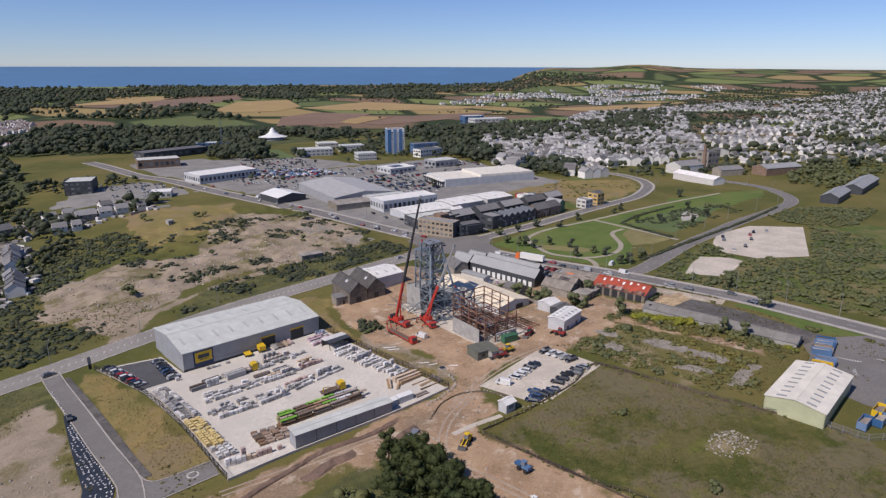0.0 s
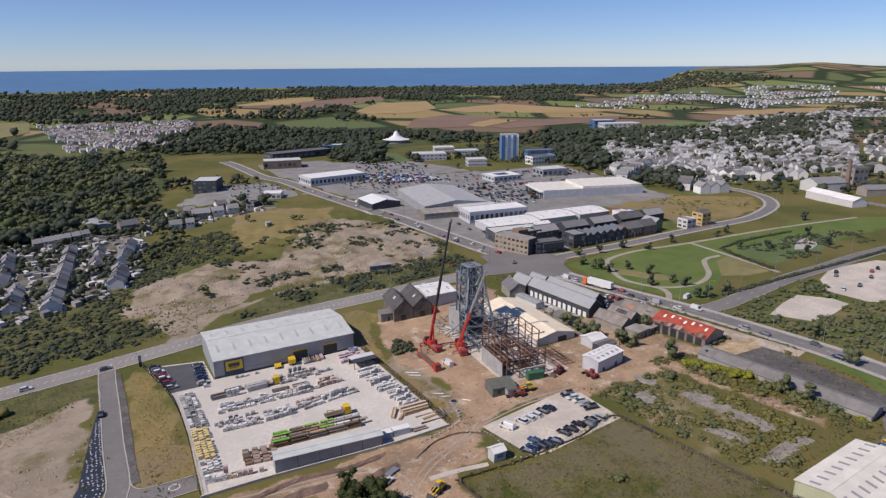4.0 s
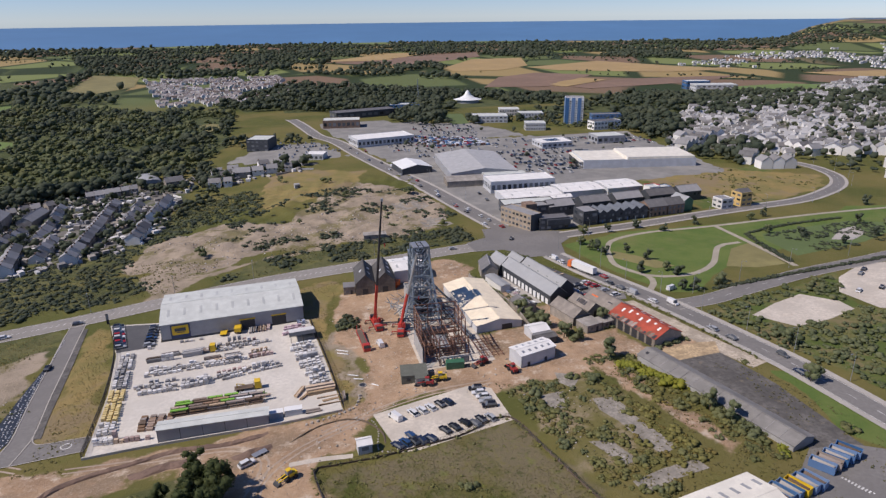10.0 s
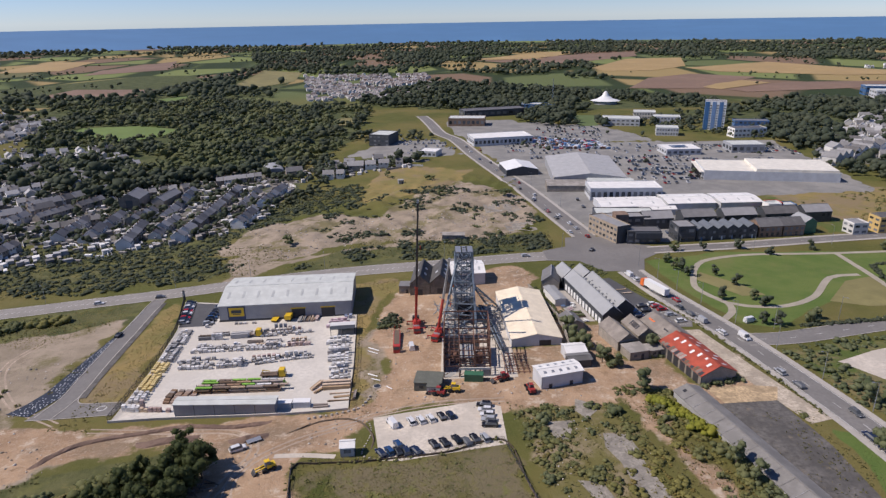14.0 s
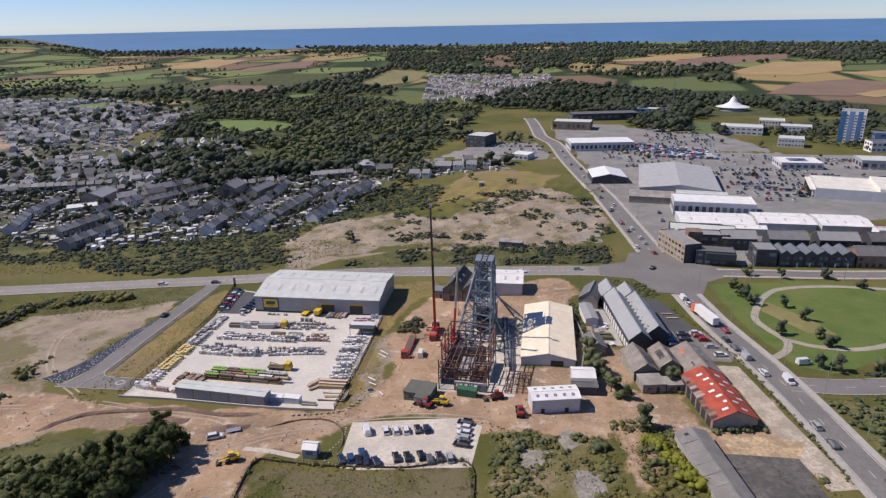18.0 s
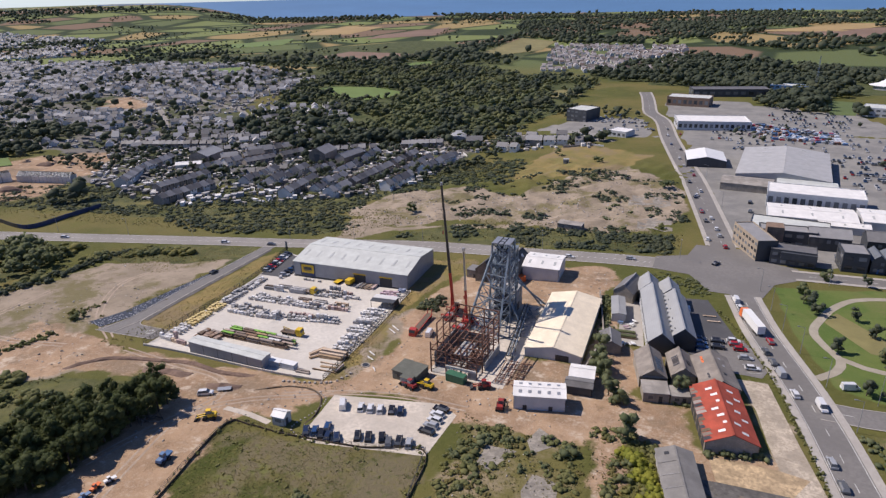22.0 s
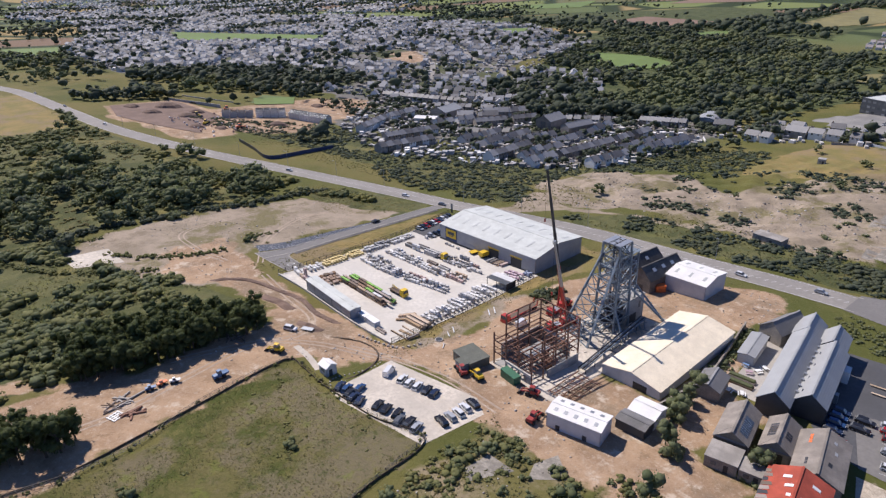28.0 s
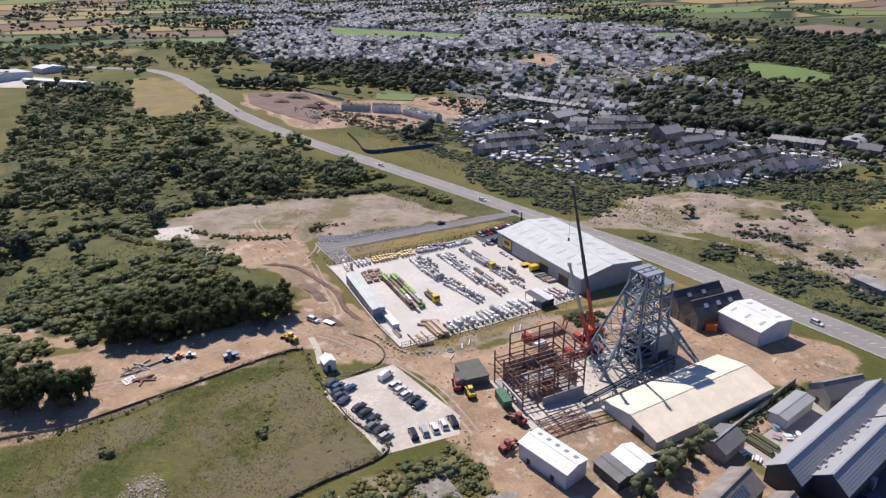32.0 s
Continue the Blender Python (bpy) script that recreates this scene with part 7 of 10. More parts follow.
for k, (x, y, c) in enumerate(((75.4, 90.2, "blue_paint"), (77.7, 87.4, "bag_pink"), (79.2, 89.8, "white_paint"), (78.2, 75.1, "white_paint"), (81.2, 76.2, "white_paint"), (79.6, 92.6, "white_paint"))):
    ob = thing("picnic_table", x, y, k * 30, "outdoor table with benches on the patio", "table", "patio tables", z="here", lift=0.08)
    part("tabletop", Geo().box(-0.95, -0.45, 0.7, 0.95, 0.45, 0.76), M[c], ob)
    for sy in (-0.85, 0.85):
        part("bench", Geo().box(-0.95, sy - 0.16, 0.42, 0.95, sy + 0.16, 0.48), M[c], ob)
    for sx in (-.7, .7):
        part("leg", Geo().beam((sx, -0.9, 0), (sx, -0.2, 0.7), 0.08).beam((sx, 0.9, 0), (sx, 0.2, 0.7), 0.08), M["timber_dark"], ob)
wall_pts = spline([(70, 50), (71.5, 75), (68.5, 93), (64.5, 112)], 3)
ob = thing("garden_wall", 0, 0, 0, "old stone boundary wall beside the cream shed", "wall", z=0)
for a, b in zip(wall_pts, wall_pts[1:]):
    part("wall_length", Geo().beam((a.x, a.y, ground(a.x, a.y) + 0.8), (b.x, b.y, ground(b.x, b.y) + 0.8), 0.5, 2.0), M["stone"], ob)

# roofs of the ruined yard
for x, y, w, d, e, r, t, holes, lab in (
        (86.4, 50.8, 7.6, 14, 3.6, 6.2, 13.6, ((5.0, 2.0, 1.9, 7.0, "glass_old"),), "derelict stone workshop with a brown cement-sheet roof and a glazed strip"),
        (94.9, 55.6, 6.8, 12, 3.4, 5.8, 13, ((0.9, 3.4, 1.6, 5.0, "dark_steel"), (4.6, 3.8, 1.2, 2.6, "dark_steel")), "derelict workshop with broken rafters over a hole"),
        (103.4, 51.4, 10.2, 17, 3.4, 6.0, 14, ((2.2, 3.4, 0.5, 2.4, "dark_steel"), (2.0, 11.5, 0.6, 3.4, "orange_paint"), (6.6, 4.5, 0.8, 1.4, "dark_steel"), (7.4, 9.5, 0.6, 1.2, "roof_silver"), (6.8, 13.0, 0.7, 1.0, "roof_silver")), "long derelict workshop beside the red-roofed shed")):
    ob = shed("derelict_workshop", x, y, w, d, e, r, t, "roof_brown", "stone", lab, "workshop", axis="y", doors=(("f", 3, 2.2, 2.6),), z="here")
    zt = lambda q: e + (r - e) * (1 - abs(q - w / 2) / (w / 2)) + 0.08
    for sx, sy, lx, ly, col in holes:
        q = [(sx, sy, zt(sx)), (sx + lx, sy, zt(sx + lx)), (sx + lx, sy + ly, zt(sx + lx)), (sx, sy + ly, zt(sx))]
        hole = part("roof_hole" if col == "dark_steel" else "roof_strip", Geo().hull(q, [(a, b, c + 0.03) for a, b, c in q]), M[col], ob, "dark hole in the roof" if col == "dark_steel" else "strip of other roofing")
        for k in range(1, int(ly / 0.8)):
            part("rafter", Geo().beam((sx, sy + k * 0.8, zt(sx) + 0.06), (sx + lx, sy + k * 0.8, zt(sx + lx) + 0.06), 0.1), M["galv" if col == "glass_old" else "timber_dark"], hole)
    if w < 8:
        part("hip", Geo().hull([(-0.2, -0.15, e), (w + 0.2, -0.15, e), (w / 2, 2.6, r + 0.1)], [(-0.2, -0.3, e), (w + 0.2, -0.3, e), (w / 2, 2.45, r + 0.1)]), M["roof_brown"], ob)
box_hut("derelict_outhouse", 88.4, 43.4, 7.0, 6.4, 2.9, 13, "stone", "roof_asbestos", "flat-roofed derelict stone outhouse")
box_hut("derelict_outhouse", 95.6, 45.0, 5.2, 5.0, 2.6, 13, "stone", "roof_asbestos", "roofless stone outhouse with creepers")
lls = shed("long_low_shed", 107.0, -35.0, 8.4, 55.6, 3.0, 4.4, 13.5, "roof_dull", "concrete_wall", "long low derelict shed with a grey ridged roof", "shed", axis="y", z=1.2)
for kx in range(13):
    part("roof_joint", Geo().hull([(-0.2, kx * 4.2, 3.06), (4.2, kx * 4.2, 4.5), (4.2, kx * 4.2 + .12, 4.5), (-0.2, kx * 4.2 + .12, 3.06)], [(-0.2, kx * 4.2, 3.1), (4.2, kx * 4.2, 4.54), (4.2, kx * 4.2 + .12, 4.54), (-0.2, kx * 4.2 + .12, 3.1)]), M["slate"], lls)
part("roof_hole", Geo().hull([(1.6, 53, 3.68), (2.6, 53, 4.02), (2.6, 54, 4.02), (1.6, 54, 3.68)], [(1.6, 53, 3.71), (2.6, 53, 4.05), (2.6, 54, 4.05), (1.6, 54, 3.71)]), M["dark_steel"], lls, "dark hole in the roof")

# ---- recycling centre ----
tagged(new("recycling_yard", draped([(80, -66), (83, -47), (104, -41), (112, -35), (124, -36), (150, -52), (150, -95), (85, -90)], 0.06, 8).data("recycling_yard", M["asphalt"])), "grey asphalt of a recycling centre with white arrows", "yard", kind="structure")
marks = thing("road_marking", 0, 0, 0, "white arrows and dashes painted on the recycling yard", "road marking", z=0)
for k in range(10):
    x, y = 111 + k * 0.3, -46.4 - k * 0.72
    part("dash", Geo().turned(x, y, ground(x, y) + 0.065, 1.2, 0.4, 0.012, 20), M["white_line"], marks)
for k in range(8):
    x, y = 109 - k * 1.1, -52 - k * 0.55
    part("dash", Geo().turned(x, y, ground(x, y) + 0.065, 0.4, 1.2, 0.012, 25), M["white_line"], marks)
for k in range(6):
    x, y = 114 + k * 3.3, -66 + (k % 3) * 5
    part("arrow", Geo().turned(x, y, ground(x, y) + 0.065, 3.0, 0.3, 0.012, 115), M["white_line"], marks)


def skip(x, y, turn, col, label):
    ob = thing("skip_container", x, y, turn, label, "skip", "recycling skips", z=ground(x, y) + 0.08)
    part("floor", Geo().box(0, 0, 0, 6, 2.4, 0.15), M["dark_steel"], ob)
    for a in ((0, 0, 6, 0.12), (0, 2.28, 6, 2.4)):
        part("side", Geo().box(a[0], a[1], 0.15, a[2], a[3], 2.3), M[col], ob)
    for a in ((0, 0.12, 0.12, 2.28), (5.88, 0.12, 6, 2.28)):
        part("end", Geo().box(a[0], a[1], 0.15, a[2], a[3], 2.3), M[col], ob)
    part("waste", Geo().hull([(0.15, 0.15, 0.2), (5.85, 0.15, 0.2), (5.85, 2.25, 0.2), (0.15, 2.25, 0.2)], [(0.4, 0.3, 1.6), (5.5, 0.3, 1.9), (5.4, 2.0, 1.4), (0.6, 2.1, 2.0)]), M["timber_dark" if x % 2 < 1 else "rubble"], ob, "mixed waste")


for k in range(7):
    skip(87.4 + k * 2.85, -52.0 + k * 0.55, 113, ("blue_paint", "timber_dark", "blue_paint", "blue_paint", "yellow", "blue_paint", "blue_paint")[k], "open blue waste skip at the recycling centre" if k not in (1, 4) else "open skip of wood waste")
for k in range(5):
    skip(111.6 + k * 2.75, -44.2 + k * 0.75, 122, ("blue_paint", "timber_dark", "blue_paint", "blue_paint", "blue_paint")[k], "open blue waste skip beside the hedge" if k != 1 else "open skip of mixed rubbish")
for k in range(5):
    skip(64 + k * 5, -72 - (k % 2) * 2, 5, ("blue_paint", "blue_paint", "yellow", "timber_dark", "blue_paint")[k], "waste skip beside the olive shed")
fence("steel_fence", [(58.5, -50), (59.5, -67), (64, -75), (90, -80)], 2.2, 3, "grey steel fence round the olive shed", "galv", "galv", "galv")

# ---- retail park and street beyond the junction ----
def block(name, x, y, w, d, h, turn, wall, roof, label, cat="building", storeys=0, cols=0, glaz="glass", parapet=0.5):
    """A flat-roofed block with real window boxes on its front and left side."""
    ob = thing(name, x, y, turn, label, cat)
    part("wall", Geo().box(0, 0, -2, w, d, h), M[wall], ob)
    part("roof", Geo().box(0.25, 0.25, h, w - 0.25, d - 0.25, h + 0.08), M[roof], ob)
    for a in ((0, 0, w, 0.25), (0, d - 0.25, w, d), (0, 0.25, 0.25, d - 0.25), (w - 0.25, 0.25, w, d - 0.25)):
        part("parapet", Geo().box(a[0], a[1], h, a[2], a[3], h + parapet), M[wall], ob)
    for s in range(storeys):
        z = h * (s + 0.3) / storeys
        for c in range(cols):
            x0 = w * (c + 0.2) / cols
            part("window", Geo().box(x0, -0.07, z, x0 + w * 0.6 / cols, 0.02, z + h * 0.42 / storeys), M[glaz], ob)
        n2 = max(1, int(cols * d / w))
        for c in range(n2):
            y0 = d * (c + 0.2) / n2
            part("window", Geo().box(-0.07, y0, z, 0.02, y0 + d * 0.6 / n2, z + h * 0.42 / storeys), M[glaz], ob)
    return ob


west_wing = block("corner_wing", 120.6, 174.4, 8.5, 25, 9.0, 22, "buff_brick", "slate", "buff brick three-storey corner wing facing the road", "office block", 3, 3)
part("end_gable", Geo().box(-0.15, -0.2, -1, 8.65, -0.08, 9.6), M["clad_dark"], west_wing, "charcoal clad end")
front_wing = block("corner_wing", 126.0, 173.6, 17.5, 9.5, 6.6, -4, "clad_dark", "slate", "charcoal two-storey corner wing with wide windows", "office block", 2, 5)
part("jetty", Geo().box(4, -1.6, 3.4, 17.6, -0.05, 6.5), M["clad_dark"], front_wing, "overhanging upper storey")
back_wing = block("corner_wing", 122.5, 199.0, 24, 9, 7.4, 2, "clad_dark", "slate", "charcoal rear wing behind the court", "office block", 2, 5)
part("stair_tower", Geo().box(2, -7, -1, 9, 0, 11.4), M["brick"], back_wing, "brown brick stair tower")
tagged(new("court", draped([(126, 184), (143, 183), (147, 198), (121, 199)], 0.1, 4).data("court", M["gravel"])), "pale paved court between the wings", "court", kind="structure")
block("low_block", 118, 206, 34, 20, 6.0, -6, "clad_dark", "roof_white", "dark block with a pale flat roof", "office block", 2, 7)


def terrace(x0, y0, x1, y1, n, depth, eave, ridge, wall, roof, label, group):
    """A row of narrow gabled houses, gables to the street."""
    dx, dy = (x1 - x0) / n, (y1 - y0) / n
    w, t = math.hypot(dx, dy), math.degrees(math.atan2(dy, dx))
    for k in range(n):
        ob = shed("row_house", x0 + dx * k, y0 + dy * k, w, depth, eave + (k % 2) * 0.5, ridge, t, roof, wall, label, "house", axis="y", group=group)
        for s in range(2):
            part("window", Geo().box(w * 0.2, -0.07, 1.0 + s * 2.7, w * 0.45, 0.02, 2.4 + s * 2.7), M["glass"], ob)
            part("window", Geo().box(w * 0.6, -0.07, 1.0 + s * 2.7, w * 0.85, 0.02, 2.4 + s * 2.7), M["glass"], ob)
        part("door", Geo().box(w * 0.46, -0.06, -0.4, w * 0.58, 0.02, 2.0), M["white_paint" if k % 3 else "blue_paint"], ob)


block("end_house", 153, 174, 9.5, 12, 8.2, 3, "clad_dark", "slate", "dark flat-roofed end house of the terrace", "house", 2, 2)
terrace(163.5, 175.6, 197.5, 178.6, 6, 11, 6.0, 8.2, "clad_dark", "roof_bluegrey", "dark clad town house with a gabled roof", "dark terrace")
for x, y, w, lab in ((198.5, 178.6, 13, "brown"), (212, 179.6, 12, "brown")):
    ob = shed("street_house", x, y, w, 11, 6.2, 9.2, 4, "slate", "brick", "brown brick house pair with dormers", "house", axis="x", group="dark terrace")
    for kx in range(4):
        part("window", Geo().box(0.9 + kx * 3.0, -0.07, 0.6, 2.3 + kx * 3.0, 0.02, 2.5), M["glass"], ob)
        part("window", Geo().box(0.9 + kx * 3.0, -0.07, 3.6, 2.3 + kx * 3.0, 0.02, 5.2), M["glass"], ob)
for x, y, w in ((143, 199, 17), (166, 200.5, 19), (190, 202, 19), (214, 203, 20), (238, 205, 16)):
    ob = shed("rear_house", x, y, w, 11, 6.4, 9.4, 3, "slate", "clad_dark", "dark clad house in the rear row", "house", axis="x", group="rear terrace")
    for kx in range(5):
        part("window", Geo().box(1 + kx * 3.1, -0.07, 3.6, 2.5 + kx * 3.1, 0.02, 5.2), M["glass"], ob)
for x, y, h, c in ((226, 222, 7, "red_paint"), (234, 221, 6, "blue_paint"), (222, 216, 8, "render_white")):
    block("small_unit", x, y, 8, 7, h, 3, c, "roof_white", "small coloured unit behind the houses", "unit", 1, 2)
shed("teal_house", 226, 184, 7, 12, 6.5, 8.8, 6, "roof_grey", "green_paint", "teal green clad house at the terrace end", "house", axis="y")
yh = block("yellow_house", 265, 181, 8.5, 9, 8.5, 4, "ochre", "slate", "ochre three-storey house by the new road", "house", 3, 2)
block("white_house", 250, 179.5, 8.5, 8.5, 6.0, 4, "render_white", "slate", "white cube house by the new road", "house", 2, 2)
part("roof_ridge", Geo().hull([(0, 0, 8.5), (8.5, 0, 8.5), (8.5, 9, 8.5), (0, 9, 8.5)], [(0.2, 4.2, 10.6), (8.3, 4.2, 10.6), (8.3, 4.8, 10.6), (0.2, 4.8, 10.6)]), M["slate"], yh)
block("blue_banded_store", 128, 264, 47, 20, 8.0, -3, "wall_pale", "roof_bluewhite", "white store with pale blue glazing", "store", 1, 12)
for x, y, w, d, h, lab in ((128, 234, 40, 22, 5.4, "white flat-roofed trade unit"), (170, 236, 30, 22, 5.8, "white flat-roofed trade unit"), (202, 234, 26, 22, 6.2, "white flat-roofed trade unit with vents"), (150, 227, 22, 6.5, 5, "low white trade unit behind the terrace")):
    ob = shed("trade_unit", x, y, w, d, h - 1.2, h, 0, "roof_bluewhite", "wall_pale", lab, "trade unit", lights=3)
silver = shed("silver_store", 112, 308, 52, 76, 6, 9.0, -5, "roof_silver", "wall_grey", "very large grey-roofed retail store", "store", axis="y", lights=6)
shed("silver_annex", 104, 290, 28, 18, 4.5, 6, -6, "roof_asbestos", "stone", "old low sheds beside the big store", "shed", axis="x")
shed("silver_annex", 134, 290, 31, 17, 5, 6.4, -5, "roof_white", "wall_pale", "pale low annex beside the big store", "shed", axis="x")
cw = block("cream_store", 224, 314, 92, 40, 6.5, -12, "wall_pale", "roof_pale", "large flat pale retail store with a dark colonnade", "store", 0, 0)
part("raised_roof", Geo().box(36, 1, 6.6, 91, 39, 8.6), M["roof_pale"], cw)
for k in range(10):
    part("colonnade_pier", Geo().box(-2.5, 2 + k * 3.9, -1, -1.9, 2.6 + k * 3.9, 5), M["dark_steel"], cw)
part("canopy", Geo().box(-3, 1, 5, 0, 39, 5.6), M["roof_pale"], cw)
pv = block("canopy_store", 231, 412, 31, 25, 5.0, 0, "wall_pale", "roof_bluewhite", "white store with dark solar panels on the roof", "store", 1, 6)
for k in range(8):
    part("solar_panel", Geo().box(8 + (k % 4) * 3.6, 8 + (k // 4) * 6, 5.2, 11.4 + (k % 4) * 3.6, 13 + (k // 4) * 6, 5.35), M["glass"], pv)
block("grey_store", 291, 417, 29, 22, 7, -4, "wall_grey", "roof_white", "grey box store with a pale roof", "store", 1, 5)
shed("white_marquee", 82, 344, 25, 28, 5, 7.6, 6, "white_paint", "clad_dark", "white tent-roofed showroom by the road", "showroom", axis="y")
block("roadside_shop", 66, 482, 60, 30, 7.5, 10, "wall_pale", "roof_bluewhite", "long white retail shed by the road", "store", 1, 14)
block("roadside_shop", 44.6, 621, 43, 24, 9, -8, "brick", "roof_white", "dark red brick store with a white roof", "store", 1, 8)
block("roadside_shop", 68, 690, 84, 26, 8, 14, "clad_dark", "slate", "long dark store roof behind the shops", "store", 1, 10)
block("roadside_office", -40, 516, 22, 26, 12, -20, "clad_dark", "roof_white", "dark office block with white end walls", "office block", 3, 5)
block("roadside_shop", 12, 444, 17, 16, 5, -20, "wall_pale", "roof_bluewhite", "small white roadside showroom", "showroom", 1, 4)
tw = block("tower_block", 322, 556, 21, 18, 30, -22, "white_paint", "slate", "tall blue and white tower block of flats", "tower block", 0, 0)
for c, (x0, x1) in enumerate(((0.0, 4.2), (7.0, 11.0), (14, 18))):
    part("blue_panel", Geo().box(x0, -0.25, 0, x1, -0.05, 30), M["blue_paint"], tw, "blue facade panel")
part("blue_panel", Geo().box(-0.25, 0, 0, -0.05, 18, 30), M["blue_paint"], tw, "blue facade panel")
for s in range(10):
    for x0 in (4.6, 11.6, 18.4):
        part("window", Geo().box(x0, -0.12, 1 + s * 2.7, x0 + 2.0, 0.02, 2.4 + s * 2.7), M["glass"], tw)
block("flats_wing", 346, 534, 34, 12, 12, -12, "blue_paint", "slate", "low blue wing beside the tower block", "flats", 3, 8)
block("flats_wing", 330, 498, 34, 14, 9, 4, "render_white", "slate", "white low flats beside the tower block", "flats", 2, 8)
tent = thing("tented_hall", 283, 818, -10, "white peaked tensile tent roof among the trees", "tent")
tr = Geo()
for k in range(24):
    a, b = 2 * math.pi * k / 24, 2 * math.pi * (k + 1) / 24
    ring = [(2, 17), (5, 11), (10, 7.5), (18, 5)]
    for (r0, z0), (r1, z1) in zip(ring, ring[1:]):
        tr.face([(r0 * math.cos(a) * 1.2, r0 * math.sin(a), z0), (r1 * math.cos(a) * 1.2, r1 * math.sin(a), z1), (r1 * math.cos(b) * 1.2, r1 * math.sin(b), z1), (r0 * math.cos(b) * 1.2, r0 * math.sin(b), z0)])
    tr.face([(0, 0, 19), (2 * 1.2 * math.cos(a), 2 * math.sin(a), 17), (2 * 1.2 * math.cos(b), 2 * math.sin(b), 17)])
part("canopy", tr, M["white_paint"], tent)
part("base_wall", Geo().tube((0, 0, -2), (0, 0, 5.1), 17, 24), M["wall_grey"], tent)
for x, y, w, d, h, c in ((222, 600, 42, 24, 8, "wall_pale"), (274, 650, 26, 20, 8, "render_white"), (259, 522, 22, 18, 8, "wall_pale"), (284, 606, 30, 18, 8, "wall_pale"), (150, 760, 46, 18, 8, "blue_paint"), (690, 820, 70, 30, 11, "wall_pale"), (700, 860, 40, 26, 14, "blue_paint")):
    block("college_block", x, y, w, d, h, -15, c, "roof_white", "pale flat-roofed college block", "school", 2, 8)
hall = shed("white_hall", 446, 226, 30, 20, 8, 12, -10, "slate", "render_white", "white gabled hall with arched windows", "hall", axis="x")
shed("white_hall", 411, 172, 14, 46, 5, 7.5, -10, "roof_bluewhite", "render_white", "long white low hall beside the green", "hall", axis="y")
shed("blue_roofed_hall", 497, 168, 46, 18, 7, 10, -16, "roof_grey", "brick", "brick hall with a blue-grey roof", "hall", lights=4)
shed("stone_shop", 466, 196, 26, 13, 6, 9, -20, "slate", "stone", "stone mine workshop with a slate roof", "workshop")
chim = thing("mine_chimney", 478, 222, 0, "tall tapering brick chimney beside the hall", "chimney")
part("shaft", Geo().tube((0, 0, -1), (0, 0, 26), 2.2, 12, 1.4), M["brick"], chim)
part("cap", Geo().tube((0, 0, 26), (0, 0, 27), 1.7, 12), M["brick"], chim)
ob = block("stone_tower_house", 492, 226, 16, 14, 18, -10, "stone", "slate", "square stone engine house", "engine house", 3, 3)
for x, y, w, d in ((196, 48, 40, 12), (250, 52, 40, 14), (285, 58, 32, 14)):
    shed("eastern_shed", x + 196, y + 16, w, d, 5, 8, 10, "roof_grey", "clad_dark", "long dark grey modern shed", "shed", lights=4)
hut = box_hut("derelict_hut", 28.6, 192, 12.5, 6, 3.0, -4, "stone", "roof_asbestos", "derelict flat-roofed hut on the spoil ground")
box_hut("block_hut", -2, 338, 4, 4, 3, 10, "concrete_wall", "concrete_wall", "small square concrete hut in the grass")

# ---- the housing site beyond the main road ----
sr = random.Random(31)
for x0, y0, x1, y1, n, done in ((-404, 136, -391, 158, 4, False), (-390, 160, -378, 182, 4, True), (-371, 184, -333, 198, 7, True)):
    t = math.degrees(math.atan2(y1 - y0, x1 - x0))
    for i in range(n):
        f0 = (i + 0.5) / n
        x, y = x0 + (x1 - x0) * f0, y0 + (y1 - y0) * f0
        ob = thing("unfinished_house", x, y, t, "half-built house shell with scaffolding and roof trusses", "house", "houses being built")
        for s in (-3.8, 3.8):
            part("wall", Geo().box(-2.9, s - 0.15, -1, 2.9, s + 0.15, 5.0), M["render_white" if done else "block_grey"], ob)
        part("party_wall", Geo().hull([(-2.95, -3.6, -1), (-2.95, 3.6, -1), (-2.95, 3.6, 5), (-2.95, 0, 7.4), (-2.95, -3.6, 5)], [(-2.75, -3.6, -1), (-2.75, 3.6, -1), (-2.75, 3.6, 5), (-2.75, 0, 7.4), (-2.75, -3.6, 5)]), M["block_grey"], ob)
        for k in range(6):
            part("truss", Geo().beam((-2.4 + k, -4, 5), (-2.4 + k, 0, 7.5), 0.14).beam((-2.4 + k, 4, 5), (-2.4 + k, 0, 7.5), 0.14), M["white_paint" if done else "timber"], ob)
        if done:
            for s in (-1, 1):
                q = [Vector((-2.9, s * 4.2, 5.0)), Vector((2.9, s * 4.2, 5.0)), Vector((2.9, 0, 7.7)), Vector((-2.9, 0, 7.7))]
                part("roof_felt", Geo().hull(q, [v + Vector((0, 0, 0.1)) for v in q]), M["galv" if i % 3 else "slate"], ob, "bare roofing felt") if s > 0 else None
        for s in (-4.7,):
            part("scaffold", Geo().beam((-2.8, s, -1), (-2.8, s, 6.4), 0.12).beam((0, s, -1), (0, s, 6.4), 0.12).beam((2.8, s, -1), (2.8, s, 6.4), 0.12).beam((-2.9, s, 2), (2.9, s, 2), 0.12).beam((-2.9, s, 4), (2.9, s, 4), 0.12).beam((-2.9, s, 5.6), (2.9, s, 5.6), 0.12), M["galv"], ob)
for i in range(46):
    x, y = sr.uniform(-420, -335), sr.uniform(92, 136)
    put_stack(sr.choice(("block_grey", "block_white", "block_red")), x, y, sr.uniform(0, 90), 0.02)
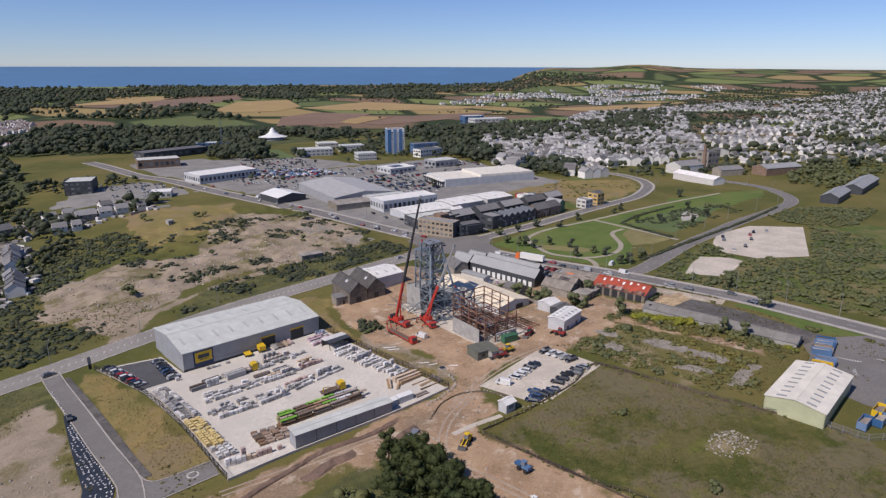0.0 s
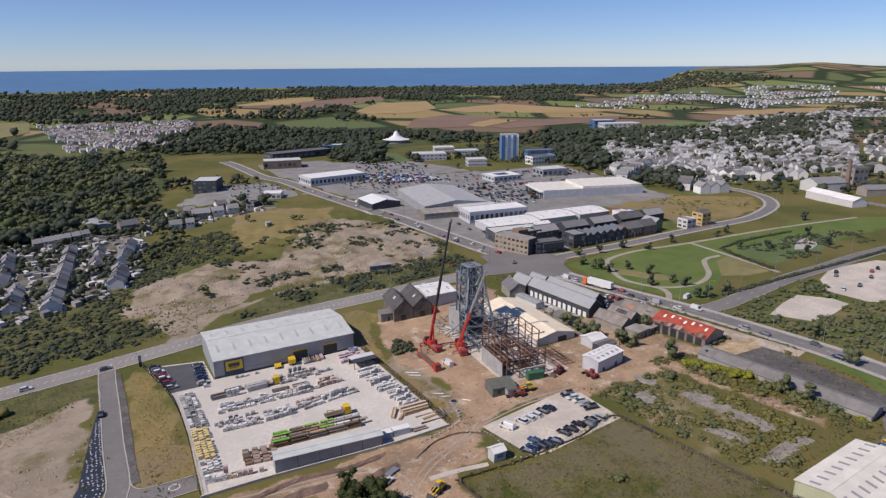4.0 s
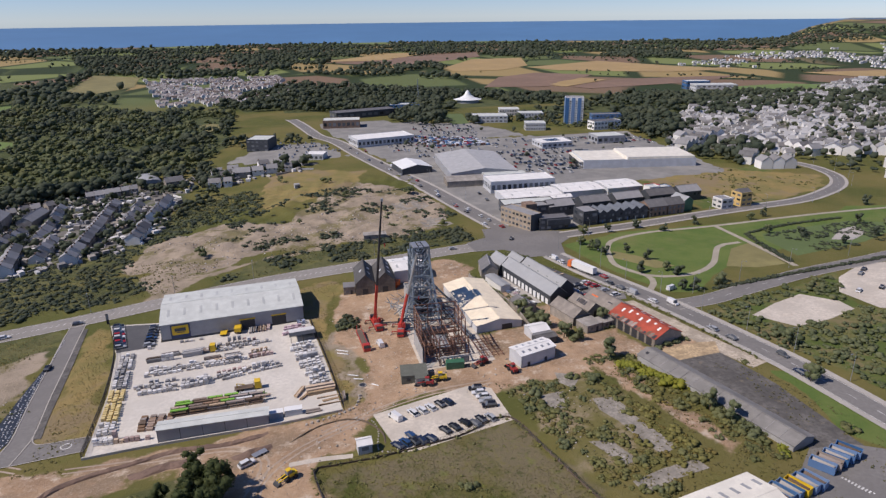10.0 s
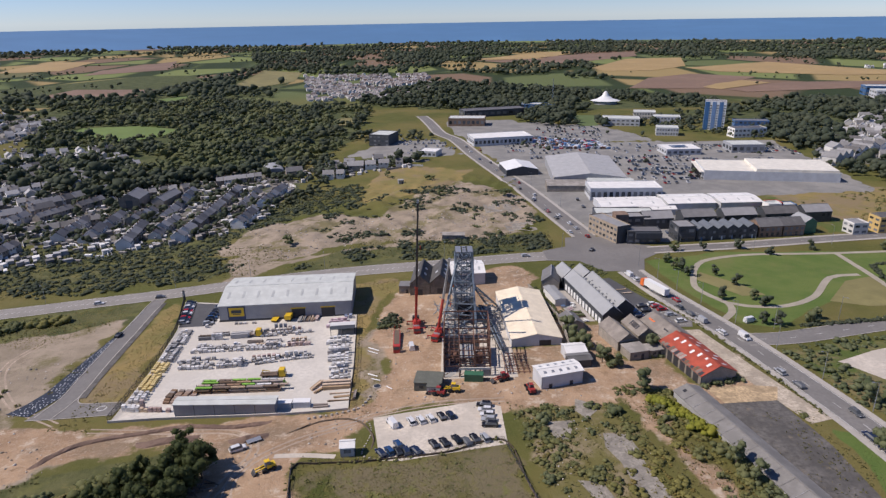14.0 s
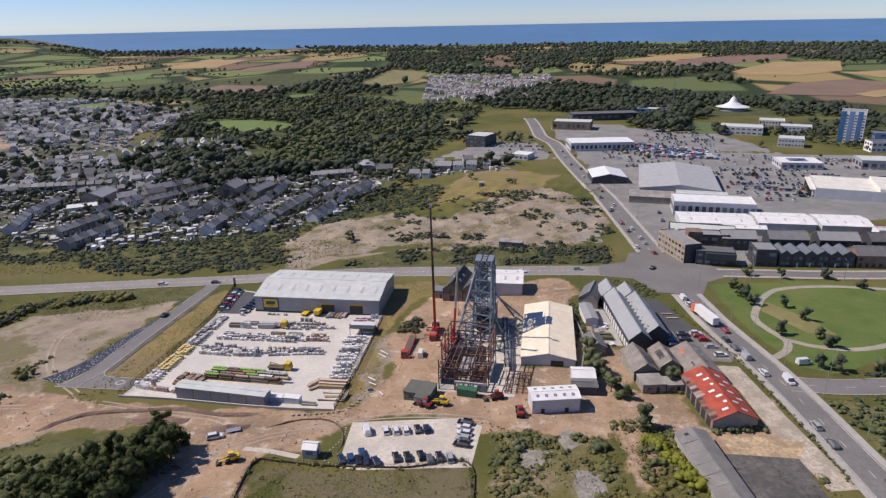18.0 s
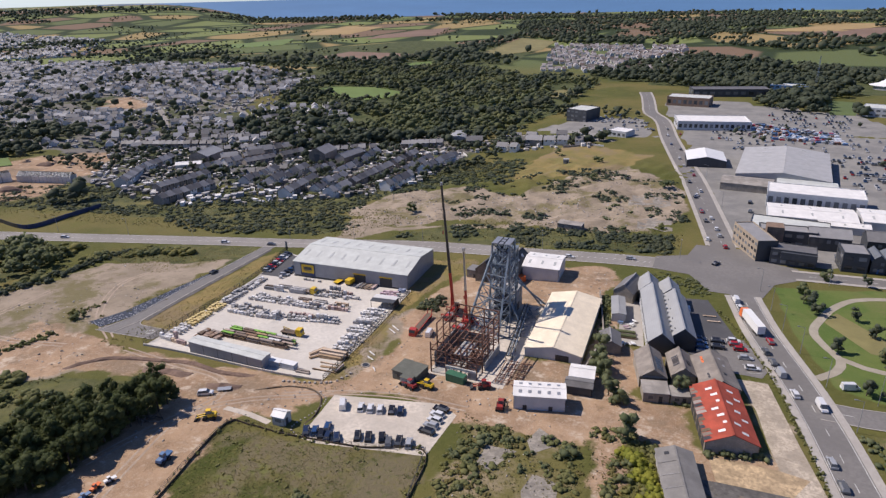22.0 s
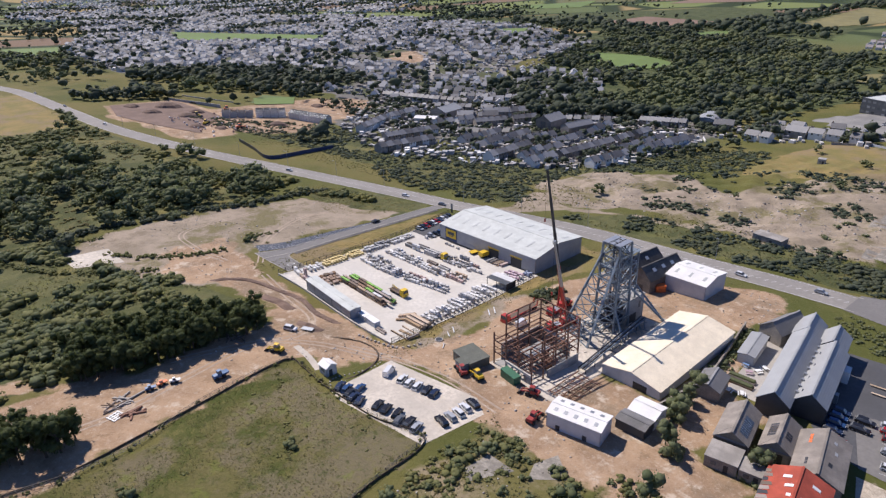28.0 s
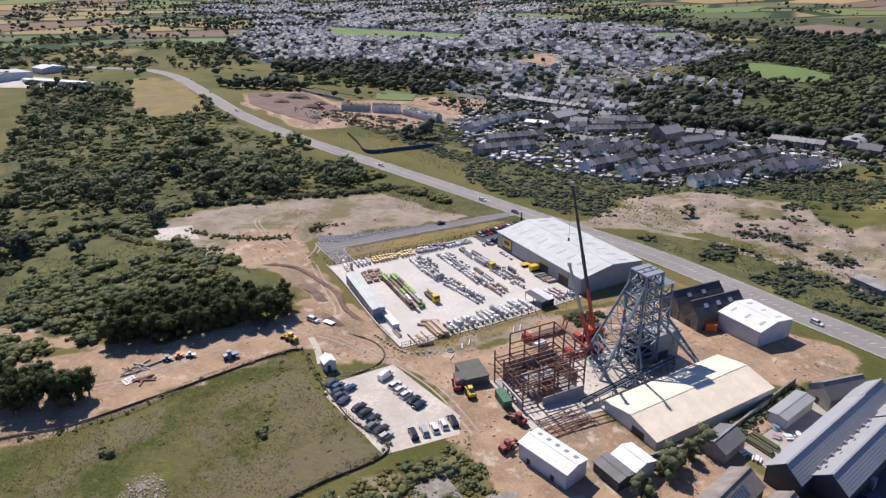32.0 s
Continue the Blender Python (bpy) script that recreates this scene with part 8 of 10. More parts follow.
for x, y, t, c in ((-415, 118, 20, "yellow"), (-380, 112, 140, "yellow"), (-352, 128, 70, "orange_paint"), (-428, 150, 10, "orange_paint")):
    digger("excavator", x, y, t, c, "digger on the bare housing site", True, "excavator", 1.5)
for group in PROTO.values():
    for pr in group:
        if pr.name not in used:
            for ob in list(pr.children):
                bpy.data.objects.remove(ob)
            bpy.data.objects.remove(pr)
tagged(new("stacked_goods", far_stacks.data("stacked_goods", [M[k] for k in STACK_MATS])), "rows of mixed building goods on pallets", "pallets", kind="stuff")
ob = thing("blue_hoarding", 0, 0, 0, "long dark blue site hoarding beside the main road", "hoarding", z=0)
line = spline([(-310, 109), (-280, 106), (-250, 103), (-251, 128), (-254, 154)], 4)
for p0, p1 in zip(line, line[1:]):
    part("hoarding_panel", Geo().beam((p0.x, p0.y, ground(p0.x, p0.y) + 1.2), (p1.x - 0.03, p1.y, ground(p1.x, p1.y) + 1.2), 0.12, 2.6), M["liner"] if p0.x < -258 else M["navy_board"], ob)
tagged(new("bowling_green", draped([(-452, 183), (-430, 205), (-458, 229), (-483, 211)], 0.06, 8).data("bowling_green", M["lawn"])), "small mown bowling green", "lawn", kind="structure")
# the bridge that carries the main road over a lane
br = thing("road_bridge", -236, 62, 0, "grey concrete road bridge with a dark arch and parapets", "bridge", z=0)
bl = spline([(-270, 64), (-250, 71), (-228, 79.5), (-206, 88)], 3)
for p0, p1 in zip(bl, bl[1:]):
    top = ground(p0.x + 2, p0.y + 9) + 1.0
    part("wing_wall", Geo().beam((p0.x, p0.y, top - 3), (p1.x, p1.y, top - 3), 0.5, 6.0), M["concrete_wall"], br)
    part("parapet", Geo().beam((p0.x - 5.4, p0.y + 15, ground(p0.x - 5, p0.y + 14) + 0.5), (p1.x - 5.4, p1.y + 15, ground(p1.x - 5, p1.y + 14) + 0.5), 0.4, 1.1), M["concrete_wall"], br)
arc = [(5.0 * math.cos(math.pi * i / 10), 3.2 * math.sin(math.pi * i / 10)) for i in range(11)]
ab, ad = Vector((-238, 75.2, ground(-236, 68) - 0.3)), Vector((22, 8.4, 0)).normalized()
an = Vector((ad.y, -ad.x, 0))
part("arch", Geo().hull([ab + ad * u + Vector((0, 0, w)) + an * 0.1 for u, w in arc], [ab + ad * u + Vector((0, 0, w)) + an * 0.45 for u, w in arc]), M["dark_steel"], br, "dark arched opening")
tagged(new("lane", ribbon(spline([(-262, -10), (-250, -2), (-232, 16), (-226, 31), (-224, 52), (-234, 72)], 4), -2.2, 2.2, 0.06, 1).data("lane", M["asphalt_pale"])), "narrow lane running under the bridge", "road", kind="structure")

# ---- houses ----
HOUSE = []


def house_proto(w, d, eave, ridge, wall, label):
    ob = thing("house", 0, 0, 0, label, "house", "houses of the village", z=-60)
    part("wall", Geo().hull([(-w / 2, -d / 2, -2.5), (w / 2, -d / 2, -2.5), (w / 2, d / 2, -2.5), (-w / 2, d / 2, -2.5)], [(-w / 2, -d / 2, eave), (w / 2, -d / 2, eave), (w / 2, d / 2, eave), (-w / 2, d / 2, eave)]).hull([(-w / 2, -d / 2, eave), (-w / 2, d / 2, eave), (-w / 2, 0, ridge - 0.1)], [(w / 2, -d / 2, eave), (w / 2, d / 2, eave), (w / 2, 0, ridge - 0.1)]), M[wall], ob)
    for s in (-1, 1):
        q = [Vector((-w / 2 - .25, s * (d / 2 + .3), eave - .2)), Vector((w / 2 + .25, s * (d / 2 + .3), eave - .2)), Vector((w / 2 + .25, 0, ridge)), Vector((-w / 2 - .25, 0, ridge))]
        part("roof_slope", Geo().hull(q, [p + Vector((0, 0, 0.15)) for p in q]), M["slate"], ob)
    part("chimney", Geo().box(-w / 2 + .2, -0.35, ridge - 0.8, -w / 2 + 1.0, 0.35, ridge + 1.0), M["brick"], ob)
    for s in (-1, 1):
        for k in range(2):
            z = 3.3 if eave > 4 else 0.8
            x0, y0 = -w / 2 + w * (0.2 + 0.45 * k), s * d / 2
            part("window", Geo().box(x0, min(y0, y0 + s * .06), z, x0 + 1.2, max(y0, y0 + s * .06), z + 1.2), M["glass"], ob)
    return ob


for w, d, e, r, wl, lb in ((6.0, 8.5, 4.8, 7.4, "render_white", "white rendered terrace house with a slate roof"), (5.4, 8.0, 4.8, 7.2, "stone", "stone terrace house with a slate roof"), (9.0, 8.0, 4.8, 7.6, "render_white", "white detached house with a slate roof"), (10.0, 8.0, 2.8, 5.6, "render_white", "pale bungalow with a slate roof"), (14.0, 9.0, 5.2, 8.4, "stone", "large stone building with a slate roof")):
    HOUSE.append(house_proto(w, d, e, r, wl, lb))
placed = set()


def put_house(k, x, y, turn):
    m = pose(x, y, ground(x, y), 0, 0, turn)
    if k in placed:
        copy_thing(HOUSE[k], m)
    else:
        HOUSE[k].matrix_basis = m
        placed.add(k)


hr = random.Random(21)


def street(x0, y0, x1, y1, step, kinds, keep=0.92, flip=0):
    n = int(math.hypot(x1 - x0, y1 - y0) / step)
    t = math.degrees(math.atan2(y1 - y0, x1 - x0))
    for i in range(n):
        if hr.random() < keep:
            f0 = (i + 0.5) / n
            k = hr.choice(kinds)
            j = 0.12 if step < 7 else 0.8
            put_house(k, x0 + (x1 - x0) * f0 + hr.uniform(-j, j), y0 + (y1 - y0) * f0 + hr.uniform(-j, j), t + (hr.uniform(-0.4, 0.4) if step < 7 else hr.uniform(-8, 8)) + flip)


# terraces below the spoil ground, and the village round the chapel
for x0, y0, x1, y1, step, kinds in (
        (-129, 222, -131, 357, 5.8, [1, 1, 0]), (-101, 244, -97.5, 295, 9, [2, 0, 2]), (-97, 300, -93.6, 355, 9, [0, 2, 3]), (-158, 388, -122, 398, 6, [1, 0]),
        (-158, 214, -167, 262, 6, [0, 1]), (-163, 286, -167, 360, 11, [3, 3, 2]), (-225, 172, -226, 222, 5.6, [1, 1, 0]), (-252, 197, -253, 247, 5.6, [1, 1, 0]),
        (-289, 200, -314, 242, 6.2, [0, 0, 1]), (-315, 245, -326, 286, 6.2, [0, 0, 1]), (-254, 291, -233, 344, 5.6, [1]), (-406, 307, -351, 335, 5.6, [1, 1, 0]), (-350, 336, -318, 351, 6, [1, 0]),
        (-190, 233, -194, 292, 8, [2, 0, 3]), (-208, 236, -213, 288, 8, [0, 2, 3]), (-242, 262, -204, 284, 8, [0, 3, 1]), (-272, 262, -264, 300, 8, [2, 0]), (-282, 300, -262, 322, 7, [4, 1]),
        (-332, 312, -284, 346, 7, [1, 0]), (-276, 326, -244, 372, 8, [2, 4]), (-217, 350, -176, 374, 7, [1, 2, 0]), (-352, 362, -300, 396, 7, [1, 0]), (-62, 407, 2, 405, 12, [2, 0, 4, 2]),
        (-68, 384, -48, 381, 9, [0, 2]), (-103, 402, -88, 408, 9, [4, 0]), (-70, 424, -18, 430, 13, [2, 3]), (-180, 272, -176, 300, 7, [1, 0]), (-148, 236, -152, 280, 11, [3, 0]), (-114, 292, -113, 350, 12, [3])):
    street(x0, y0, x1, y1, step, kinds)
chapel = shed("chapel", -206, 314, 15, 20, 10, 14, 2, "slate", "stone", "large stone chapel with a slate roof", "chapel", axis="y")
for k in range(4):
    part("window", Geo().box(-0.07, 2.5 + k * 4.4, 2, 0.02, 4 + k * 4.4, 7.5), M["glass"], chapel)
part("window", Geo().box(5, -0.07, 3, 10, 0.02, 9), M["glass"], chapel)
shed("chapel_school", -184, 318, 10, 26, 7, 10, -8, "slate", "stone", "stone schoolroom beside the chapel", "hall", axis="y")
shed("village_store", -298, 261, 20, 9, 4, 5.5, 33, "roof_bluewhite", "render_white", "long white-roofed village store", "store")
shed("village_hall", -309, 288, 18, 24, 6, 9.5, 8, "roof_grey", "stone", "broad grey-roofed village hall", "hall", axis="y")
arch = thing("barrel_roof_hall", -114, 411, 16, "hall with a blue-grey barrel roof", "hall")
rings = []
for yy in (0, 26):
    rings.append([(8.6 * math.cos(math.pi * i / 12), yy, 3.4 + 3.4 * math.sin(math.pi * i / 12)) for i in range(13)])
part("barrel_roof", Geo().hull(rings[0], rings[1]), M["roof_grey"], arch)
part("wall", Geo().box(-8.6, 0.1, -2, 8.6, 25.9, 3.4), M["stone"], arch)

# depot on the western edge of the heath
shed("depot_shed", -735, -190, 46, 52, 7, 9.5, 25, "roof_grey", "wall_pale", "large grey-roofed depot shed beyond the heath", "warehouse", axis="x", lights=6)
shed("depot_shed", -770, -128, 30, 26, 6, 8, 25, "roof_white", "wall_pale", "smaller pale depot shed beyond the heath", "warehouse", axis="x")
for k in range(4):
    shed("depot_canopy", -688 + k * 12, -132 + k * 11, 44, 7, 3.4, 4.2, 42, "white_paint", "wall_pale", "long low white depot canopy", "canopy", axis="x", group="depot canopies")
tagged(new("depot_yard", draped([(-745, -190), (-660, -150), (-600, -70), (-640, -62), (-720, -120), (-770, -150)], 0.3, 14).data("depot_yard", M["gravel"])), "pale gravel depot yard", "yard", kind="structure")

# distant houses, far too many to count
TOWN_GAPS = ([(-1259, 389), (-946, 559), (-873, 504), (-1056, 338)], [(-1103, 73), (-1093, 150), (-954, 126), (-970, 75)], [(-763, 831), (-732, 875), (-671, 794), (-727, 781)],
             [(-690, 438), (-660, 527), (-576, 496), (-605, 415)], [(-720, 150), (-640, 130), (-520, 250), (-470, 320), (-520, 350), (-640, 270)], [(-640, 496), (-630, 527), (-544, 478), (-552, 451), (-584, 444)])
TOWN_STREETS = [spline(l, 8) for l in ([(-720, 540), (-657, 534), (-626, 528), (-548, 486), (-492, 442), (-435, 389), (-394, 352), (-352, 318)], [(-700, 640), (-598, 586), (-508, 530), (-438, 506), (-397, 473), (-372, 458)],
                                         [(-438, 508), (-470, 590), (-506, 673), (-561, 829)], [(-119, 236), (-124, 300), (-129, 375), (-150, 380), (-186, 366)], [(-168, 372), (-160, 293), (-172, 230)], [(-170, 372), (-240, 318), (-330, 300), (-352, 318)])]
for ln in TOWN_STREETS:
    tagged(new("town_street", ribbon(ln, -3.4, 3.4, 0.25, 1).data("town_street", M["asphalt_pale"])), "pale worn street between the houses", "road", kind="structure")


def house_cloud(name, poly, spacing, turn, seed, label, keep=0.7, thin=0.0, roof="slate_far"):
    r = random.Random(seed)
    xs, ys = [q[0] for q in poly], [q[1] for q in poly]
    cx, cy, R = sum(xs) / len(xs), sum(ys) / len(ys), max(max(xs) - min(xs), max(ys) - min(ys))
    c, s = math.cos(radians(turn)), math.sin(radians(turn))
    pts = []
    n = int(R / spacing) + 1
    for i in range(-n, n):
        for j in range(-int(R / 7.6), int(R / 7.6)):
            if r.random() < keep and (j // 9 + i) % 7 != 0:
                u, v = i * spacing + (0 if j % 2 else 11) + r.uniform(-2, 2), j * 7.6 + r.uniform(-1.5, 1.5)
                pts.append((cx + c * u - s * v, cy + s * u + c * v))
    P = np.array(pts)
    P = P[(inside(poly, P[:, 0], P[:, 1]) > 0) & (vnoise(P[:, 0], P[:, 1], 70, seed) > 0.12)]
    if thin:
        P = P[vnoise(P[:, 0], P[:, 1], 110, 77) > thin]
    for gap in TOWN_GAPS:
        P = P[inside(gap, P[:, 0], P[:, 1]) < -9]
    for ln in TOWN_STREETS:
        for q in ln:
            P = P[np.hypot(P[:, 0] - q.x, P[:, 1] - q.y) > 8]
    V, F, MI = [], [], []
    for x, y in P:
        w, d, e, h = r.uniform(5.5, 9), r.uniform(6, 8), r.uniform(2.6, 4.8), r.uniform(2.0, 2.9)
        t = radians(turn + r.choice((0, 0, 90)) + r.uniform(-6, 6))
        ct, st, z = math.cos(t), math.sin(t), ground(x, y)
        L = lambda a, b, zz: (x + ct * a - st * b, y + st * a + ct * b, z + zz)
        k = len(V)
        V += [L(-w / 2, -d / 2, -3), L(w / 2, -d / 2, -3), L(w / 2, d / 2, -3), L(-w / 2, d / 2, -3), L(-w / 2, -d / 2, e), L(w / 2, -d / 2, e), L(w / 2, d / 2, e), L(-w / 2, d / 2, e), L(-w / 2, 0, e + h), L(w / 2, 0, e + h)]
        F += [(k, k + 1, k + 5, k + 4), (k + 1, k + 2, k + 6, k + 9, k + 5), (k + 2, k + 3, k + 7, k + 6), (k + 3, k, k + 4, k + 8, k + 7)]
        MI += [0, 0, 0, 0]
        k = len(V)
        o = 0.3
        V += [L(-w / 2 - o, -d / 2 - o, e - .2), L(w / 2 + o, -d / 2 - o, e - .2), L(w / 2 + o, 0, e + h + .1), L(-w / 2 - o, 0, e + h + .1), L(w / 2 + o, d / 2 + o, e - .2), L(-w / 2 - o, d / 2 + o, e - .2)]
        F += [(k, k + 1, k + 2, k + 3), (k + 3, k + 2, k + 4, k + 5)]
        MI += [1, 1]
        for sy in (-1,):
            for a in (-0.25, 0.25):
                k = len(V)
                V += [L(a * w - .6, sy * (d / 2 + .05), 1), L(a * w + .6, sy * (d / 2 + .05), 1), L(a * w + .6, sy * (d / 2 + .05), 2.3), L(a * w - .6, sy * (d / 2 + .05), 2.3)]
                F.append((k, k + 1, k + 2, k + 3))
                MI.append(2)
    g = Geo()
    g.v, g.f, g.m = V, F, MI
    tagged(new(name, g.data(name, [M["render_far"], M[roof], M["glass"]])), label, "houses", kind="stuff")
    return len(P)


house_cloud("village_houses", [(-460, 312), (-400, 296), (-330, 345), (-255, 400), (-250, 470), (-330, 560), (-440, 500)], 24, 40, 1, "crowded slate-roofed village houses", 0.92)
house_cloud("town_houses_west", [(-420, 290), (-560, 230), (-700, 140), (-1000, 120), (-1300, 250), (-1700, 300), (-2050, 210), (-1900, 650), (-1450, 800), (-1050, 900), (-750, 900), (-480, 760), (-450, 560), (-545, 480), (-470, 400)], 19, 35, 2, "western town of grey and white houses", 0.9, 0.3)
house_cloud("town_houses_far_west", [(-2000, 200), (-3300, 500), (-3000, 1600), (-1800, 1500), (-1300, 1000), (-1500, 800)], 32, 20, 3, "far western town of small pale houses", 0.75, 0.36)
house_cloud("estate_houses", [(-175, 925), (-271, 1420), (20, 1400), (35, 950), (-40, 900)], 22, 15, 4, "northern estate of red and grey roofed houses", 0.85, 0.0, "tile_far")
house_cloud("town_houses_east", [(345, 372), (410, 300), (480, 300), (620, 300), (930, 520), (1350, 800), (1500, 600), (1800, 900), (1100, 900), (760, 690), (620, 700), (480, 560), (400, 480)], 22, -25, 5, "eastern town of white and grey houses", 0.92, 0.15)
house_cloud("town_houses_far_east", [(560, 230), (700, 120), (1500, 160), (2600, 260), (2800, 860), (1800, 900), (1500, 600), (930, 500), (620, 290)], 32, -15, 7, "far eastern town of pale houses on the slope", 0.8, 0.22)
house_cloud("town_houses_north_east", [(1000, 1350), (1520, 1720), (2300, 1800), (2600, 1300), (1650, 1060), (1300, 1080)], 34, -10, 6, "north-eastern estate of pale houses", 0.5, 0.45)
for x0, y0, x1, y1, n in ((345, 352, 372, 372, 3), (374, 374, 404, 393, 3), (370, 398, 424, 402, 5), (412, 372, 443, 347, 3), (354, 268, 382, 262, 3), (358, 284, 378, 300, 2), (430, 330, 429, 296, 3), (446, 302, 464, 280, 2), (477, 289, 498, 273, 3), (543, 303, 605, 265, 4)):
    dx, dy = (x1 - x0) / n, (y1 - y0) / n
    w, t = math.hypot(dx, dy), math.degrees(math.atan2(dy, dx))
    for k in range(n):
        shed("white_villa", x0 + dx * k, y0 + dy * k, w - 0.3, 11, 6.5 + (k % 2) * 0.4, 10, t, "slate", "render_white", "white gabled terrace house with a slate roof", "house", axis="y", group="white villas")

def clutter(name, poly, n, seed, label):
    """Garden sheds, walls, extensions and parked cars between the houses."""
    r = random.Random(seed)
    xs, ys = [q[0] for q in poly], [q[1] for q in poly]
    P = np.array([(r.uniform(min(xs), max(xs)), r.uniform(min(ys), max(ys))) for _ in range(n)])
    P = P[inside(poly, P[:, 0], P[:, 1]) > 0]
    for gap in TOWN_GAPS:
        P = P[inside(gap, P[:, 0], P[:, 1]) < -2]
    g = Geo()
    for x, y in P:
        k = r.random()
        sx, sy, h = (1.8, 4.2, 1.4) if k < 0.45 else (r.uniform(2, 4), r.uniform(2, 5), r.uniform(2, 3)) if k < 0.85 else (0.3, r.uniform(6, 16), 1.5)
        g.turned(x, y, ground(x, y) - 0.4, sx, sy, h + 0.4, r.choice((30, 120, 35, 80)) + r.uniform(-6, 6), r.choice((0, 1, 1, 2, 3, 3, 4)))
    mats = [M["render_far"], M["slate_far"], M["block_grey"], M["roof_asbestos"], M["block_dark"]]
    tagged(new(name, g.data(name, mats)), label, "sheds", kind="stuff")


clutter("village_clutter", [(-137, 215), (-90, 240), (-84, 372), (-120, 400), (-300, 400), (-420, 320), (-330, 200), (-215, 170)], 1700, 51, "garden sheds, walls and cars among the village houses")
clutter("estate_clutter", [(-90, 375), (10, 395), (10, 440), (-90, 440)], 150, 52, "sheds and cars round the large houses")
clutter("town_clutter", [(-420, 290), (-560, 230), (-700, 140), (-1000, 120), (-1100, 500), (-1000, 800), (-480, 760), (-400, 560), (-330, 420)], 5200, 53, "sheds and cars among the western town")
clutter("eastern_clutter", [(345, 372), (410, 300), (620, 300), (930, 520), (900, 700), (620, 690), (480, 560)], 1200, 54, "sheds and cars among the eastern houses")

# ---- street lamps ----
def lamp_proto():
    ob = thing("street_lamp", 0, 0, 0, "tall grey steel street lamp beside the road", "street lamp", "street lamps", z=-70)
    part("pole", Geo().tube((0, 0, 0), (0, 0, 9.5), 0.11, 6, 0.06), M["galv"], ob)
    part("arm", Geo().beam((0, 0, 9.4), (0, 1.8, 9.8), 0.07), M["galv"], ob)
    part("lantern", Geo().box(-0.15, 1.6, 9.72, 0.15, 2.4, 9.9), M["galv"], ob)
    return ob


LAMP = lamp_proto()
first = True
for line, side in ((spline(MAIN, 34), 1), (spline(SOUTHEAST, 34), 1), (spline(NORTH[:5], 36), -1), (spline(EAST, 36), -1), (spline(SIDE, 40), 1)):
    for a, b in zip(line[1:-1], line[2:]):
        d = (b - a).normalized()
        q = a + Vector((-d.y, d.x, 0)) * side * 8
        if q.x < -420:
            continue
        m = pose(q.x, q.y, ground(q.x, q.y), 0, 0, math.degrees(math.atan2(d.y, d.x)) + (180 if side > 0 else 0))
        if first:
            LAMP.matrix_basis = m
            first = False
        else:
            copy_thing(LAMP, m)
ob = thing("roadside_totem", -88.5, 121.5, 10, "dark upright roadside sign by the access road", "sign")
part("post", Geo().box(-0.5, -0.15, -0.2, 0.5, 0.15, 4.6), M["dark_steel"], ob)
part("face", Geo().box(-0.45, -0.19, 2.0, 0.45, -0.155, 4.4), M["wall_grey"], ob)
mast = thing("lattice_mast", 205, 820, 0, "thin lattice radio mast among the trees", "mast")
for sx, sy in ((-1, -1), (1, -1), (0, 1)):
    part("mast_leg", Geo().beam((sx * 1.5, sy * 1.5, 0), (sx * 0.3, sy * 0.3, 38), 0.25), M["galv"], mast)
for k in range(9):
    part("mast_ring", Geo().beam((-1.4 + k * .12, -1.4 + k * .12, k * 4 + 2), (1.4 - k * .12, -1.4 + k * .12, k * 4 + 4), 0.15).beam((1.4 - k * .12, -1.4 + k * .12, k * 4 + 2), (0, 1.4 - k * .12, k * 4 + 4), 0.15), M["galv"], mast)

# ---- car parks of the retail park ----
def car_cloud(name, poly, seed, label, share=0.3):
    r = random.Random(seed)
    g = Geo()
    mats = [PAINTS[k] for k in ("black", "silver", "white", "red", "grey", "blue")] + [M["glass"]]
    xs, ys = [q[0] for q in poly], [q[1] for q in poly]
    pts = [(x, y) for y in [b + o for b in np.arange(min(ys), max(ys), 17.0) for o in (0, 5.2)] for x in np.arange(min(xs), max(xs), 2.8) if r.random() < share]
    P = np.array(pts)
    for x, y in P[inside(poly, P[:, 0], P[:, 1]) > 1.5]:
        x += r.uniform(-.2, .2)
        z, k = ground(x, y) + 0.1, r.choice((0, 0, 1, 1, 1, 2, 2, 2, 2, 4, 4, 4, 3, 5))
        g.turned(x, y, z + .25, 1.75, 4.2, 0.6, -6, k).turned(x, y, z + .85, 1.5, 2.3, 0.55, -6, 6, 0.8)
    tagged(new(name, g.data(name, mats)), label, "cars", kind="stuff")


car_cloud("parked_cars_retail", [(180, 335), (228, 300), (232, 345), (320, 345), (345, 380), (310, 388), (270, 385), (235, 415), (200, 420)], 1, "rows of cars in the retail car park", 0.5)
car_cloud("parked_cars_retail", [(280, 420), (350, 400), (350, 460), (230, 470), (200, 440), (235, 452)], 2, "rows of cars in the far retail car park", 0.45)
car_cloud("parked_cars_depot", [(122, 262), (128, 240), (126, 232), (108, 268), (106, 300), (118, 300)], 3, "parked cars in the roadside depot")
car_cloud("parked_cars_shops", [(90, 470), (200, 480), (215, 590), (140, 600), (138, 500), (100, 505)], 4, "parked cars behind the roadside shops")
car_cloud("parked_cars_north", [(-15, 440), (50, 470), (40, 520), (-12, 570), (-15, 510)], 5, "parked cars on the forecourts")

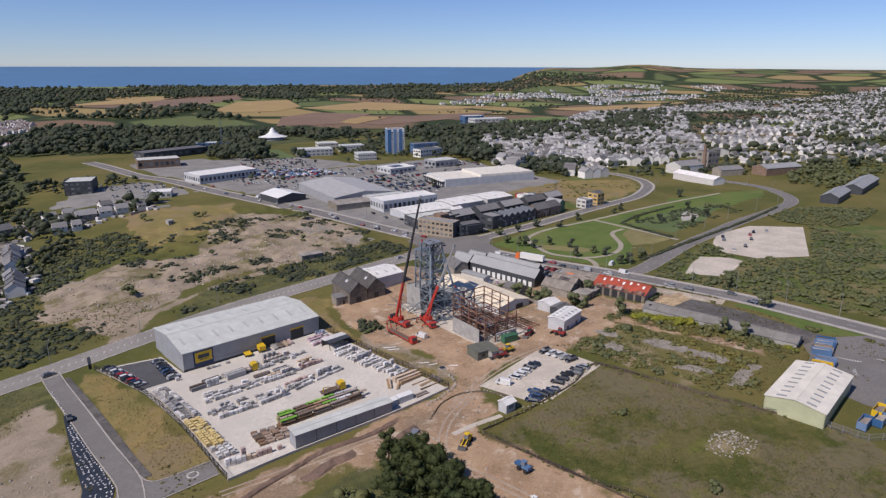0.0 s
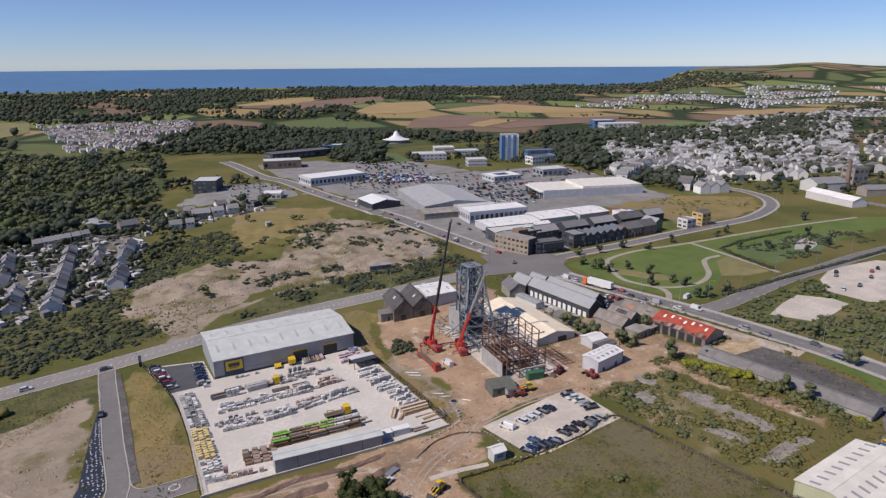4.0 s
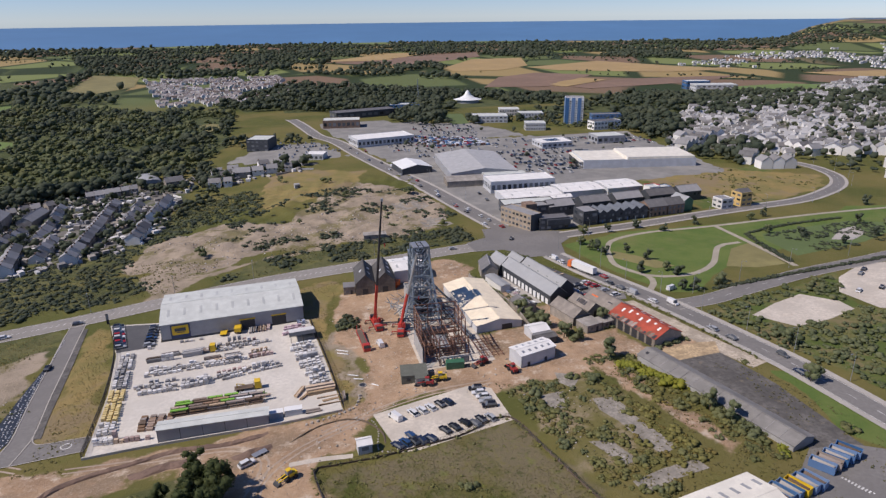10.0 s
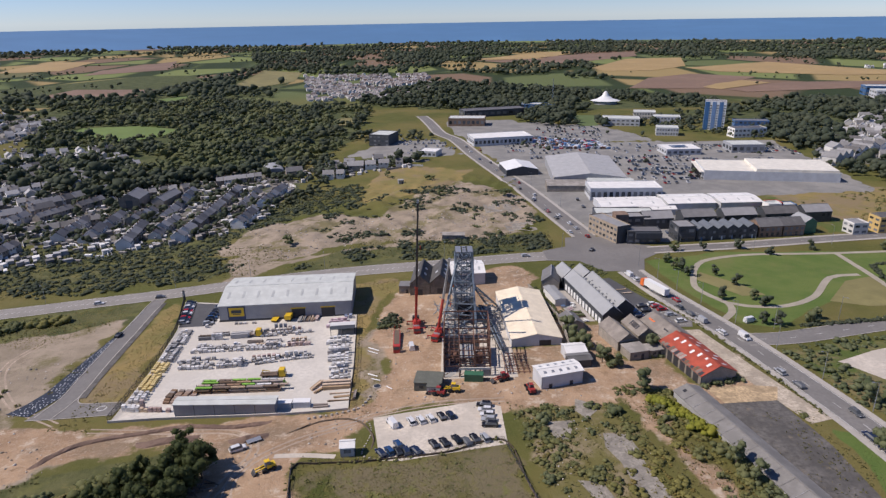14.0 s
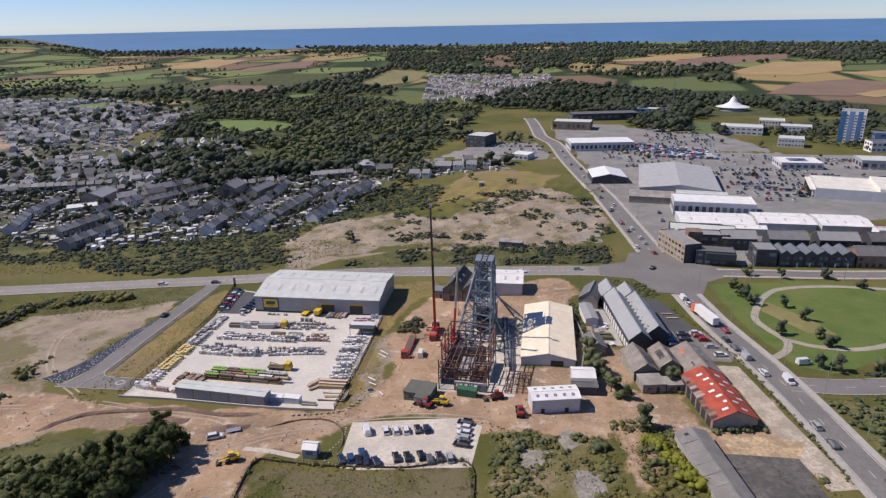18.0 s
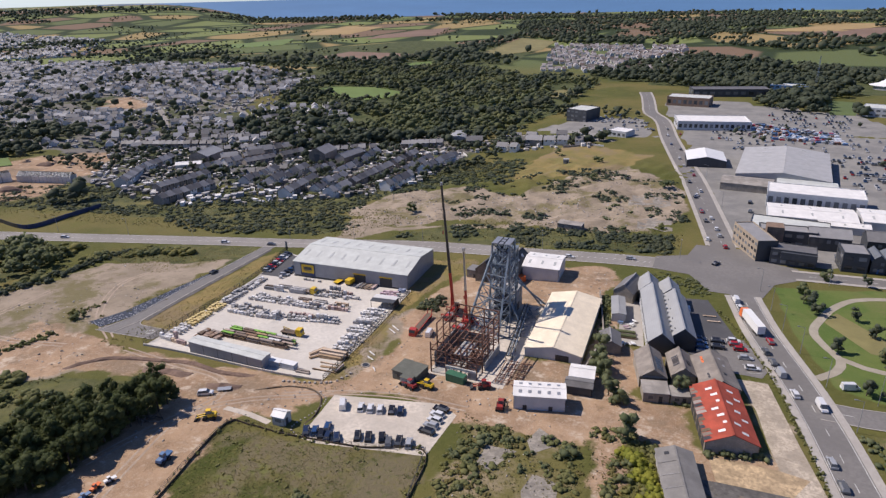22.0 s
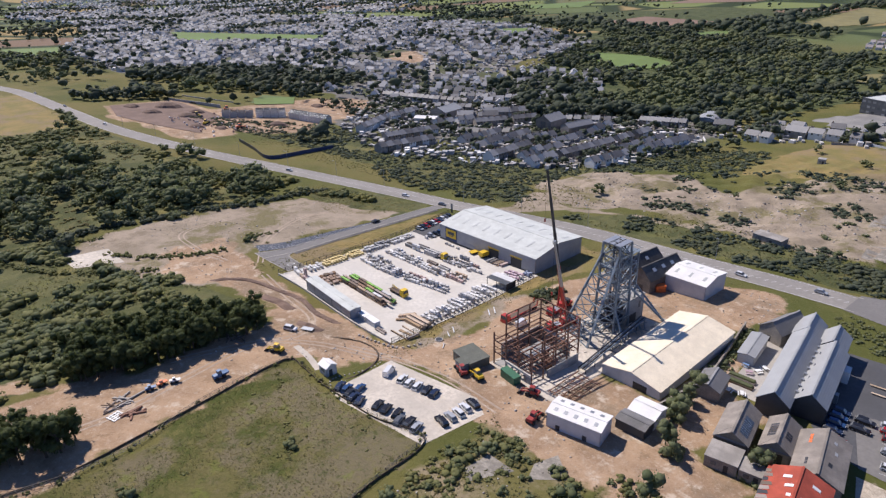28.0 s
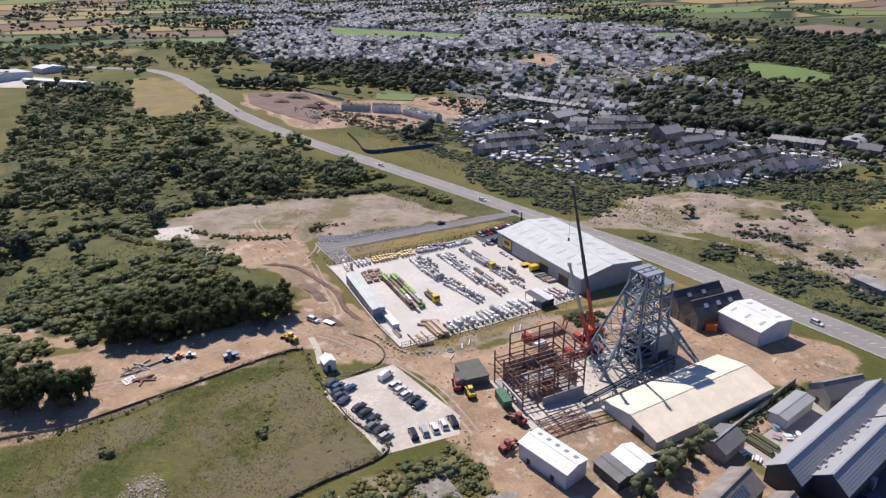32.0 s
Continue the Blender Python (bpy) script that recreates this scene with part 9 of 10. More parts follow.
car_cloud("parked_cars_retail", [(172, 300), (222, 300), (225, 330), (200, 420), (170, 400)], 6, "rows of cars beside the big store", 0.35)
car_cloud("parked_cars_shops", [(120, 396), (230, 430), (240, 480), (96, 470), (84, 440)], 7, "parked cars in front of the roadside shops", 0.16)
cr = random.Random(77)
cg = Geo()
CP = np.array([(cr.uniform(122, 194), cr.uniform(448, 532)) for _ in range(420)])
for x, y in CP[inside([(124, 531), (190, 491), (192, 449), (141, 456), (124, 490)], CP[:, 0], CP[:, 1]) > 1]:
    cg.turned(x, y, ground(x, y), cr.uniform(1.5, 3), cr.uniform(2, 5), cr.uniform(1, 2.6), cr.choice((8, 98)), cr.choice((0, 0, 1, 2, 2, 2, 3, 3, 3, 4)))
tagged(new("compound_goods", cg.data("compound_goods", [M["blue_paint"], M["rust"], PAINTS["white"], PAINTS["grey"], PAINTS["red"]])), "machines and coloured goods in the hire compound", "goods", kind="stuff")
tagged(new("school_field", draped([(205, 697), (234, 688), (218, 600), (196, 597)], 0.15, 14).data("school_field", M["lawn"])), "mown school field behind the trees", "lawn", kind="structure")
car_cloud("parked_cars_court", [(140, 186), (160, 188), (220, 193), (220, 199), (150, 196)], 8, "cars in the court behind the houses")

# ---- fields, paths and banks ----
M["field_gold"] = mat("field_stubble", (0.36, 0.25, 0.105), 0.95, var=0.1, big=0.01, fine=0.1)
M["field_brown"] = mat("field_ploughed", (0.21, 0.135, 0.09), 0.95, var=0.12, big=0.01, fine=0.1)
M["field_green"] = mat("field_pasture", (0.13, 0.19, 0.045), 0.95, var=0.1, big=0.01, fine=0.1)
M["field_yg"] = mat("field_hay", (0.21, 0.185, 0.07), 0.95, var=0.15, big=0.02, fine=0.1)
FIELDS = (
    ("gold", [(435, 1525), (611, 1840), (782, 1852), (672, 1526), (549, 1405), (434, 1420)]),
    ("gold", [(646, 1466), (925, 1616), (1009, 1358), (1088, 1205), (884, 1202), (678, 1342)]),
    ("brown", [(478, 1220), (598, 1302), (696, 1200), (499, 999), (381, 1029)]),
    ("gold", [(503, 1035), (637, 1144), (666, 1084), (528, 985)]),
    ("brown", [(538, 980), (690, 1088), (973, 1067), (827, 978), (674, 954), (552, 938)]),
    ("gold", [(154, 1918), (442, 2308), (597, 2316), (360, 1904)]),
    ("brown", [(207, 1808), (476, 2084), (753, 2232), (686, 1974), (378, 1671)]),
    ("green", [(780, 867), (933, 885), (1057, 734), (926, 716), (775, 756)]),
    ("gold", [(1145, 1075), (1585, 1023), (1450, 924), (1171, 937)]),
    ("gold", [(-1177, 1697), (-1310, 2213), (-1126, 2186), (-1025, 1758)]),
    ("brown", [(-902, 1748), (-833, 2144), (-707, 1732), (-862, 1566)]),
    ("green", [(-1169, 1304), (-1108, 1580), (-985, 1350), (-1063, 1256)]),
    ("brown", [(-692, 1042), (-691, 1199), (-472, 1162), (-528, 1016)]),
    ("green", [(-452, 979), (-414, 1050), (-376, 928), (-410, 910)]),
    ("yg", [(-380, 1225), (-418, 1642), (-297, 1535), (-270, 1292), (-323, 1163)]),
    ("yg", [(-110, 701), (-88, 729), (-59, 690), (-89, 656)]),
    ("green", [(-429, 640), (-418, 684), (-349, 692), (-270, 650), (-320, 588)]),
    ("green", [(-1259, 389), (-946, 559), (-873, 504), (-1056, 338)]),
    ("green", [(-1103, 73), (-1093, 150), (-954, 126), (-970, 75)]),
    ("green", [(-763, 831), (-732, 875), (-671, 794), (-727, 781)]),
    ("green", [(-470, 195), (-455, 232), (-425, 215), (-440, 182)]),
)
for kind, poly in FIELDS:
    lab = {"gold": "golden stubble field", "brown": "ploughed brown field", "green": "bright green pasture", "yg": "dry hay meadow"}[kind]
    tagged(new("field", draped(poly, 0.6, 60).data("field", M["field_" + kind])), lab + " between hedges", "field", kind="structure")
path_a = spline([(134.4, 75), (140.4, 82), (142.5, 90), (139.2, 98), (136.9, 110), (143.7, 128.8)], 3)
path_d = spline([(142.5, 91), (148.6, 87.2), (163, 86), (180.4, 95), (200, 116.5), (215, 119.4)], 4)
path_b = spline([(143.7, 128.8), (150, 139), (159, 145.8), (182, 151), (223, 150), (300, 152), (380, 148)], 4)
path_c = spline([(223, 150), (220, 121), (216, 92), (214, 80)], 4)
for ln in (path_a, path_b, path_c, path_d):
    tagged(new("park_path", ribbon(ln, -1.4, 1.4, 0.05, 2).data("park_path", M["path"])), "pale gravel path through the park", "path", kind="structure")
tagged(new("rough_patch", draped([(204, 112), (219, 117), (212, 84), (196, 84), (184, 90)], 0.03, 8).data("rough_patch", M["field_yg"])), "unmown dry grass in the park", "grass", kind="structure")
tagged(new("rough_patch", draped([(141, 118), (152, 98), (162, 98), (158, 110), (146, 128)], 0.03, 8).data("rough_patch", M["field_yg"])), "unmown dry grass round young trees", "grass", kind="structure")
tagged(new("gravel_lot", draped([(242, 72), (278, 71), (298, 47), (230, 14), (207, 30), (206, 48), (220, 62)], 0.05, 8).data("gravel_lot", M["gravel"])), "pale gravel overflow car park", "car park", kind="structure")
tagged(new("gravel_patch", draped([(156, 39), (172, 46), (189, 51), (198, 40), (197, 32), (180, 27), (164, 25.5)], 0.05, 6).data("gravel_patch", M["gravel"])), "pale gravel clearing among green scrub", "clearing", kind="structure")
for pad in ([(68.5, 1.5), (74.7, 0.5), (75.6, -6), (75.5, -13), (78.4, -26.4), (72.7, -28.6), (70.3, -20.5), (69.6, -11.7), (67.4, -5)], [(57.2, -18), (63, -19.2), (65.5, -28.4), (61.5, -29.4)], [(60, -35.2), (70, -33), (80, -32), (81, -36), (70, -37.4), (60.6, -40)], [(65, 20.5), (72, 16), (66, 9), (63.5, 14)], [(57, 264), (77, 266), (80, 247), (57, 241)], [(65, 222), (82, 223), (84, 205), (67, 203)], [(54.6, 8.3), (62.4, 8.6), (58.3, -2.1), (54.7, 0.5)]):
    tagged(new("concrete_pad", draped(pad, 0.05, 5).data("concrete_pad", M["pad"])), "cracked concrete floor slab among scrub", "floor slab", kind="structure")
for x, y, p in ((232, 62, "grey"), (226, 46, "black"), (244, 52, "black"), (262, 60, "black"), (214, 46, "white"), (238, 66, "black"), (254, 58, "red"), (270, 56, "silver")):
    put_car(p, x, y, 30, "car", 0.08)
put_car("white", 142.5, 72, 20, "van", 0.05)
for x, y, p, t in ((108.4, 188, "red", 100), (105.6, 204, "silver", 100), (104, 214, "white", 100), (98.6, 226, "black", 100), (101, 231, "white", 100), (95.4, 244, "grey", 100), (91.4, 268, "navy", 99), (93.6, 281, "white", 99), (86.2, 300, "black", 99), (88, 318, "red", 99), (80.4, 344, "silver", 99), (76, 366, "white", 100), (74.5, 398, "black", 100), (66.4, 416, "blue", 100), (60.6, 452, "white", 100), (58.2, 480, "grey", 100), (70, 157.4, "silver", 5), (44, 151, "white", 4), (100.5, 197, "white", 100), (118.6, 109, "white", 105)):
    put_car(p, x, y, t, "car", 0.15)
garden = tagged(new("walled_garden", draped([(236, 128), (296, 134), (330, 120), (276, 100), (226, 92), (230, 118)], 0.03, 8).data("walled_garden", M["lawn"])), "walled garden lawn", "lawn", kind="structure")
tagged(new("garden_paving", draped([(262, 108), (282, 122), (294, 124), (290, 112), (272, 104)], 0.08, 8).data("garden_paving", M["paving"])), "pale paved garden terrace", "paving", kind="structure")
liner = thing("embankment_liner", 0, 0, 0, "black plastic liner on the bank, weighted with white bags", "liner", z=0)
part("sheet", draped([(-101.7, 88), (-101.2, 88), (-99.9, 69), (-98.9, 55), (-98, 44), (-97.4, 36), (-101, 25), (-109, 27), (-106, 33), (-104, 40), (-103.4, 56), (-102.9, 68), (-102.3, 79)], 0.1, 2.5), M["liner"], liner)
bag = Geo().turned(0, 0, 0, 0.55, 0.32, 0.16, 0, taper=0.7).data("weight_bag", M["block_white"])
for q in spline([(-102, 110), (-101.1, 88), (-100.2, 69), (-99.2, 55), (-98.3, 44), (-98, 36), (-101.4, 26)], 1.3):
    wide = max(0.0, (90 - q.y) / 54 * 6.0)
    for k in range(1 + int(wide / 1.25)):
        if k == 0 or rng.random() < 0.75:
            x, y = q.x - k * 1.2 + rng.uniform(-.25, .25), q.y + rng.uniform(-.35, .35)
            part("weight_bag", bag, None, liner, at=pose(x, y, ground(x, y) + 0.11, 0, 0, rng.uniform(0, 180)))

tagged(new("old_slab", draped([(-152, -40), (-149, -22), (-128, -21), (-136, -38)], 0.06, 4).data("old_slab", M["gravel"])), "pale broken concrete slab on the bare ground", "floor slab", kind="structure")
M["soil"] = mat("turned_soil", (0.19, 0.125, 0.092), 0.95, var=0.2, big=0.1, fine=0.8)
for ln in ([(-28, -108), (-24, -80), (-20, -55), (-25, -30), (-28, -10), (-18, 4), (0, 14)], [(-10, 11), (6, 18), (24, 22), (44, 22)], [(-36, -34), (-30, -12), (-26, 2), (-34, 12), (-56, 14), (-78, 16)], [(-90, 20), (-112, 34), (-130, 60), (-128, 82)], [(-100, 10), (-124, 6), (-146, 10), (-152, 44)]):
    for o in (-1.0, 1.0):
        tagged(new("wheel_track", ribbon(spline(ln, 3), o - 0.32, o + 0.32, 0.035, 1).data("wheel_track", M["rut"])), "pale wheel track packed into the dirt", "track", kind="structure")
tagged(new("turned_ground", draped([(-502, 72), (-494, 128), (-450, 132), (-404, 136), (-386, 116), (-352, 96), (-405, 76), (-451, 64)], 0.3, 10).data("turned_ground", M["soil"])), "dark turned soil on the building site", "soil", kind="structure")
for x, y, r0, hh in ((-470, 112, 14, 4.5), (-452, 92, 10, 3), (-420, 112, 11, 3.5), (-404, 228, 7, 2.6), (-432, 124, 8, 3.2), (-376, 102, 8, 2.4), (-350, 160, 9, 3.2), (-486, 86, 9, 3), (-360, 116, 6, 2)):
    g = Geo()
    ring = [[(r0 * f * (1 + 0.18 * math.sin(3 * a + x) + 0.1 * math.sin(7 * a + y)) * math.cos(a), r0 * f * (1 + 0.18 * math.sin(3 * a + x)) * 0.7 * math.sin(a), zz * hh) for a in [k * math.pi / 9 for k in range(18)]] for f, zz in ((1.0, -0.2), (0.7, 0.5), (0.35, 0.92), (0.08, 1.0))]
    g.loft(ring)
    ob = thing("spoil_heap", x, y, 30, "heap of dark dug soil on the building site", "soil heap", "spoil heaps", z="here")
    part("soil", g, M["soil"], ob)

M["sand"] = mat("sandy_slab", (0.50, 0.37, 0.22), 0.95, var=0.3, big=0.25, fine=1.2, stain=(0.24, 0.165, 0.10))
tagged(new("sandy_slab", draped([(106, 24.6), (121, 25.4), (128, 24), (124, 16.4), (108, 15.6)], 0.06, 4).data("sandy_slab", M["sand"])), "tan sandy floor slab beside the red shed", "floor slab", kind="structure")


for ln, w, hh, sd in (([(-84.2, -3), (-80.2, 4.9), (-73.5, 10.1), (-59.3, 14.2), (-48.5, 16.5), (-36.6, 15.1), (-25, 16.9)], 1.5, 0.8, 1), ([(-34, 6), (-30, 8), (-24, 9)], 2.2, 1.2, 2), ([(-60, 6), (-52, 9), (-44, 9)], 2.6, 0.9, 3)):
    tagged(new("earth_bank", ridge(ln, w, hh, sd).data("earth_bank", M["soil"])), "low bank of dug brown earth below the yard", "bank", kind="structure")

# ---- leaves, bushes and woods ----
def ico():
    t = (1 + 5 ** 0.5) / 2
    v = np.array([(-1, t, 0), (1, t, 0), (-1, -t, 0), (1, -t, 0), (0, -1, t), (0, 1, t), (0, -1, -t), (0, 1, -t), (t, 0, -1), (t, 0, 1), (-t, 0, -1), (-t, 0, 1)], float)
    f = np.array([(0, 11, 5), (0, 5, 1), (0, 1, 7), (0, 7, 10), (0, 10, 11), (1, 5, 9), (5, 11, 4), (11, 10, 2), (10, 7, 6), (7, 1, 8), (3, 9, 4), (3, 4, 2), (3, 2, 6), (3, 6, 8), (3, 8, 9), (4, 9, 5), (2, 4, 11), (6, 2, 10), (8, 6, 7), (9, 8, 1)])
    return v / np.linalg.norm(v[0]), f


ICO_V, ICO_F = ico()


def raw_mesh(name, V, F, material):
    me = bpy.data.meshes.new(name)
    k = F.shape[1]
    me.vertices.add(len(V))
    me.vertices.foreach_set("co", V.astype(np.float32).ravel())
    me.loops.add(F.size)
    me.loops.foreach_set("vertex_index", F.astype(np.int32).ravel())
    me.polygons.add(len(F))
    me.polygons.foreach_set("loop_start", np.arange(0, F.size, k, dtype=np.int32))
    me.polygons.foreach_set("use_smooth", np.ones(len(F), bool))
    me.update(calc_edges=True)
    me.materials.append(material)
    return me


def clumps(C, R, rs, flat=0.8, jit=0.35):
    """Lumpy leaf masses, one at each centre."""
    n = len(C)
    a = rs.uniform(0, 2 * np.pi, n)
    base = ICO_V[None] * (1 + rs.uniform(-jit, jit, (n, 12, 1)))
    x = base[..., 0] * np.cos(a)[:, None] - base[..., 1] * np.sin(a)[:, None]
    y = base[..., 0] * np.sin(a)[:, None] + base[..., 1] * np.cos(a)[:, None]
    V = np.stack([x, y, base[..., 2] * flat], -1) * R[:, None, None] + C[:, None, :]
    F = ICO_F[None] + (np.arange(n) * 12)[:, None, None]
    return V.reshape(-1, 3), F.reshape(-1, 3)


def leaves(C, S, rs):
    """Small leaf sprays: triangles turned every way."""
    n = len(C)
    a, b = rs.normal(size=(n, 3)), rs.normal(size=(n, 3))
    a /= np.linalg.norm(a, axis=1)[:, None]
    b /= np.linalg.norm(b, axis=1)[:, None]
    V = np.stack([C + a * S[:, None], C + b * S[:, None], C - (a + b) * 0.6 * S[:, None]], 1)
    return V.reshape(-1, 3), np.arange(n * 3).reshape(-1, 3)


def joined(*pairs):
    k, vs, fs = 0, [], []
    for V, F in pairs:
        vs.append(V)
        fs.append(F + k)
        k += len(V)
    return np.concatenate(vs), np.concatenate(fs)


def scatter(poly, spacing, rs, patch=0.0, patch_size=40.0, seed=0, margin=0.0):
    xs, ys = [q[0] for q in poly], [q[1] for q in poly]
    gx, gy = np.meshgrid(np.arange(min(xs), max(xs), spacing), np.arange(min(ys), max(ys), spacing))
    P = np.stack([gx.ravel(), gy.ravel()], 1) + rs.uniform(-0.5, 0.5, (gx.size, 2)) * spacing
    keep = inside(poly, P[:, 0], P[:, 1]) > margin
    if patch:
        keep &= vnoise(P[:, 0], P[:, 1], patch_size, seed) * 0.7 + vnoise(P[:, 0], P[:, 1], patch_size / 4, seed + 3) * 0.3 > patch
    return P[keep]


ROADS = [(spline(l, 12), w) for l, w in ((MAIN, 11), (SOUTHEAST, 10), (NORTH, 12), (EAST, 8), (SIDE, 8), (ACCESS, 8))]
OPEN = [YARD, [(-64, 92), (-8, 92), (-8, 124), (-64, 124)], [(5, 15), (8.5, -5.2), (42.5, -0.6), (42.5, 18), (24, 19)]] + ZONES["tar"] + [p for k, p in FIELDS]


def clear(P, roads=True, extra=()):
    keep = np.ones(len(P), bool)
    if roads:
        for ln, w in ROADS:
            L = np.array([(q.x, q.y) for q in ln])
            lo, hi = L.min(0) - w, L.max(0) + w
            near = np.where(((P > lo) & (P < hi)).all(1))[0]
            for k in range(0, len(near), 4000):
                i = near[k:k + 4000]
                d = np.hypot(P[i, None, 0] - L[None, :, 0], P[i, None, 1] - L[None, :, 1]).min(1)
                keep[i[d < w]] = False
    for poly in list(OPEN) + list(extra):
        keep &= inside(poly, P[:, 0], P[:, 1]) < 0.5
    return P[keep]


def heights(P):
    return np.array([ground(x, y) for x, y in P])


def wood(name, P, h0, h1, k, material, label, seed, spray=0, cat="trees"):
    """Many trees as one mass: each crown is a round heart with lumps about it and some loose sprays."""
    rs = np.random.RandomState(seed)
    n = len(P)
    h = rs.uniform(h0, h1, n) * np.exp(rs.normal(0, 0.28, n)).clip(0.5, 1.35)
    rad = h * rs.uniform(0.4, 0.62, n)
    z = heights(P)
    th = rs.uniform(0, 2 * np.pi, (n, 1)) + np.arange(k)[None] * 2 * np.pi / max(1, k - 1) + rs.uniform(-0.5, 0.5, (n, k))
    up, rr = rs.uniform(0.25, 0.78, (n, k)), rs.uniform(0.35, 0.85, (n, k))
    up[:, 0], rr[:, 0] = 0.55, 0.0
    C = np.stack([P[:, 0, None] + np.cos(th) * rr * rad[:, None], P[:, 1, None] + np.sin(th) * rr * rad[:, None], z[:, None] + up * h[:, None]], -1)
    R = rad[:, None] * rs.uniform(0.3, 0.52, (n, k)) * (1.0 if k < 8 else 0.8)
    R[:, 0] = rad * (0.92 if k == 1 else 0.7 if k < 8 else 0.55)
    parts = [clumps(C.reshape(-1, 3), R.ravel(), rs, 0.78, 0.4)]
    if spray:
        d = rs.normal(size=(n, spray, 3))
        d /= np.linalg.norm(d, axis=2)[..., None]
        d[..., 2] = np.abs(d[..., 2]) * 0.9 - 0.15
        C2 = np.stack([P[:, 0, None] + d[..., 0] * rad[:, None] * 0.95, P[:, 1, None] + d[..., 1] * rad[:, None] * 0.95, z[:, None] + h[:, None] * (0.52 + 0.46 * d[..., 2])], -1)
        parts.append(leaves(C2.reshape(-1, 3), np.repeat(rad * 0.15, spray) * rs.uniform(0.6, 1.6, n * spray), rs))
    V, F = joined(*parts)
    tagged(new(name, raw_mesh(name, V, F, M[material])), label, cat, kind="stuff")


rs = np.random.RandomState(5)
FARMLAND = [[(-1700, 1150), (-560, 1060), (-470, 1250), (-450, 1700), (-700, 2600), (-2600, 2300)], [(380, 960), (1100, 960), (1500, 1300), (900, 1900), (420, 1500)]]
VW = clear(scatter(W1, 8.0, rs, 0.34, 45, 1), extra=[[(-330, 470), (-270, 520), (-230, 490), (-280, 440)], [(-200, 560), (-150, 600), (-130, 560)]])
mixed = vnoise(VW[:, 0], VW[:, 1], 35, 61) * 0.6 + rs.uniform(0, 0.4, len(VW)) > 0.45
wood("valley_wood", VW[~mixed], 5, 10.5, 4, "leaf_dark", "dense dark broadleaf wood in the valley", 1, 8)
wood("valley_wood", VW[mixed], 4, 9.5, 4, "leaf", "lighter willow and ash among the valley wood", 62, 8)
wood("college_wood", clear(scatter(W2, 10.5, rs, 0.2, 60, 2), extra=[[(235, 740), (320, 740), (335, 830), (300, 860), (250, 850)]]), 7, 13, 4, "leaf_dark", "dark woodland belt behind the shops", 2, 6)
wood("town_wood", clear(scatter(W3, 11, rs, 0.3, 70, 3)), 7, 12, 3, "leaf_dark", "trees among the eastern houses", 3, 2)
wood("willow_thicket", clear(scatter(W4, 8.6, rs, 0.55, 40, 4), extra=[ZONES["pale"][0], ZONES["dry"][4]]), 4, 9.5, 10, "leaf", "thicket of willow and thorn on the western heath", 4, 40)
belt = np.concatenate([scatter([(-285, -100), (-240, 30), (-196, 86), (-178, 70), (-176, 10), (-182, -60), (-200, -110)], 6.5, rs, 0.35, 25, 5), scatter([(-330, 60), (-260, 92), (-190, 118), (-182, 108), (-250, 78), (-325, 48)], 6.5, rs)])
wood("roadside_belt", clear(belt), 4, 9, 11, "leaf", "belt of roadside trees and thorn", 5, 40)
wood("northern_woods", clear(scatter([(-1000, 950), (-600, 900), (-250, 1000), (-300, 1450), (100, 1450), (500, 1100), (1000, 1200), (1400, 1900), (600, 2600), (-400, 2700), (-1400, 2200)], 16.5, rs, 0.36, 170, 6), extra=FARMLAND), 8, 13, 1, "leaf_dark", "woods and hedgerow trees towards the coast", 6, 2)
wood("coastal_woods", clear(scatter([(-3300, 1500), (-1400, 2200), (-400, 2700), (600, 2600), (1400, 1900), (2600, 1900), (2600, 2600), (500, 3300), (-1500, 3250), (-3000, 2400)], 27, rs, 0.40, 260, 7), extra=FARMLAND[:1]), 9, 15, 1, "leaf_dark", "far woods and hedges near the coast", 7)
WP = clear(scatter([(-2600, -300), (-650, -200), (-620, 60), (-430, 130), (-420, 330), (-520, 800), (-1100, 1300), (-2600, 1500)], 18, rs, 0.3, 90, 8), extra=[ZONES["dirt"][7]])
WP = WP[(vnoise(WP[:, 0], WP[:, 1], 110, 77) < 0.43) | (rs.uniform(0, 1, len(WP)) < 0.22)]
far_heath = inside([(-1250, -320), (-630, -210), (-610, 40), (-740, 90), (-1250, 40)], WP[:, 0], WP[:, 1]) > 0
WP = WP[~far_heath | (rs.uniform(0, 1, len(WP)) < 0.35)]
wood("western_trees", WP, 6, 12, 2, "leaf_dark", "trees and hedges among the western town", 8, 0)
GROVES = ([(-720, 150), (-640, 130), (-520, 250), (-470, 320), (-520, 350), (-640, 270)], [(366, 482), (452, 489), (470, 560), (444, 610), (380, 560)], [(350, 428), (396, 420), (452, 480), (366, 480)],
          [(362, 325), (376, 300), (412, 340), (398, 372)], [(538, 655), (626, 637), (660, 700), (600, 803), (548, 827)], [(214, 590), (228, 590), (230, 606), (216, 608)], [(-352, 399), (-381, 443), (-364, 487), (-270, 488), (-222, 398), (-269, 374)], [(128, 652), (170, 750), (248, 758), (205, 690), (192, 590), (150, 610)], [(331, 328), (354, 277), (375, 306), (362, 352)], [(-560, 41), (-532, 72), (-505, 132), (-560, 130)], [(-538, 184), (-489, 221), (-448, 244), (-470, 290), (-560, 240)], [(-280, 128), (-292, 150), (-286, 172), (-276, 150)])
wood("town_groves", np.concatenate([scatter(g, 8.2, rs, 0.18, 30, 90) for g in GROVES]), 6, 12, 4, "leaf_dark", "groves of broadleaf trees among the houses", 90, 6)
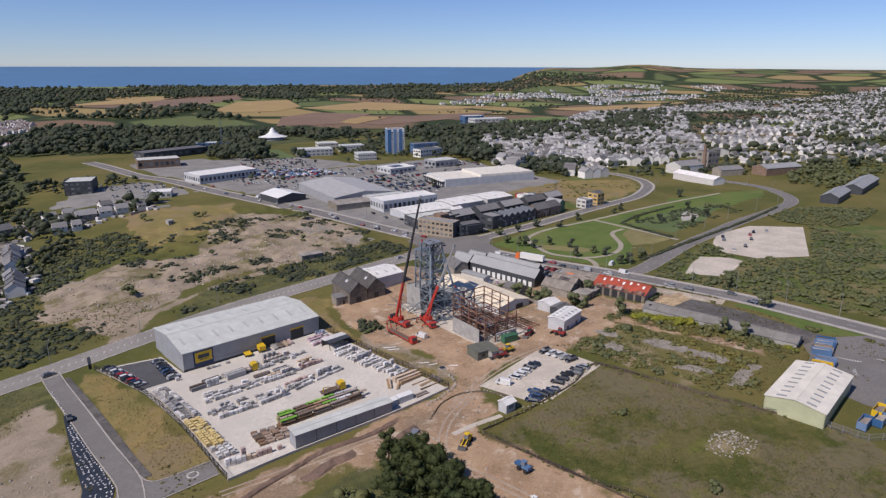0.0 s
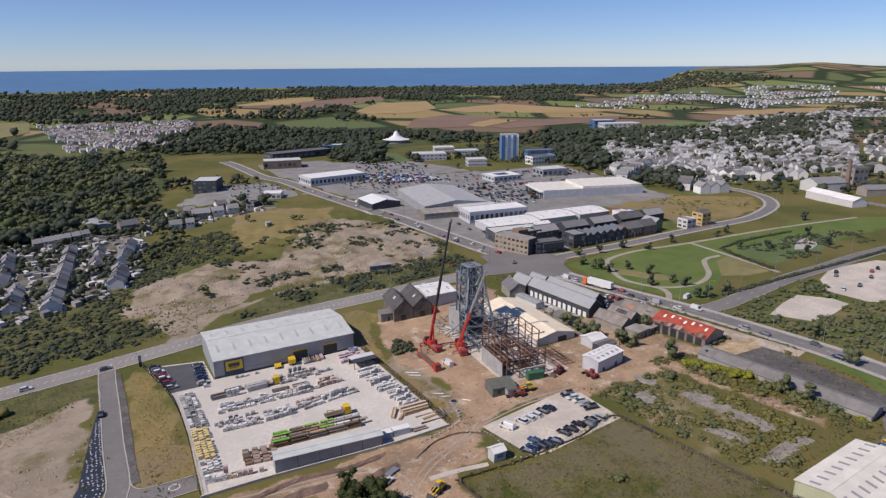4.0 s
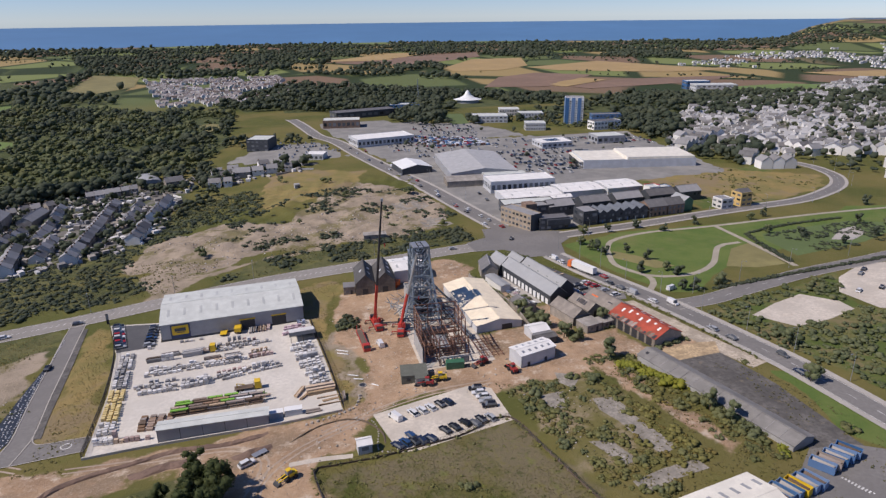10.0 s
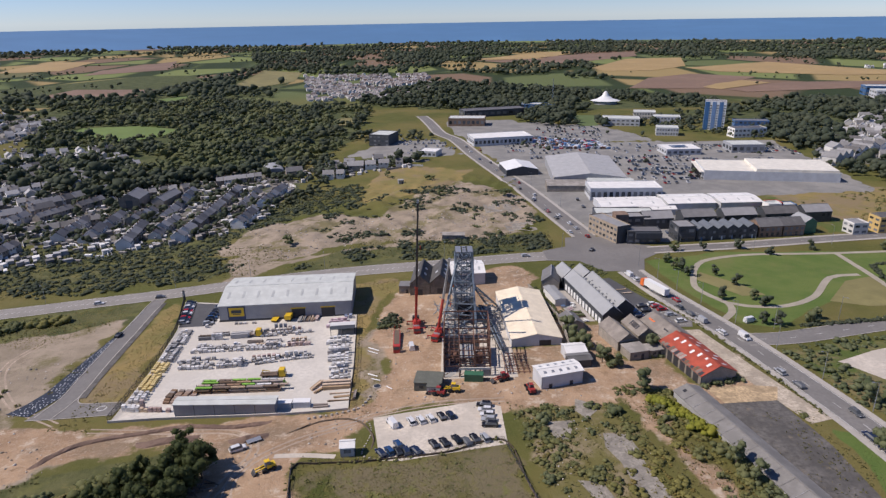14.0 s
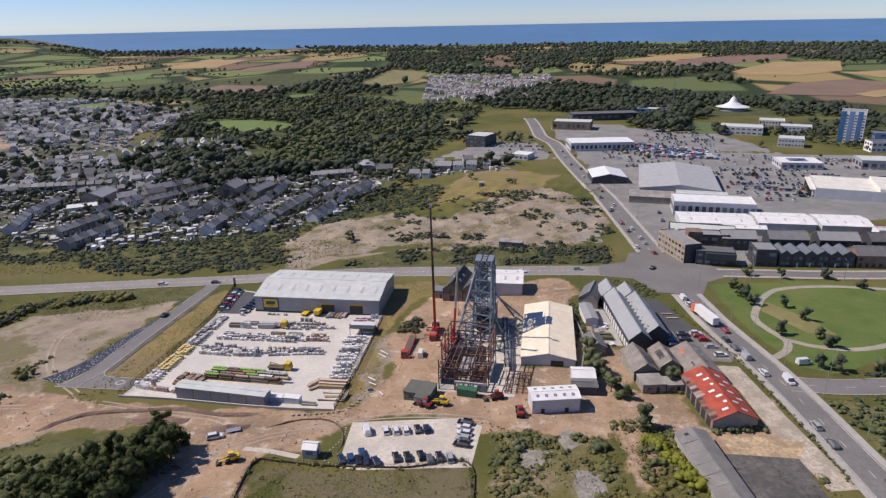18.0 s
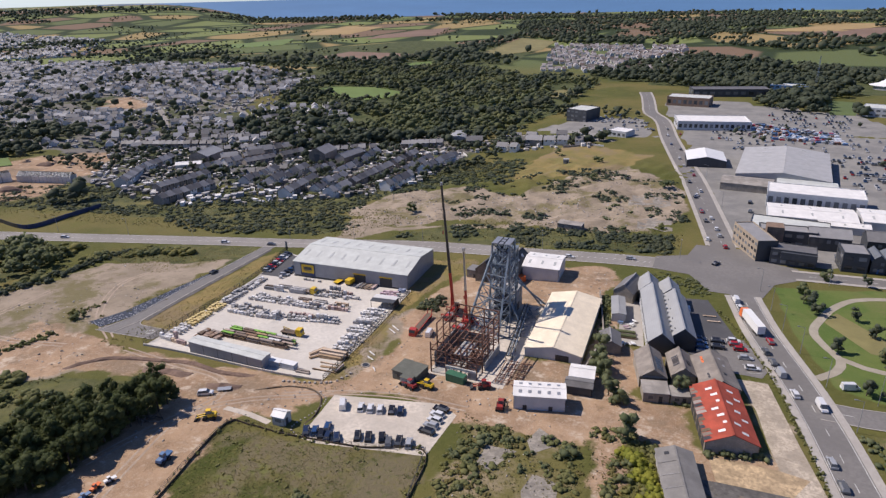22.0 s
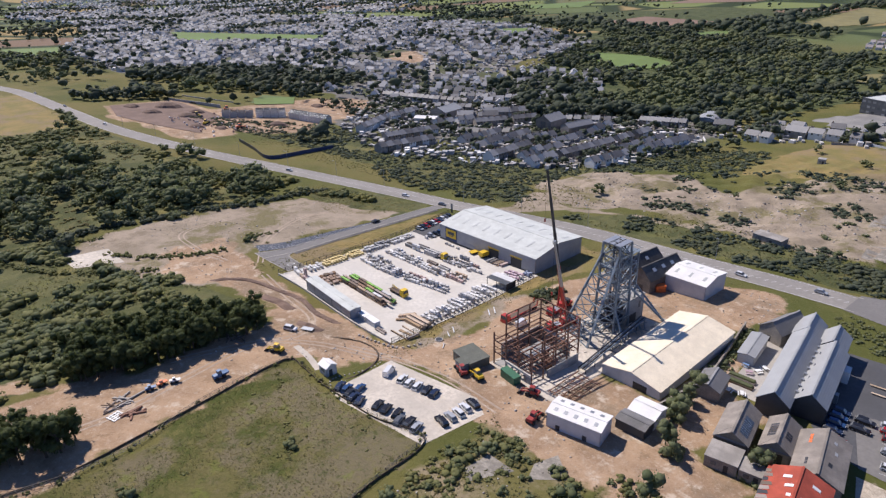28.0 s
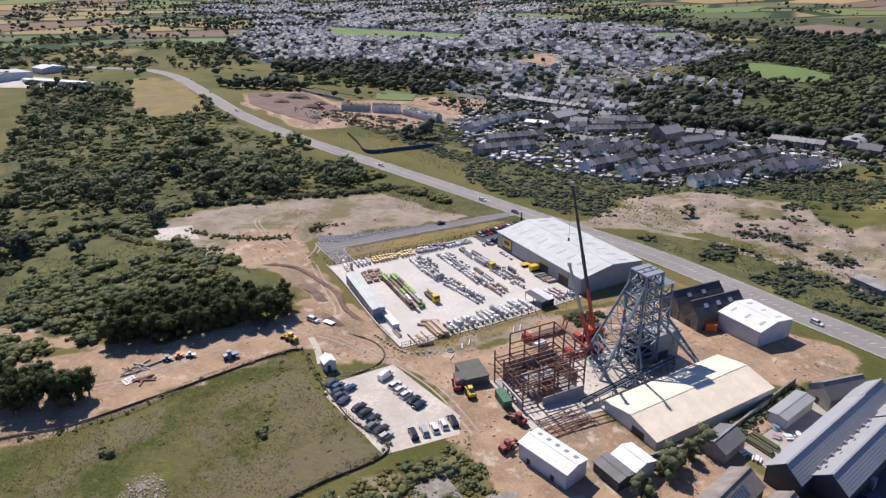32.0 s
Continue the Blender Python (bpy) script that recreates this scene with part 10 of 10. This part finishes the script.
wood("eastern_trees", clear(scatter([(330, 300), (480, 190), (700, 90), (1500, 120), (2700, 240), (2700, 900), (2600, 1300), (1500, 1000), (760, 720), (420, 520)], 16, rs, 0.44, 80, 9)), 5, 10.5, 2, "leaf_dark", "garden trees among the eastern houses", 9, 1)
wood("village_trees", clear(scatter([(-420, 230), (-110, 230), (-60, 330), (-50, 440), (-300, 470), (-430, 400)], 8, rs, 0.34, 30, 10)), 3, 7, 4, "leaf_dark", "garden trees among the village houses", 10, 5)
wood("village_edge_trees", clear(scatter([(-250, 360), (-200, 420), (-140, 440), (-130, 425), (-200, 385), (-250, 340)], 8, rs)), 8, 12, 6, "leaf_dark", "tall dark trees behind the chapel", 11, 14)


wood("roadside_trees", clear(np.concatenate([scatter([(-60, 440), (40, 440), (20, 640), (-60, 620)], 11, rs, 0.5, 40, 50), scatter([(96, 420), (250, 430), (280, 600), (90, 640)], 14, rs, 0.62, 40, 51), scatter([(-70, 385), (30, 412), (24, 440), (-80, 425)], 8, rs, 0.4, 30, 52), scatter([(-120, 380), (-60, 400), (-70, 470), (-130, 440)], 8, rs, 0.35, 30, 54), scatter([(330, 300), (360, 470), (300, 540), (250, 640), (330, 640), (420, 560), (400, 420)], 9, rs, 0.35, 40, 53)]), extra=[[(-60, 280), (30, 300), (45, 400), (-50, 380)]]), 4, 9, 4, "leaf_dark", "trees between the shops and houses", 50, 4)


hp = np.concatenate([scatter(p, 30, rs, 0.6, 120, 70) for p in FARMLAND])
wood("hedgerow_trees", clear(hp), 5, 10, 2, "leaf_dark", "scattered hedgerow trees between the fields", 70, 1)


wood("car_park_trees", np.concatenate([scatter(p, 20, rs, 0.55, 30, 95) for p in ([(172, 300), (228, 300), (235, 415), (200, 420), (170, 400)], [(240, 380), (345, 395), (350, 460), (230, 470), (200, 440)], [(96, 440), (230, 440), (215, 590), (140, 600)])]), 3, 5.5, 4, "leaf_dark", "small trees planted in the car parks", 95, 6)
WT = [(-1150, -300), (-640, -110), (-760, -60), (-720, 20), (-500, 70), (-520, 150), (-480, 240), (-560, 240), (-760, 140), (-1200, 80)]
lone = np.array([(-159, -63), (-161, -58), (-160, -36), (-176, -42), (-178, -38), (-228, 0), (-226, -39), (-262, -12), (-119, -84), (-136, -69), (-147, -94), (-150, -90), (-186, -57), (-240, -20), (-205, -10), (-215, 10)])
wood("depot_grove", clear(scatter([(-610, -70), (-560, -40), (-530, -60), (-560, -110), (-620, -120)], 10, rs, 0.1, 30, 134)), 6, 10, 8, "leaf_dark", "grove of round trees beside the depot", 134, 20)
wood("lone_thorns", lone, 5, 9, 14, "leaf_dark", "single round thorn and willow trees on the heath", 126, 110)
slope = np.array([(-57, 195), (-27, 205), (-50, 317), (-12, 364), (24, 342), (28, 278), (-4, 242), (78, 207), (74, 282), (61, 197), (-58, 200), (-44, 322), (-8, 360), (20, 347), (30, 284)])
wood("slope_trees", slope, 3, 6, 10, "leaf", "small round trees on the grassy slope", 127, 60)
wood("heath_trees", clear(scatter(WT, 12, rs, 0.6, 60, 80)), 6, 11, 9, "leaf", "large trees beside the main road", 80, 20)


def bushes(name, P, r0, r1, material, label, seed, k=4, spray=10, cat="bushes", tall=1.0):
    rs = np.random.RandomState(seed)
    n = len(P)
    rad = rs.uniform(r0, r1, n) * rs.uniform(0.7, 1.0, n)
    z = heights(P)
    th, rr = rs.uniform(0, 2 * np.pi, (n, k)), rs.uniform(0.2, 1.0, (n, k))
    C = np.stack([P[:, 0, None] + np.cos(th) * rr * rad[:, None], P[:, 1, None] + np.sin(th) * rr * rad[:, None], z[:, None] + tall * rad[:, None] * rs.uniform(0.15, 0.6, (n, k))], -1)
    R = rad[:, None] * rs.uniform(0.26, 0.5, (n, k))
    d = rs.normal(size=(n, spray, 3))
    d /= np.linalg.norm(d, axis=2)[..., None]
    C2 = np.stack([P[:, 0, None] + d[..., 0] * rad[:, None] * 1.15, P[:, 1, None] + d[..., 1] * rad[:, None] * 1.15, z[:, None] + np.abs(d[..., 2]) * tall * rad[:, None] * 0.95], -1)
    V, F = joined(clumps(C.reshape(-1, 3), R.ravel() * 1.12, rs, 0.75 * tall, 0.28), leaves(C2.reshape(-1, 3), np.repeat(rad * 0.16, spray) * rs.uniform(0.6, 1.4, n * spray), rs))
    tagged(new(name, raw_mesh(name, V, F, M[material])), label, cat, kind="stuff")


north_scrub = clear(np.concatenate([
    scatter([(-420, 110), (-201, 150), (-165, 131), (-90, 148), (-74, 165), (-97, 190), (-92, 232), (-60, 270), (-24, 288), (-28, 352), (-72, 340), (-100, 262), (-140, 232), (-240, 222), (-330, 190)], 4.4, rs, 0.27, 24, 20),
    scatter([(-50, 152), (86, 168), (84, 196), (-30, 186)], 3.0, rs, 0.5, 16, 21), scatter([(-20, 190), (90, 200), (90, 300), (20, 320), (-80, 255)], 3.6, rs, 0.62, 14, 22)]))
bushes("hillside_scrub", clear(scatter([(-90, 236), (-60, 272), (-28, 296), (-32, 352), (-75, 345), (-100, 290)], 3.4, rs, 0.22, 18, 120)), 1.0, 2.6, "leaf", "green bramble and fern on the slope", 120, 4, 12, tall=0.6)
bushes("garden_planting", clear(scatter([(236, 126), (300, 134), (345, 122), (330, 100), (240, 92)], 3.0, rs, 0.5, 12, 121)), 0.8, 2.0, "leaf_dark", "mixed shrubs planted in the walled garden", 121, 5, 16, tall=0.7)
bushes("brownfield_scrub", clear(scatter(ZONES["dry"][0], 4.5, rs, 0.5, 22, 122)), 0.6, 1.8, "scrub", "scrub on the empty building plot", 122, 4, 14, tall=0.6)
bushes("heath_scrub", north_scrub, 1.3, 3.7, "leaf_dark", "gorse and bramble scrub along the road", 20, 4, 10, tall=0.5)
west_scrub = clear(np.concatenate([scatter([(-100, -32), (-78, -14), (-60, -9), (-49, -3), (-53, -40), (-70, -64), (-104, -60)], 3.6, rs, 0.3, 16, 123), scatter([(-150, -110), (-176, -30), (-154, -36), (-110, -20), (-78, -6), (-48, 0), (-50, -40), (-44, -110)], 3.5, rs, 0.45, 20, 23),
                                   scatter([(-168, 0), (-172, 80), (-130, 104), (-160, 100), (-176, 60)], 3.0, rs, 0.35, 15, 24), scatter([(-125, 28), (-106, 20), (-80, 10), (-78, 14), (-110, 34)], 5.5, rs, 0.55, 9, 25)]), extra=[ZONES["dirt"][2], [(-152, -40), (-149, -22), (-128, -21), (-136, -38)]])
far_side = np.arange(len(west_scrub)) % 5
bushes("western_scrub", west_scrub[far_side == 0], 2.4, 5.6, "scrub", "dense gorse and bramble west of the yard", 21, 12, 50, tall=0.75)
bushes("western_thorn", west_scrub[far_side == 2], 1.6, 4.6, "leaf", "grey-green willow and thorn bushes west of the yard", 124, 10, 40, tall=0.95)
bushes("western_furze", west_scrub[(far_side == 1) | (far_side == 4)], 0.6, 1.9, "scrub_brown", "low brown-green furze between the bushes", 125, 5, 14, tall=0.5)
PADS = [[(69, 1), (74.5, 0.5), (75, -13), (78, -26), (73, -28), (70.6, -20.5)], [(61, -35), (80, -32.4), (80, -36), (61, -39.6)], [(58.8, -20.5), (65, -21), (65.6, -28.5), (58.4, -28.6)], [(54.6, 8.3), (62.4, 8.6), (58.3, -2.1), (54.7, 0.5)]]
east_scrub = clear(np.concatenate([scatter([(46, 17), (76, 17), (80, 0), (86, -31), (60, -45), (50, -26)], 2.6, rs, 0.4, 11, 26),
                                   scatter([(76, 26), (94, 26), (98, 8), (104, -22), (108, -40), (92, -36), (88, -10)], 2.4, rs, 0.42, 10, 27),
                                   scatter([(127, 10), (131, 28), (128, 60), (124, 40), (129, -20), (136, -50), (130, -60)], 2.6, rs, 0.6, 8, 28)]), extra=PADS)
bushes("thicket_scrub", clear(scatter(W4, 7.8, rs, 0.47, 30, 36), extra=[ZONES["pale"][0], ZONES["dry"][4]]), 2.4, 5.6, "scrub", "gorse and bramble mounds on the western heath", 36, 7, 14, tall=0.7)
bushes("thicket_furze", clear(scatter(W4, 6.4, rs, 0.42, 40, 136), extra=[ZONES["pale"][0], ZONES["dry"][4]]), 1.2, 3.0, "scrub_brown", "low brown heather and furze on the heath", 136, 4, 8, tall=0.35)
bushes("eastern_scrub", clear(scatter([(302, 62), (306, 34), (330, 28), (392, 36), (380, 58), (346, 84), (318, 80)], 3.2, rs, 0.25, 18, 37)), 1.2, 2.6, "leaf", "green scrub beside the overflow car park", 37, 5, 12)
wood("eastern_thicket", clear(scatter([(440, 100), (520, 90), (690, 125), (640, 175), (560, 172), (470, 140)], 8, rs, 0.36, 40, 38)), 3, 7, 5, "leaf", "thicket of small trees behind the sheds", 38, 8)
bushes("rubble_scrub", east_scrub[::2], 0.9, 2.7, "scrub", "low scrub growing through the rubble", 22, 8, 40, tall=0.5)
bushes("rubble_weeds", east_scrub[1::2], 0.5, 1.6, "scrub_brown", "brown weeds growing through the rubble", 130, 6, 26, tall=0.45)
bushes("verge_scrub", clear(scatter([(141, 50), (170, 55), (216, 64), (212, 52), (202, 46), (204, 30), (228, 11), (300, 44), (300, 10), (220, -40), (170, -60), (150, 0)], 3.9, rs, 0.24, 14, 29), extra=[[(154, 39), (172, 47), (190, 52), (200, 40), (198, 31), (180, 26), (163, 24.5)], [(242, 72), (278, 71), (298, 47), (230, 14), (207, 30), (206, 48)]]), 1.3, 3.2, "leaf", "dense green scrub beside the side road", 23, 5, 12, tall=0.7)
bushes("rubble_bushes", clear(np.concatenate([scatter([(46, 17), (76, 17), (80, 0), (86, -31), (60, -45), (50, -26)], 6, rs, 0.5, 14, 71), scatter([(76, 26), (88, 26), (90, 8), (96, -22), (92, -36), (88, -10)], 5, rs, 0.45, 10, 72)]), extra=PADS), 1.1, 2.3, "leaf", "large green bushes among the rubble", 73, 7, 40)
bushes("lime_bushes", np.array([(87.4 + i * 0.34 + (i * 37 % 10) * 0.4, 17 - i * 0.72 + (i * 53 % 10) * 0.3) for i in range(28)]), 1.3, 2.7, "leaf_lime", "bright yellow-green bushes beside the long shed", 24, 8, 40)
bushes("shed_bushes", np.array([(96 + i * 0.3 + (i * 37 % 10) * 0.35, -7 - i * 0.95 + (i * 53 % 10) * 0.3) for i in range(22)]), 1.5, 2.9, "leaf", "dark green bushes beside the long shed", 131, 8, 40)
bushes("gold_weeds", np.array([(103 + (i * 37 % 10) * 0.6, -29 - (i * 53 % 10) * 0.75) for i in range(16)]), 0.8, 1.7, "leaf_lime", "tall yellow weeds at the shed end", 132, 6, 24, tall=0.7)
bushes("site_bushes", np.array([(50, 236), (48, 232), (52, 238), (48, 217), (50, 215), (64, 187), (62, 190), (66, 186), (55, 196), (57, 194), (70, 236), (74, 235), (60, 230), (22.5, -26), (10.5, -60), (12, -59), (21, -25), (4.2, 84), (5.4, 86), (3.4, 80.5), (5.6, 82), (72.5, 58), (72.8, 63), (73.2, 69), (71, 80), (70, 86), (69, 92), (67, 98), (66, 104), (76, 52), (79, 47), (82, 43), (81, 40), (98, 48), (99.5, 46), (96, 46), (106, 25.5), (110, 26.6), (114, 27.4), (118, 29)]), 1.2, 2.4, "leaf", "garden and site bushes", 25, 7, 40)
hedge_pts = [(q.x + o, q.y) for ln in ([(160, 67), (208, 72), (287, 79), (350, 88)], [(228, 130), (222, 112), (216, 86)], [(232, 132), (262, 138), (300, 140)]) for q in spline(ln, 1.6) for o in (-0.6, 0.8)]
bushes("park_hedge", np.array(hedge_pts), 1.0, 1.6, "leaf_dark", "thick dark hedge round the park", 26, 5, 16)
strip = [(q.x + rng.uniform(-1.6, 1.6), q.y + rng.uniform(-1.6, 1.6)) for ln in ([(-141, -24), (-120, -5.5), (-111, 14)], [(-164, -62), (-131, -40), (-110, -15)], [(-164, -22), (-172, -46)], [(-121, 28), (-119, 41)]) for q in spline(ln, 0.8)]
bushes("bank_bushes", np.array(strip), 0.8, 1.9, "scrub", "lines of gorse and bramble on the bare ground", 29, 4, 10)
belt2 = [(q.x + rng.uniform(-3, 3), q.y + rng.uniform(-2, 2)) for q in spline([(-176, -36), (-173, -5), (-171, 24), (-166, 55), (-165, 95)], 1.7)]
bushes("belt_bushes", np.array(belt2), 1.6, 3.2, "leaf_dark", "dense hedge of thorn along the bare ground", 30, 6, 18)
verge_line = [(q.x + rng.uniform(-.5, .5), q.y) for q in spline([(107, 113), (111.4, 103.6), (118.2, 84.5), (122.1, 71.6), (125.5, 53.1), (128.3, 38.7), (130.4, 28), (133, 8)], 0.9)]
bushes("road_hedge", np.array(verge_line), 0.4, 0.95, "scrub", "low rough hedge between the road and the yards", 128, 4, 14)
corner_green = clear(scatter([(92, 128), (100, 124), (104, 132), (98, 142), (84, 146), (78, 142)], 2.4, rs, 0.3, 9, 129))
bushes("corner_scrub", corner_green, 0.8, 1.7, "leaf", "green scrub on the corner by the junction", 129, 5, 20, tall=0.7)
bushes("dirt_bush", np.array([(5, 88), (7, 84), (8.6, 81), (6.4, 91), (9, 86), (4, 84.5)]), 1.8, 2.8, "leaf_dark", "dense dark bush growing on the dirt", 133, 9, 60)
wall_bush = [(q.x + rng.uniform(-1.2, 1.2), q.y) for q in spline([(72.5, 51), (73.5, 74), (70.5, 92), (67, 111)], 1.8)]
bushes("wall_bushes", np.array(wall_bush), 0.9, 1.9, "leaf", "bushes and small trees along the old wall", 33, 6, 26)
fence_weeds = [(q.x + rng.uniform(-1, 1), q.y + rng.uniform(-1, 1)) for q in spline([(-6.8, -84), (-3, -68), (-3.6, -52), (-8.2, -41), (-11.3, -28), (-14, -7.5), (-8, -6.2), (13, -6), (26.5, -4.2), (41, -0.4), (45.5, -20), (49, -36), (53, -48), (58, -60)], 1.4)]
bushes("fence_weeds", np.array(fence_weeds)[::2], 0.4, 1.0, "scrub", "weeds and bramble along the field fence", 27, 5, 18)
bushes("field_clumps", np.concatenate([clear(scatter(ZONES["meadow"][0], 3.2, rs, 0.7, 11, 30)), np.array([(q.x + rng.uniform(-.8, .8), q.y + rng.uniform(-.8, .8)) for q in spline([(-9.3, -13.4), (4.6, -18.2), (16, -23.2), (26, -27.4)], 1.1)])]), 0.3, 0.9, "scrub", "bramble clumps in the rough field", 28, 4, 10, tall=0.5)

# grass tufts that roughen the open ground
def tufts(name, P, s0, s1, material, label, seed, k=3):
    rs = np.random.RandomState(seed)
    n = len(P)
    z = heights(P)
    C = np.repeat(np.stack([P[:, 0], P[:, 1], z + 0.1], 1), k, 0) + rs.normal(size=(n * k, 3)) * (0.5, 0.5, 0.06)
    V, F = leaves(C, rs.uniform(s0, s1, n * k), rs)
    V[:, 2] = np.maximum(V[:, 2], np.repeat(z, k * 3) + 0.02)
    tagged(new(name, raw_mesh(name, V, F, M[material])), label, "grass", kind="stuff")


M["tuft"] = leafy("grass_tuft", (0.11, 0.125, 0.04), (0.25, 0.21, 0.10))
M["tuft_dry"] = leafy("grass_tuft_dry", (0.20, 0.17, 0.07), (0.32, 0.25, 0.12))
tufts("meadow_tufts", clear(scatter(ZONES["meadow"][0], 0.95, rs, 0.33, 9, 31)), 0.12, 0.3, "tuft", "rough tufts of meadow grass", 31)
tufts("verge_tufts", clear(np.concatenate([scatter(p, 1.3, rs, 0.3, 8, 32) for p in (ZONES["dry"][1], ZONES["dry"][2], ZONES["heath"][4], [(-12, 126), (30, 140), (84, 146), (60, 142), (8, 134)])])), 0.15, 0.4, "tuft_dry", "dry tufts of verge grass", 32)
tufts("heath_tufts", clear(scatter([(-330, 110), (-90, 148), (90, 168), (90, 200), (-100, 200), (-300, 200)], 2.4, rs, 0.35, 20, 33)), 0.3, 0.8, "tuft", "rough heath grass beside the road", 33)
tufts("west_tufts", clear(scatter([(-170, -110), (-176, 100), (-110, 100), (-75, 10), (-50, 0), (-75, -110)], 2.2, rs, 0.4, 18, 34), extra=[ZONES["pale"][0]]), 0.3, 0.7, "tuft", "rough heath grass west of the yard", 34)
tufts("east_tufts", clear(scatter([(44, 20), (76, 20), (100, 10), (128, 10), (140, -60), (60, -60)], 1.8, rs, 0.4, 14, 35)), 0.2, 0.55, "tuft", "rough grass among the rubble", 35)

# loose stones
def stones(name, P, s0, s1, label, seed, material="rubble"):
    rs = np.random.RandomState(seed)
    C = np.stack([P[:, 0], P[:, 1], heights(P) + 0.05], 1)
    V, F = clumps(C, rs.uniform(s0, s1, len(P)) * rs.uniform(0.4, 1, len(P)), rs, 0.6, 0.4)
    tagged(new(name, raw_mesh(name, V, F, M[material])), label, "stones", kind="stuff")


stones("site_rubble", clear(np.concatenate([scatter(ZONES["rubble"][1], 0.7, rs), scatter(ZONES["rubble"][0], 2.8, rs, 0.55, 9, 40), scatter(ZONES["dirt"][0], 2.6, rs, 0.5, 9, 41)])), 0.12, 0.5, "loose rubble and broken concrete", 40)
stones("spoil_stones", scatter(ZONES["pale"][1], 3.2, rs, 0.5, 14, 42), 0.2, 0.9, "stones on the old spoil ground", 41)
stones("bank_stones", scatter(ZONES["pale"][0], 3.2, rs, 0.55, 14, 43), 0.15, 0.6, "pale stones along the road bank", 42)


# ---- single trees ----
def tree(name, x, y, h, rad, crown, label, seed, lumps=7, sprays=420, low=0.3, group="", lump=1.0):
    rs = np.random.RandomState(seed)
    ob = thing(name, x, y, 0, label, "tree", group, z="here")
    g = Geo().tube((0, 0, -0.3), (0.1, 0.05, h * 0.55), h * 0.028, 7, h * 0.014)
    for k in range(4):
        a = k * 1.57 + rs.uniform(0, 1)
        g.tube((0.05, 0.03, h * (0.3 + 0.07 * k)), (math.cos(a) * rad * 0.6, math.sin(a) * rad * 0.6, h * (0.55 + 0.06 * k)), h * 0.012, 5, h * 0.005)
    part("trunk", g, M["bark"], ob)
    th, up, rr = rs.uniform(0, 2 * np.pi, lumps), rs.uniform(low + 0.1, 0.88, lumps), rs.uniform(0.1, 0.75, lumps)
    C = np.stack([np.cos(th) * rr * rad, np.sin(th) * rr * rad, up * h], 1)
    R = rad * lump * rs.uniform(0.36, 0.54, lumps)
    k = rs.randint(0, lumps, sprays)
    d = rs.normal(size=(sprays, 3))
    d /= np.linalg.norm(d, axis=1)[:, None]
    C2 = C[k] + d * (R[k] * rs.uniform(0.85, 1.25, sprays))[:, None]
    V, F = joined(clumps(C, R * 0.9, rs, 0.9, 0.35), leaves(C2, rs.uniform(0.25, 0.6, sprays) * rad * 0.2, rs))
    me = raw_mesh("crown", V, F, M[crown])
    part("crown", me, None, ob)
    return ob


PINES = []
for x0, y0, x1, y1, k in ((-45, -60, -40, -44, 7), (-40, -45, -37.5, -24, 9), (-38, -26, -37, -4, 9), (-50, -58, -44, -30, 10), (-45, -32, -42, -3, 10), (-55, -54, -49, -24, 8), (-23, -86, -16, -62, 10), (-29, -90, -22, -70, 8), (-16, -82, -13, -66, 5), (-36, -96, -28, -82, 4), (-58, -52, -50, -12, 8), (-64, -58, -56, -22, 7)):
    for i in range(k):
        f0 = (i + 0.5) / k
        PINES.append((x0 + (x1 - x0) * f0 + rng.uniform(-1.2, 1.2), y0 + (y1 - y0) * f0 + rng.uniform(-1.2, 1.2)))
for i, (x, y) in enumerate(PINES):
    tree("pine_tree", x, y, rng.uniform(7, 12), rng.uniform(2.6, 4.2), "leaf_pine", "dark pine tree beside the dirt track", 100 + i, 15, 620, 0.16, "pines", 0.78)
for i, (x, y) in enumerate(((135.9, 133), (138.1, 129.2), (139, 124), (135.7, 143), (151.2, 123), (154.9, 110), (154.8, 94), (156.1, 87.2), (142.2, 95), (164.6, 69.5), (151.1, 68.5), (146.2, 70), (168, 73), (190, 150), (214, 156), (146, 160), (160, 158), (180, 161), (250, 154), (262, 158), (340, 160), (240, 128), (252, 118), (300, 128), (310, 118), (288, 106), (262, 100))):
    tree("park_tree", x, y, rng.uniform(4.5, 7), rng.uniform(1.8, 3.0), "leaf_dark" if i % 3 else "leaf", "round young tree in the park", 200 + i, 9, 200, 0.08, "park trees")
for i, (x, y) in enumerate(((99, 51.5), (97, 50), (74.5, 57), (73.5, 62), (72.5, 68), (76, 54), (82.5, 40.5), (79, 43), (-100, 262), (-94, 300), (-170, 260), (-198, 250), (-235, 262), (150, 14), (138, -8), (98, -13), (100.5, -19.5), (87, 24))):
    tree("broadleaf_tree", x, y, rng.uniform(5, 7.5), rng.uniform(2.2, 3.4), "leaf", "rounded broadleaf tree standing alone", 300 + i, 9, 320, 0.15, "single trees")
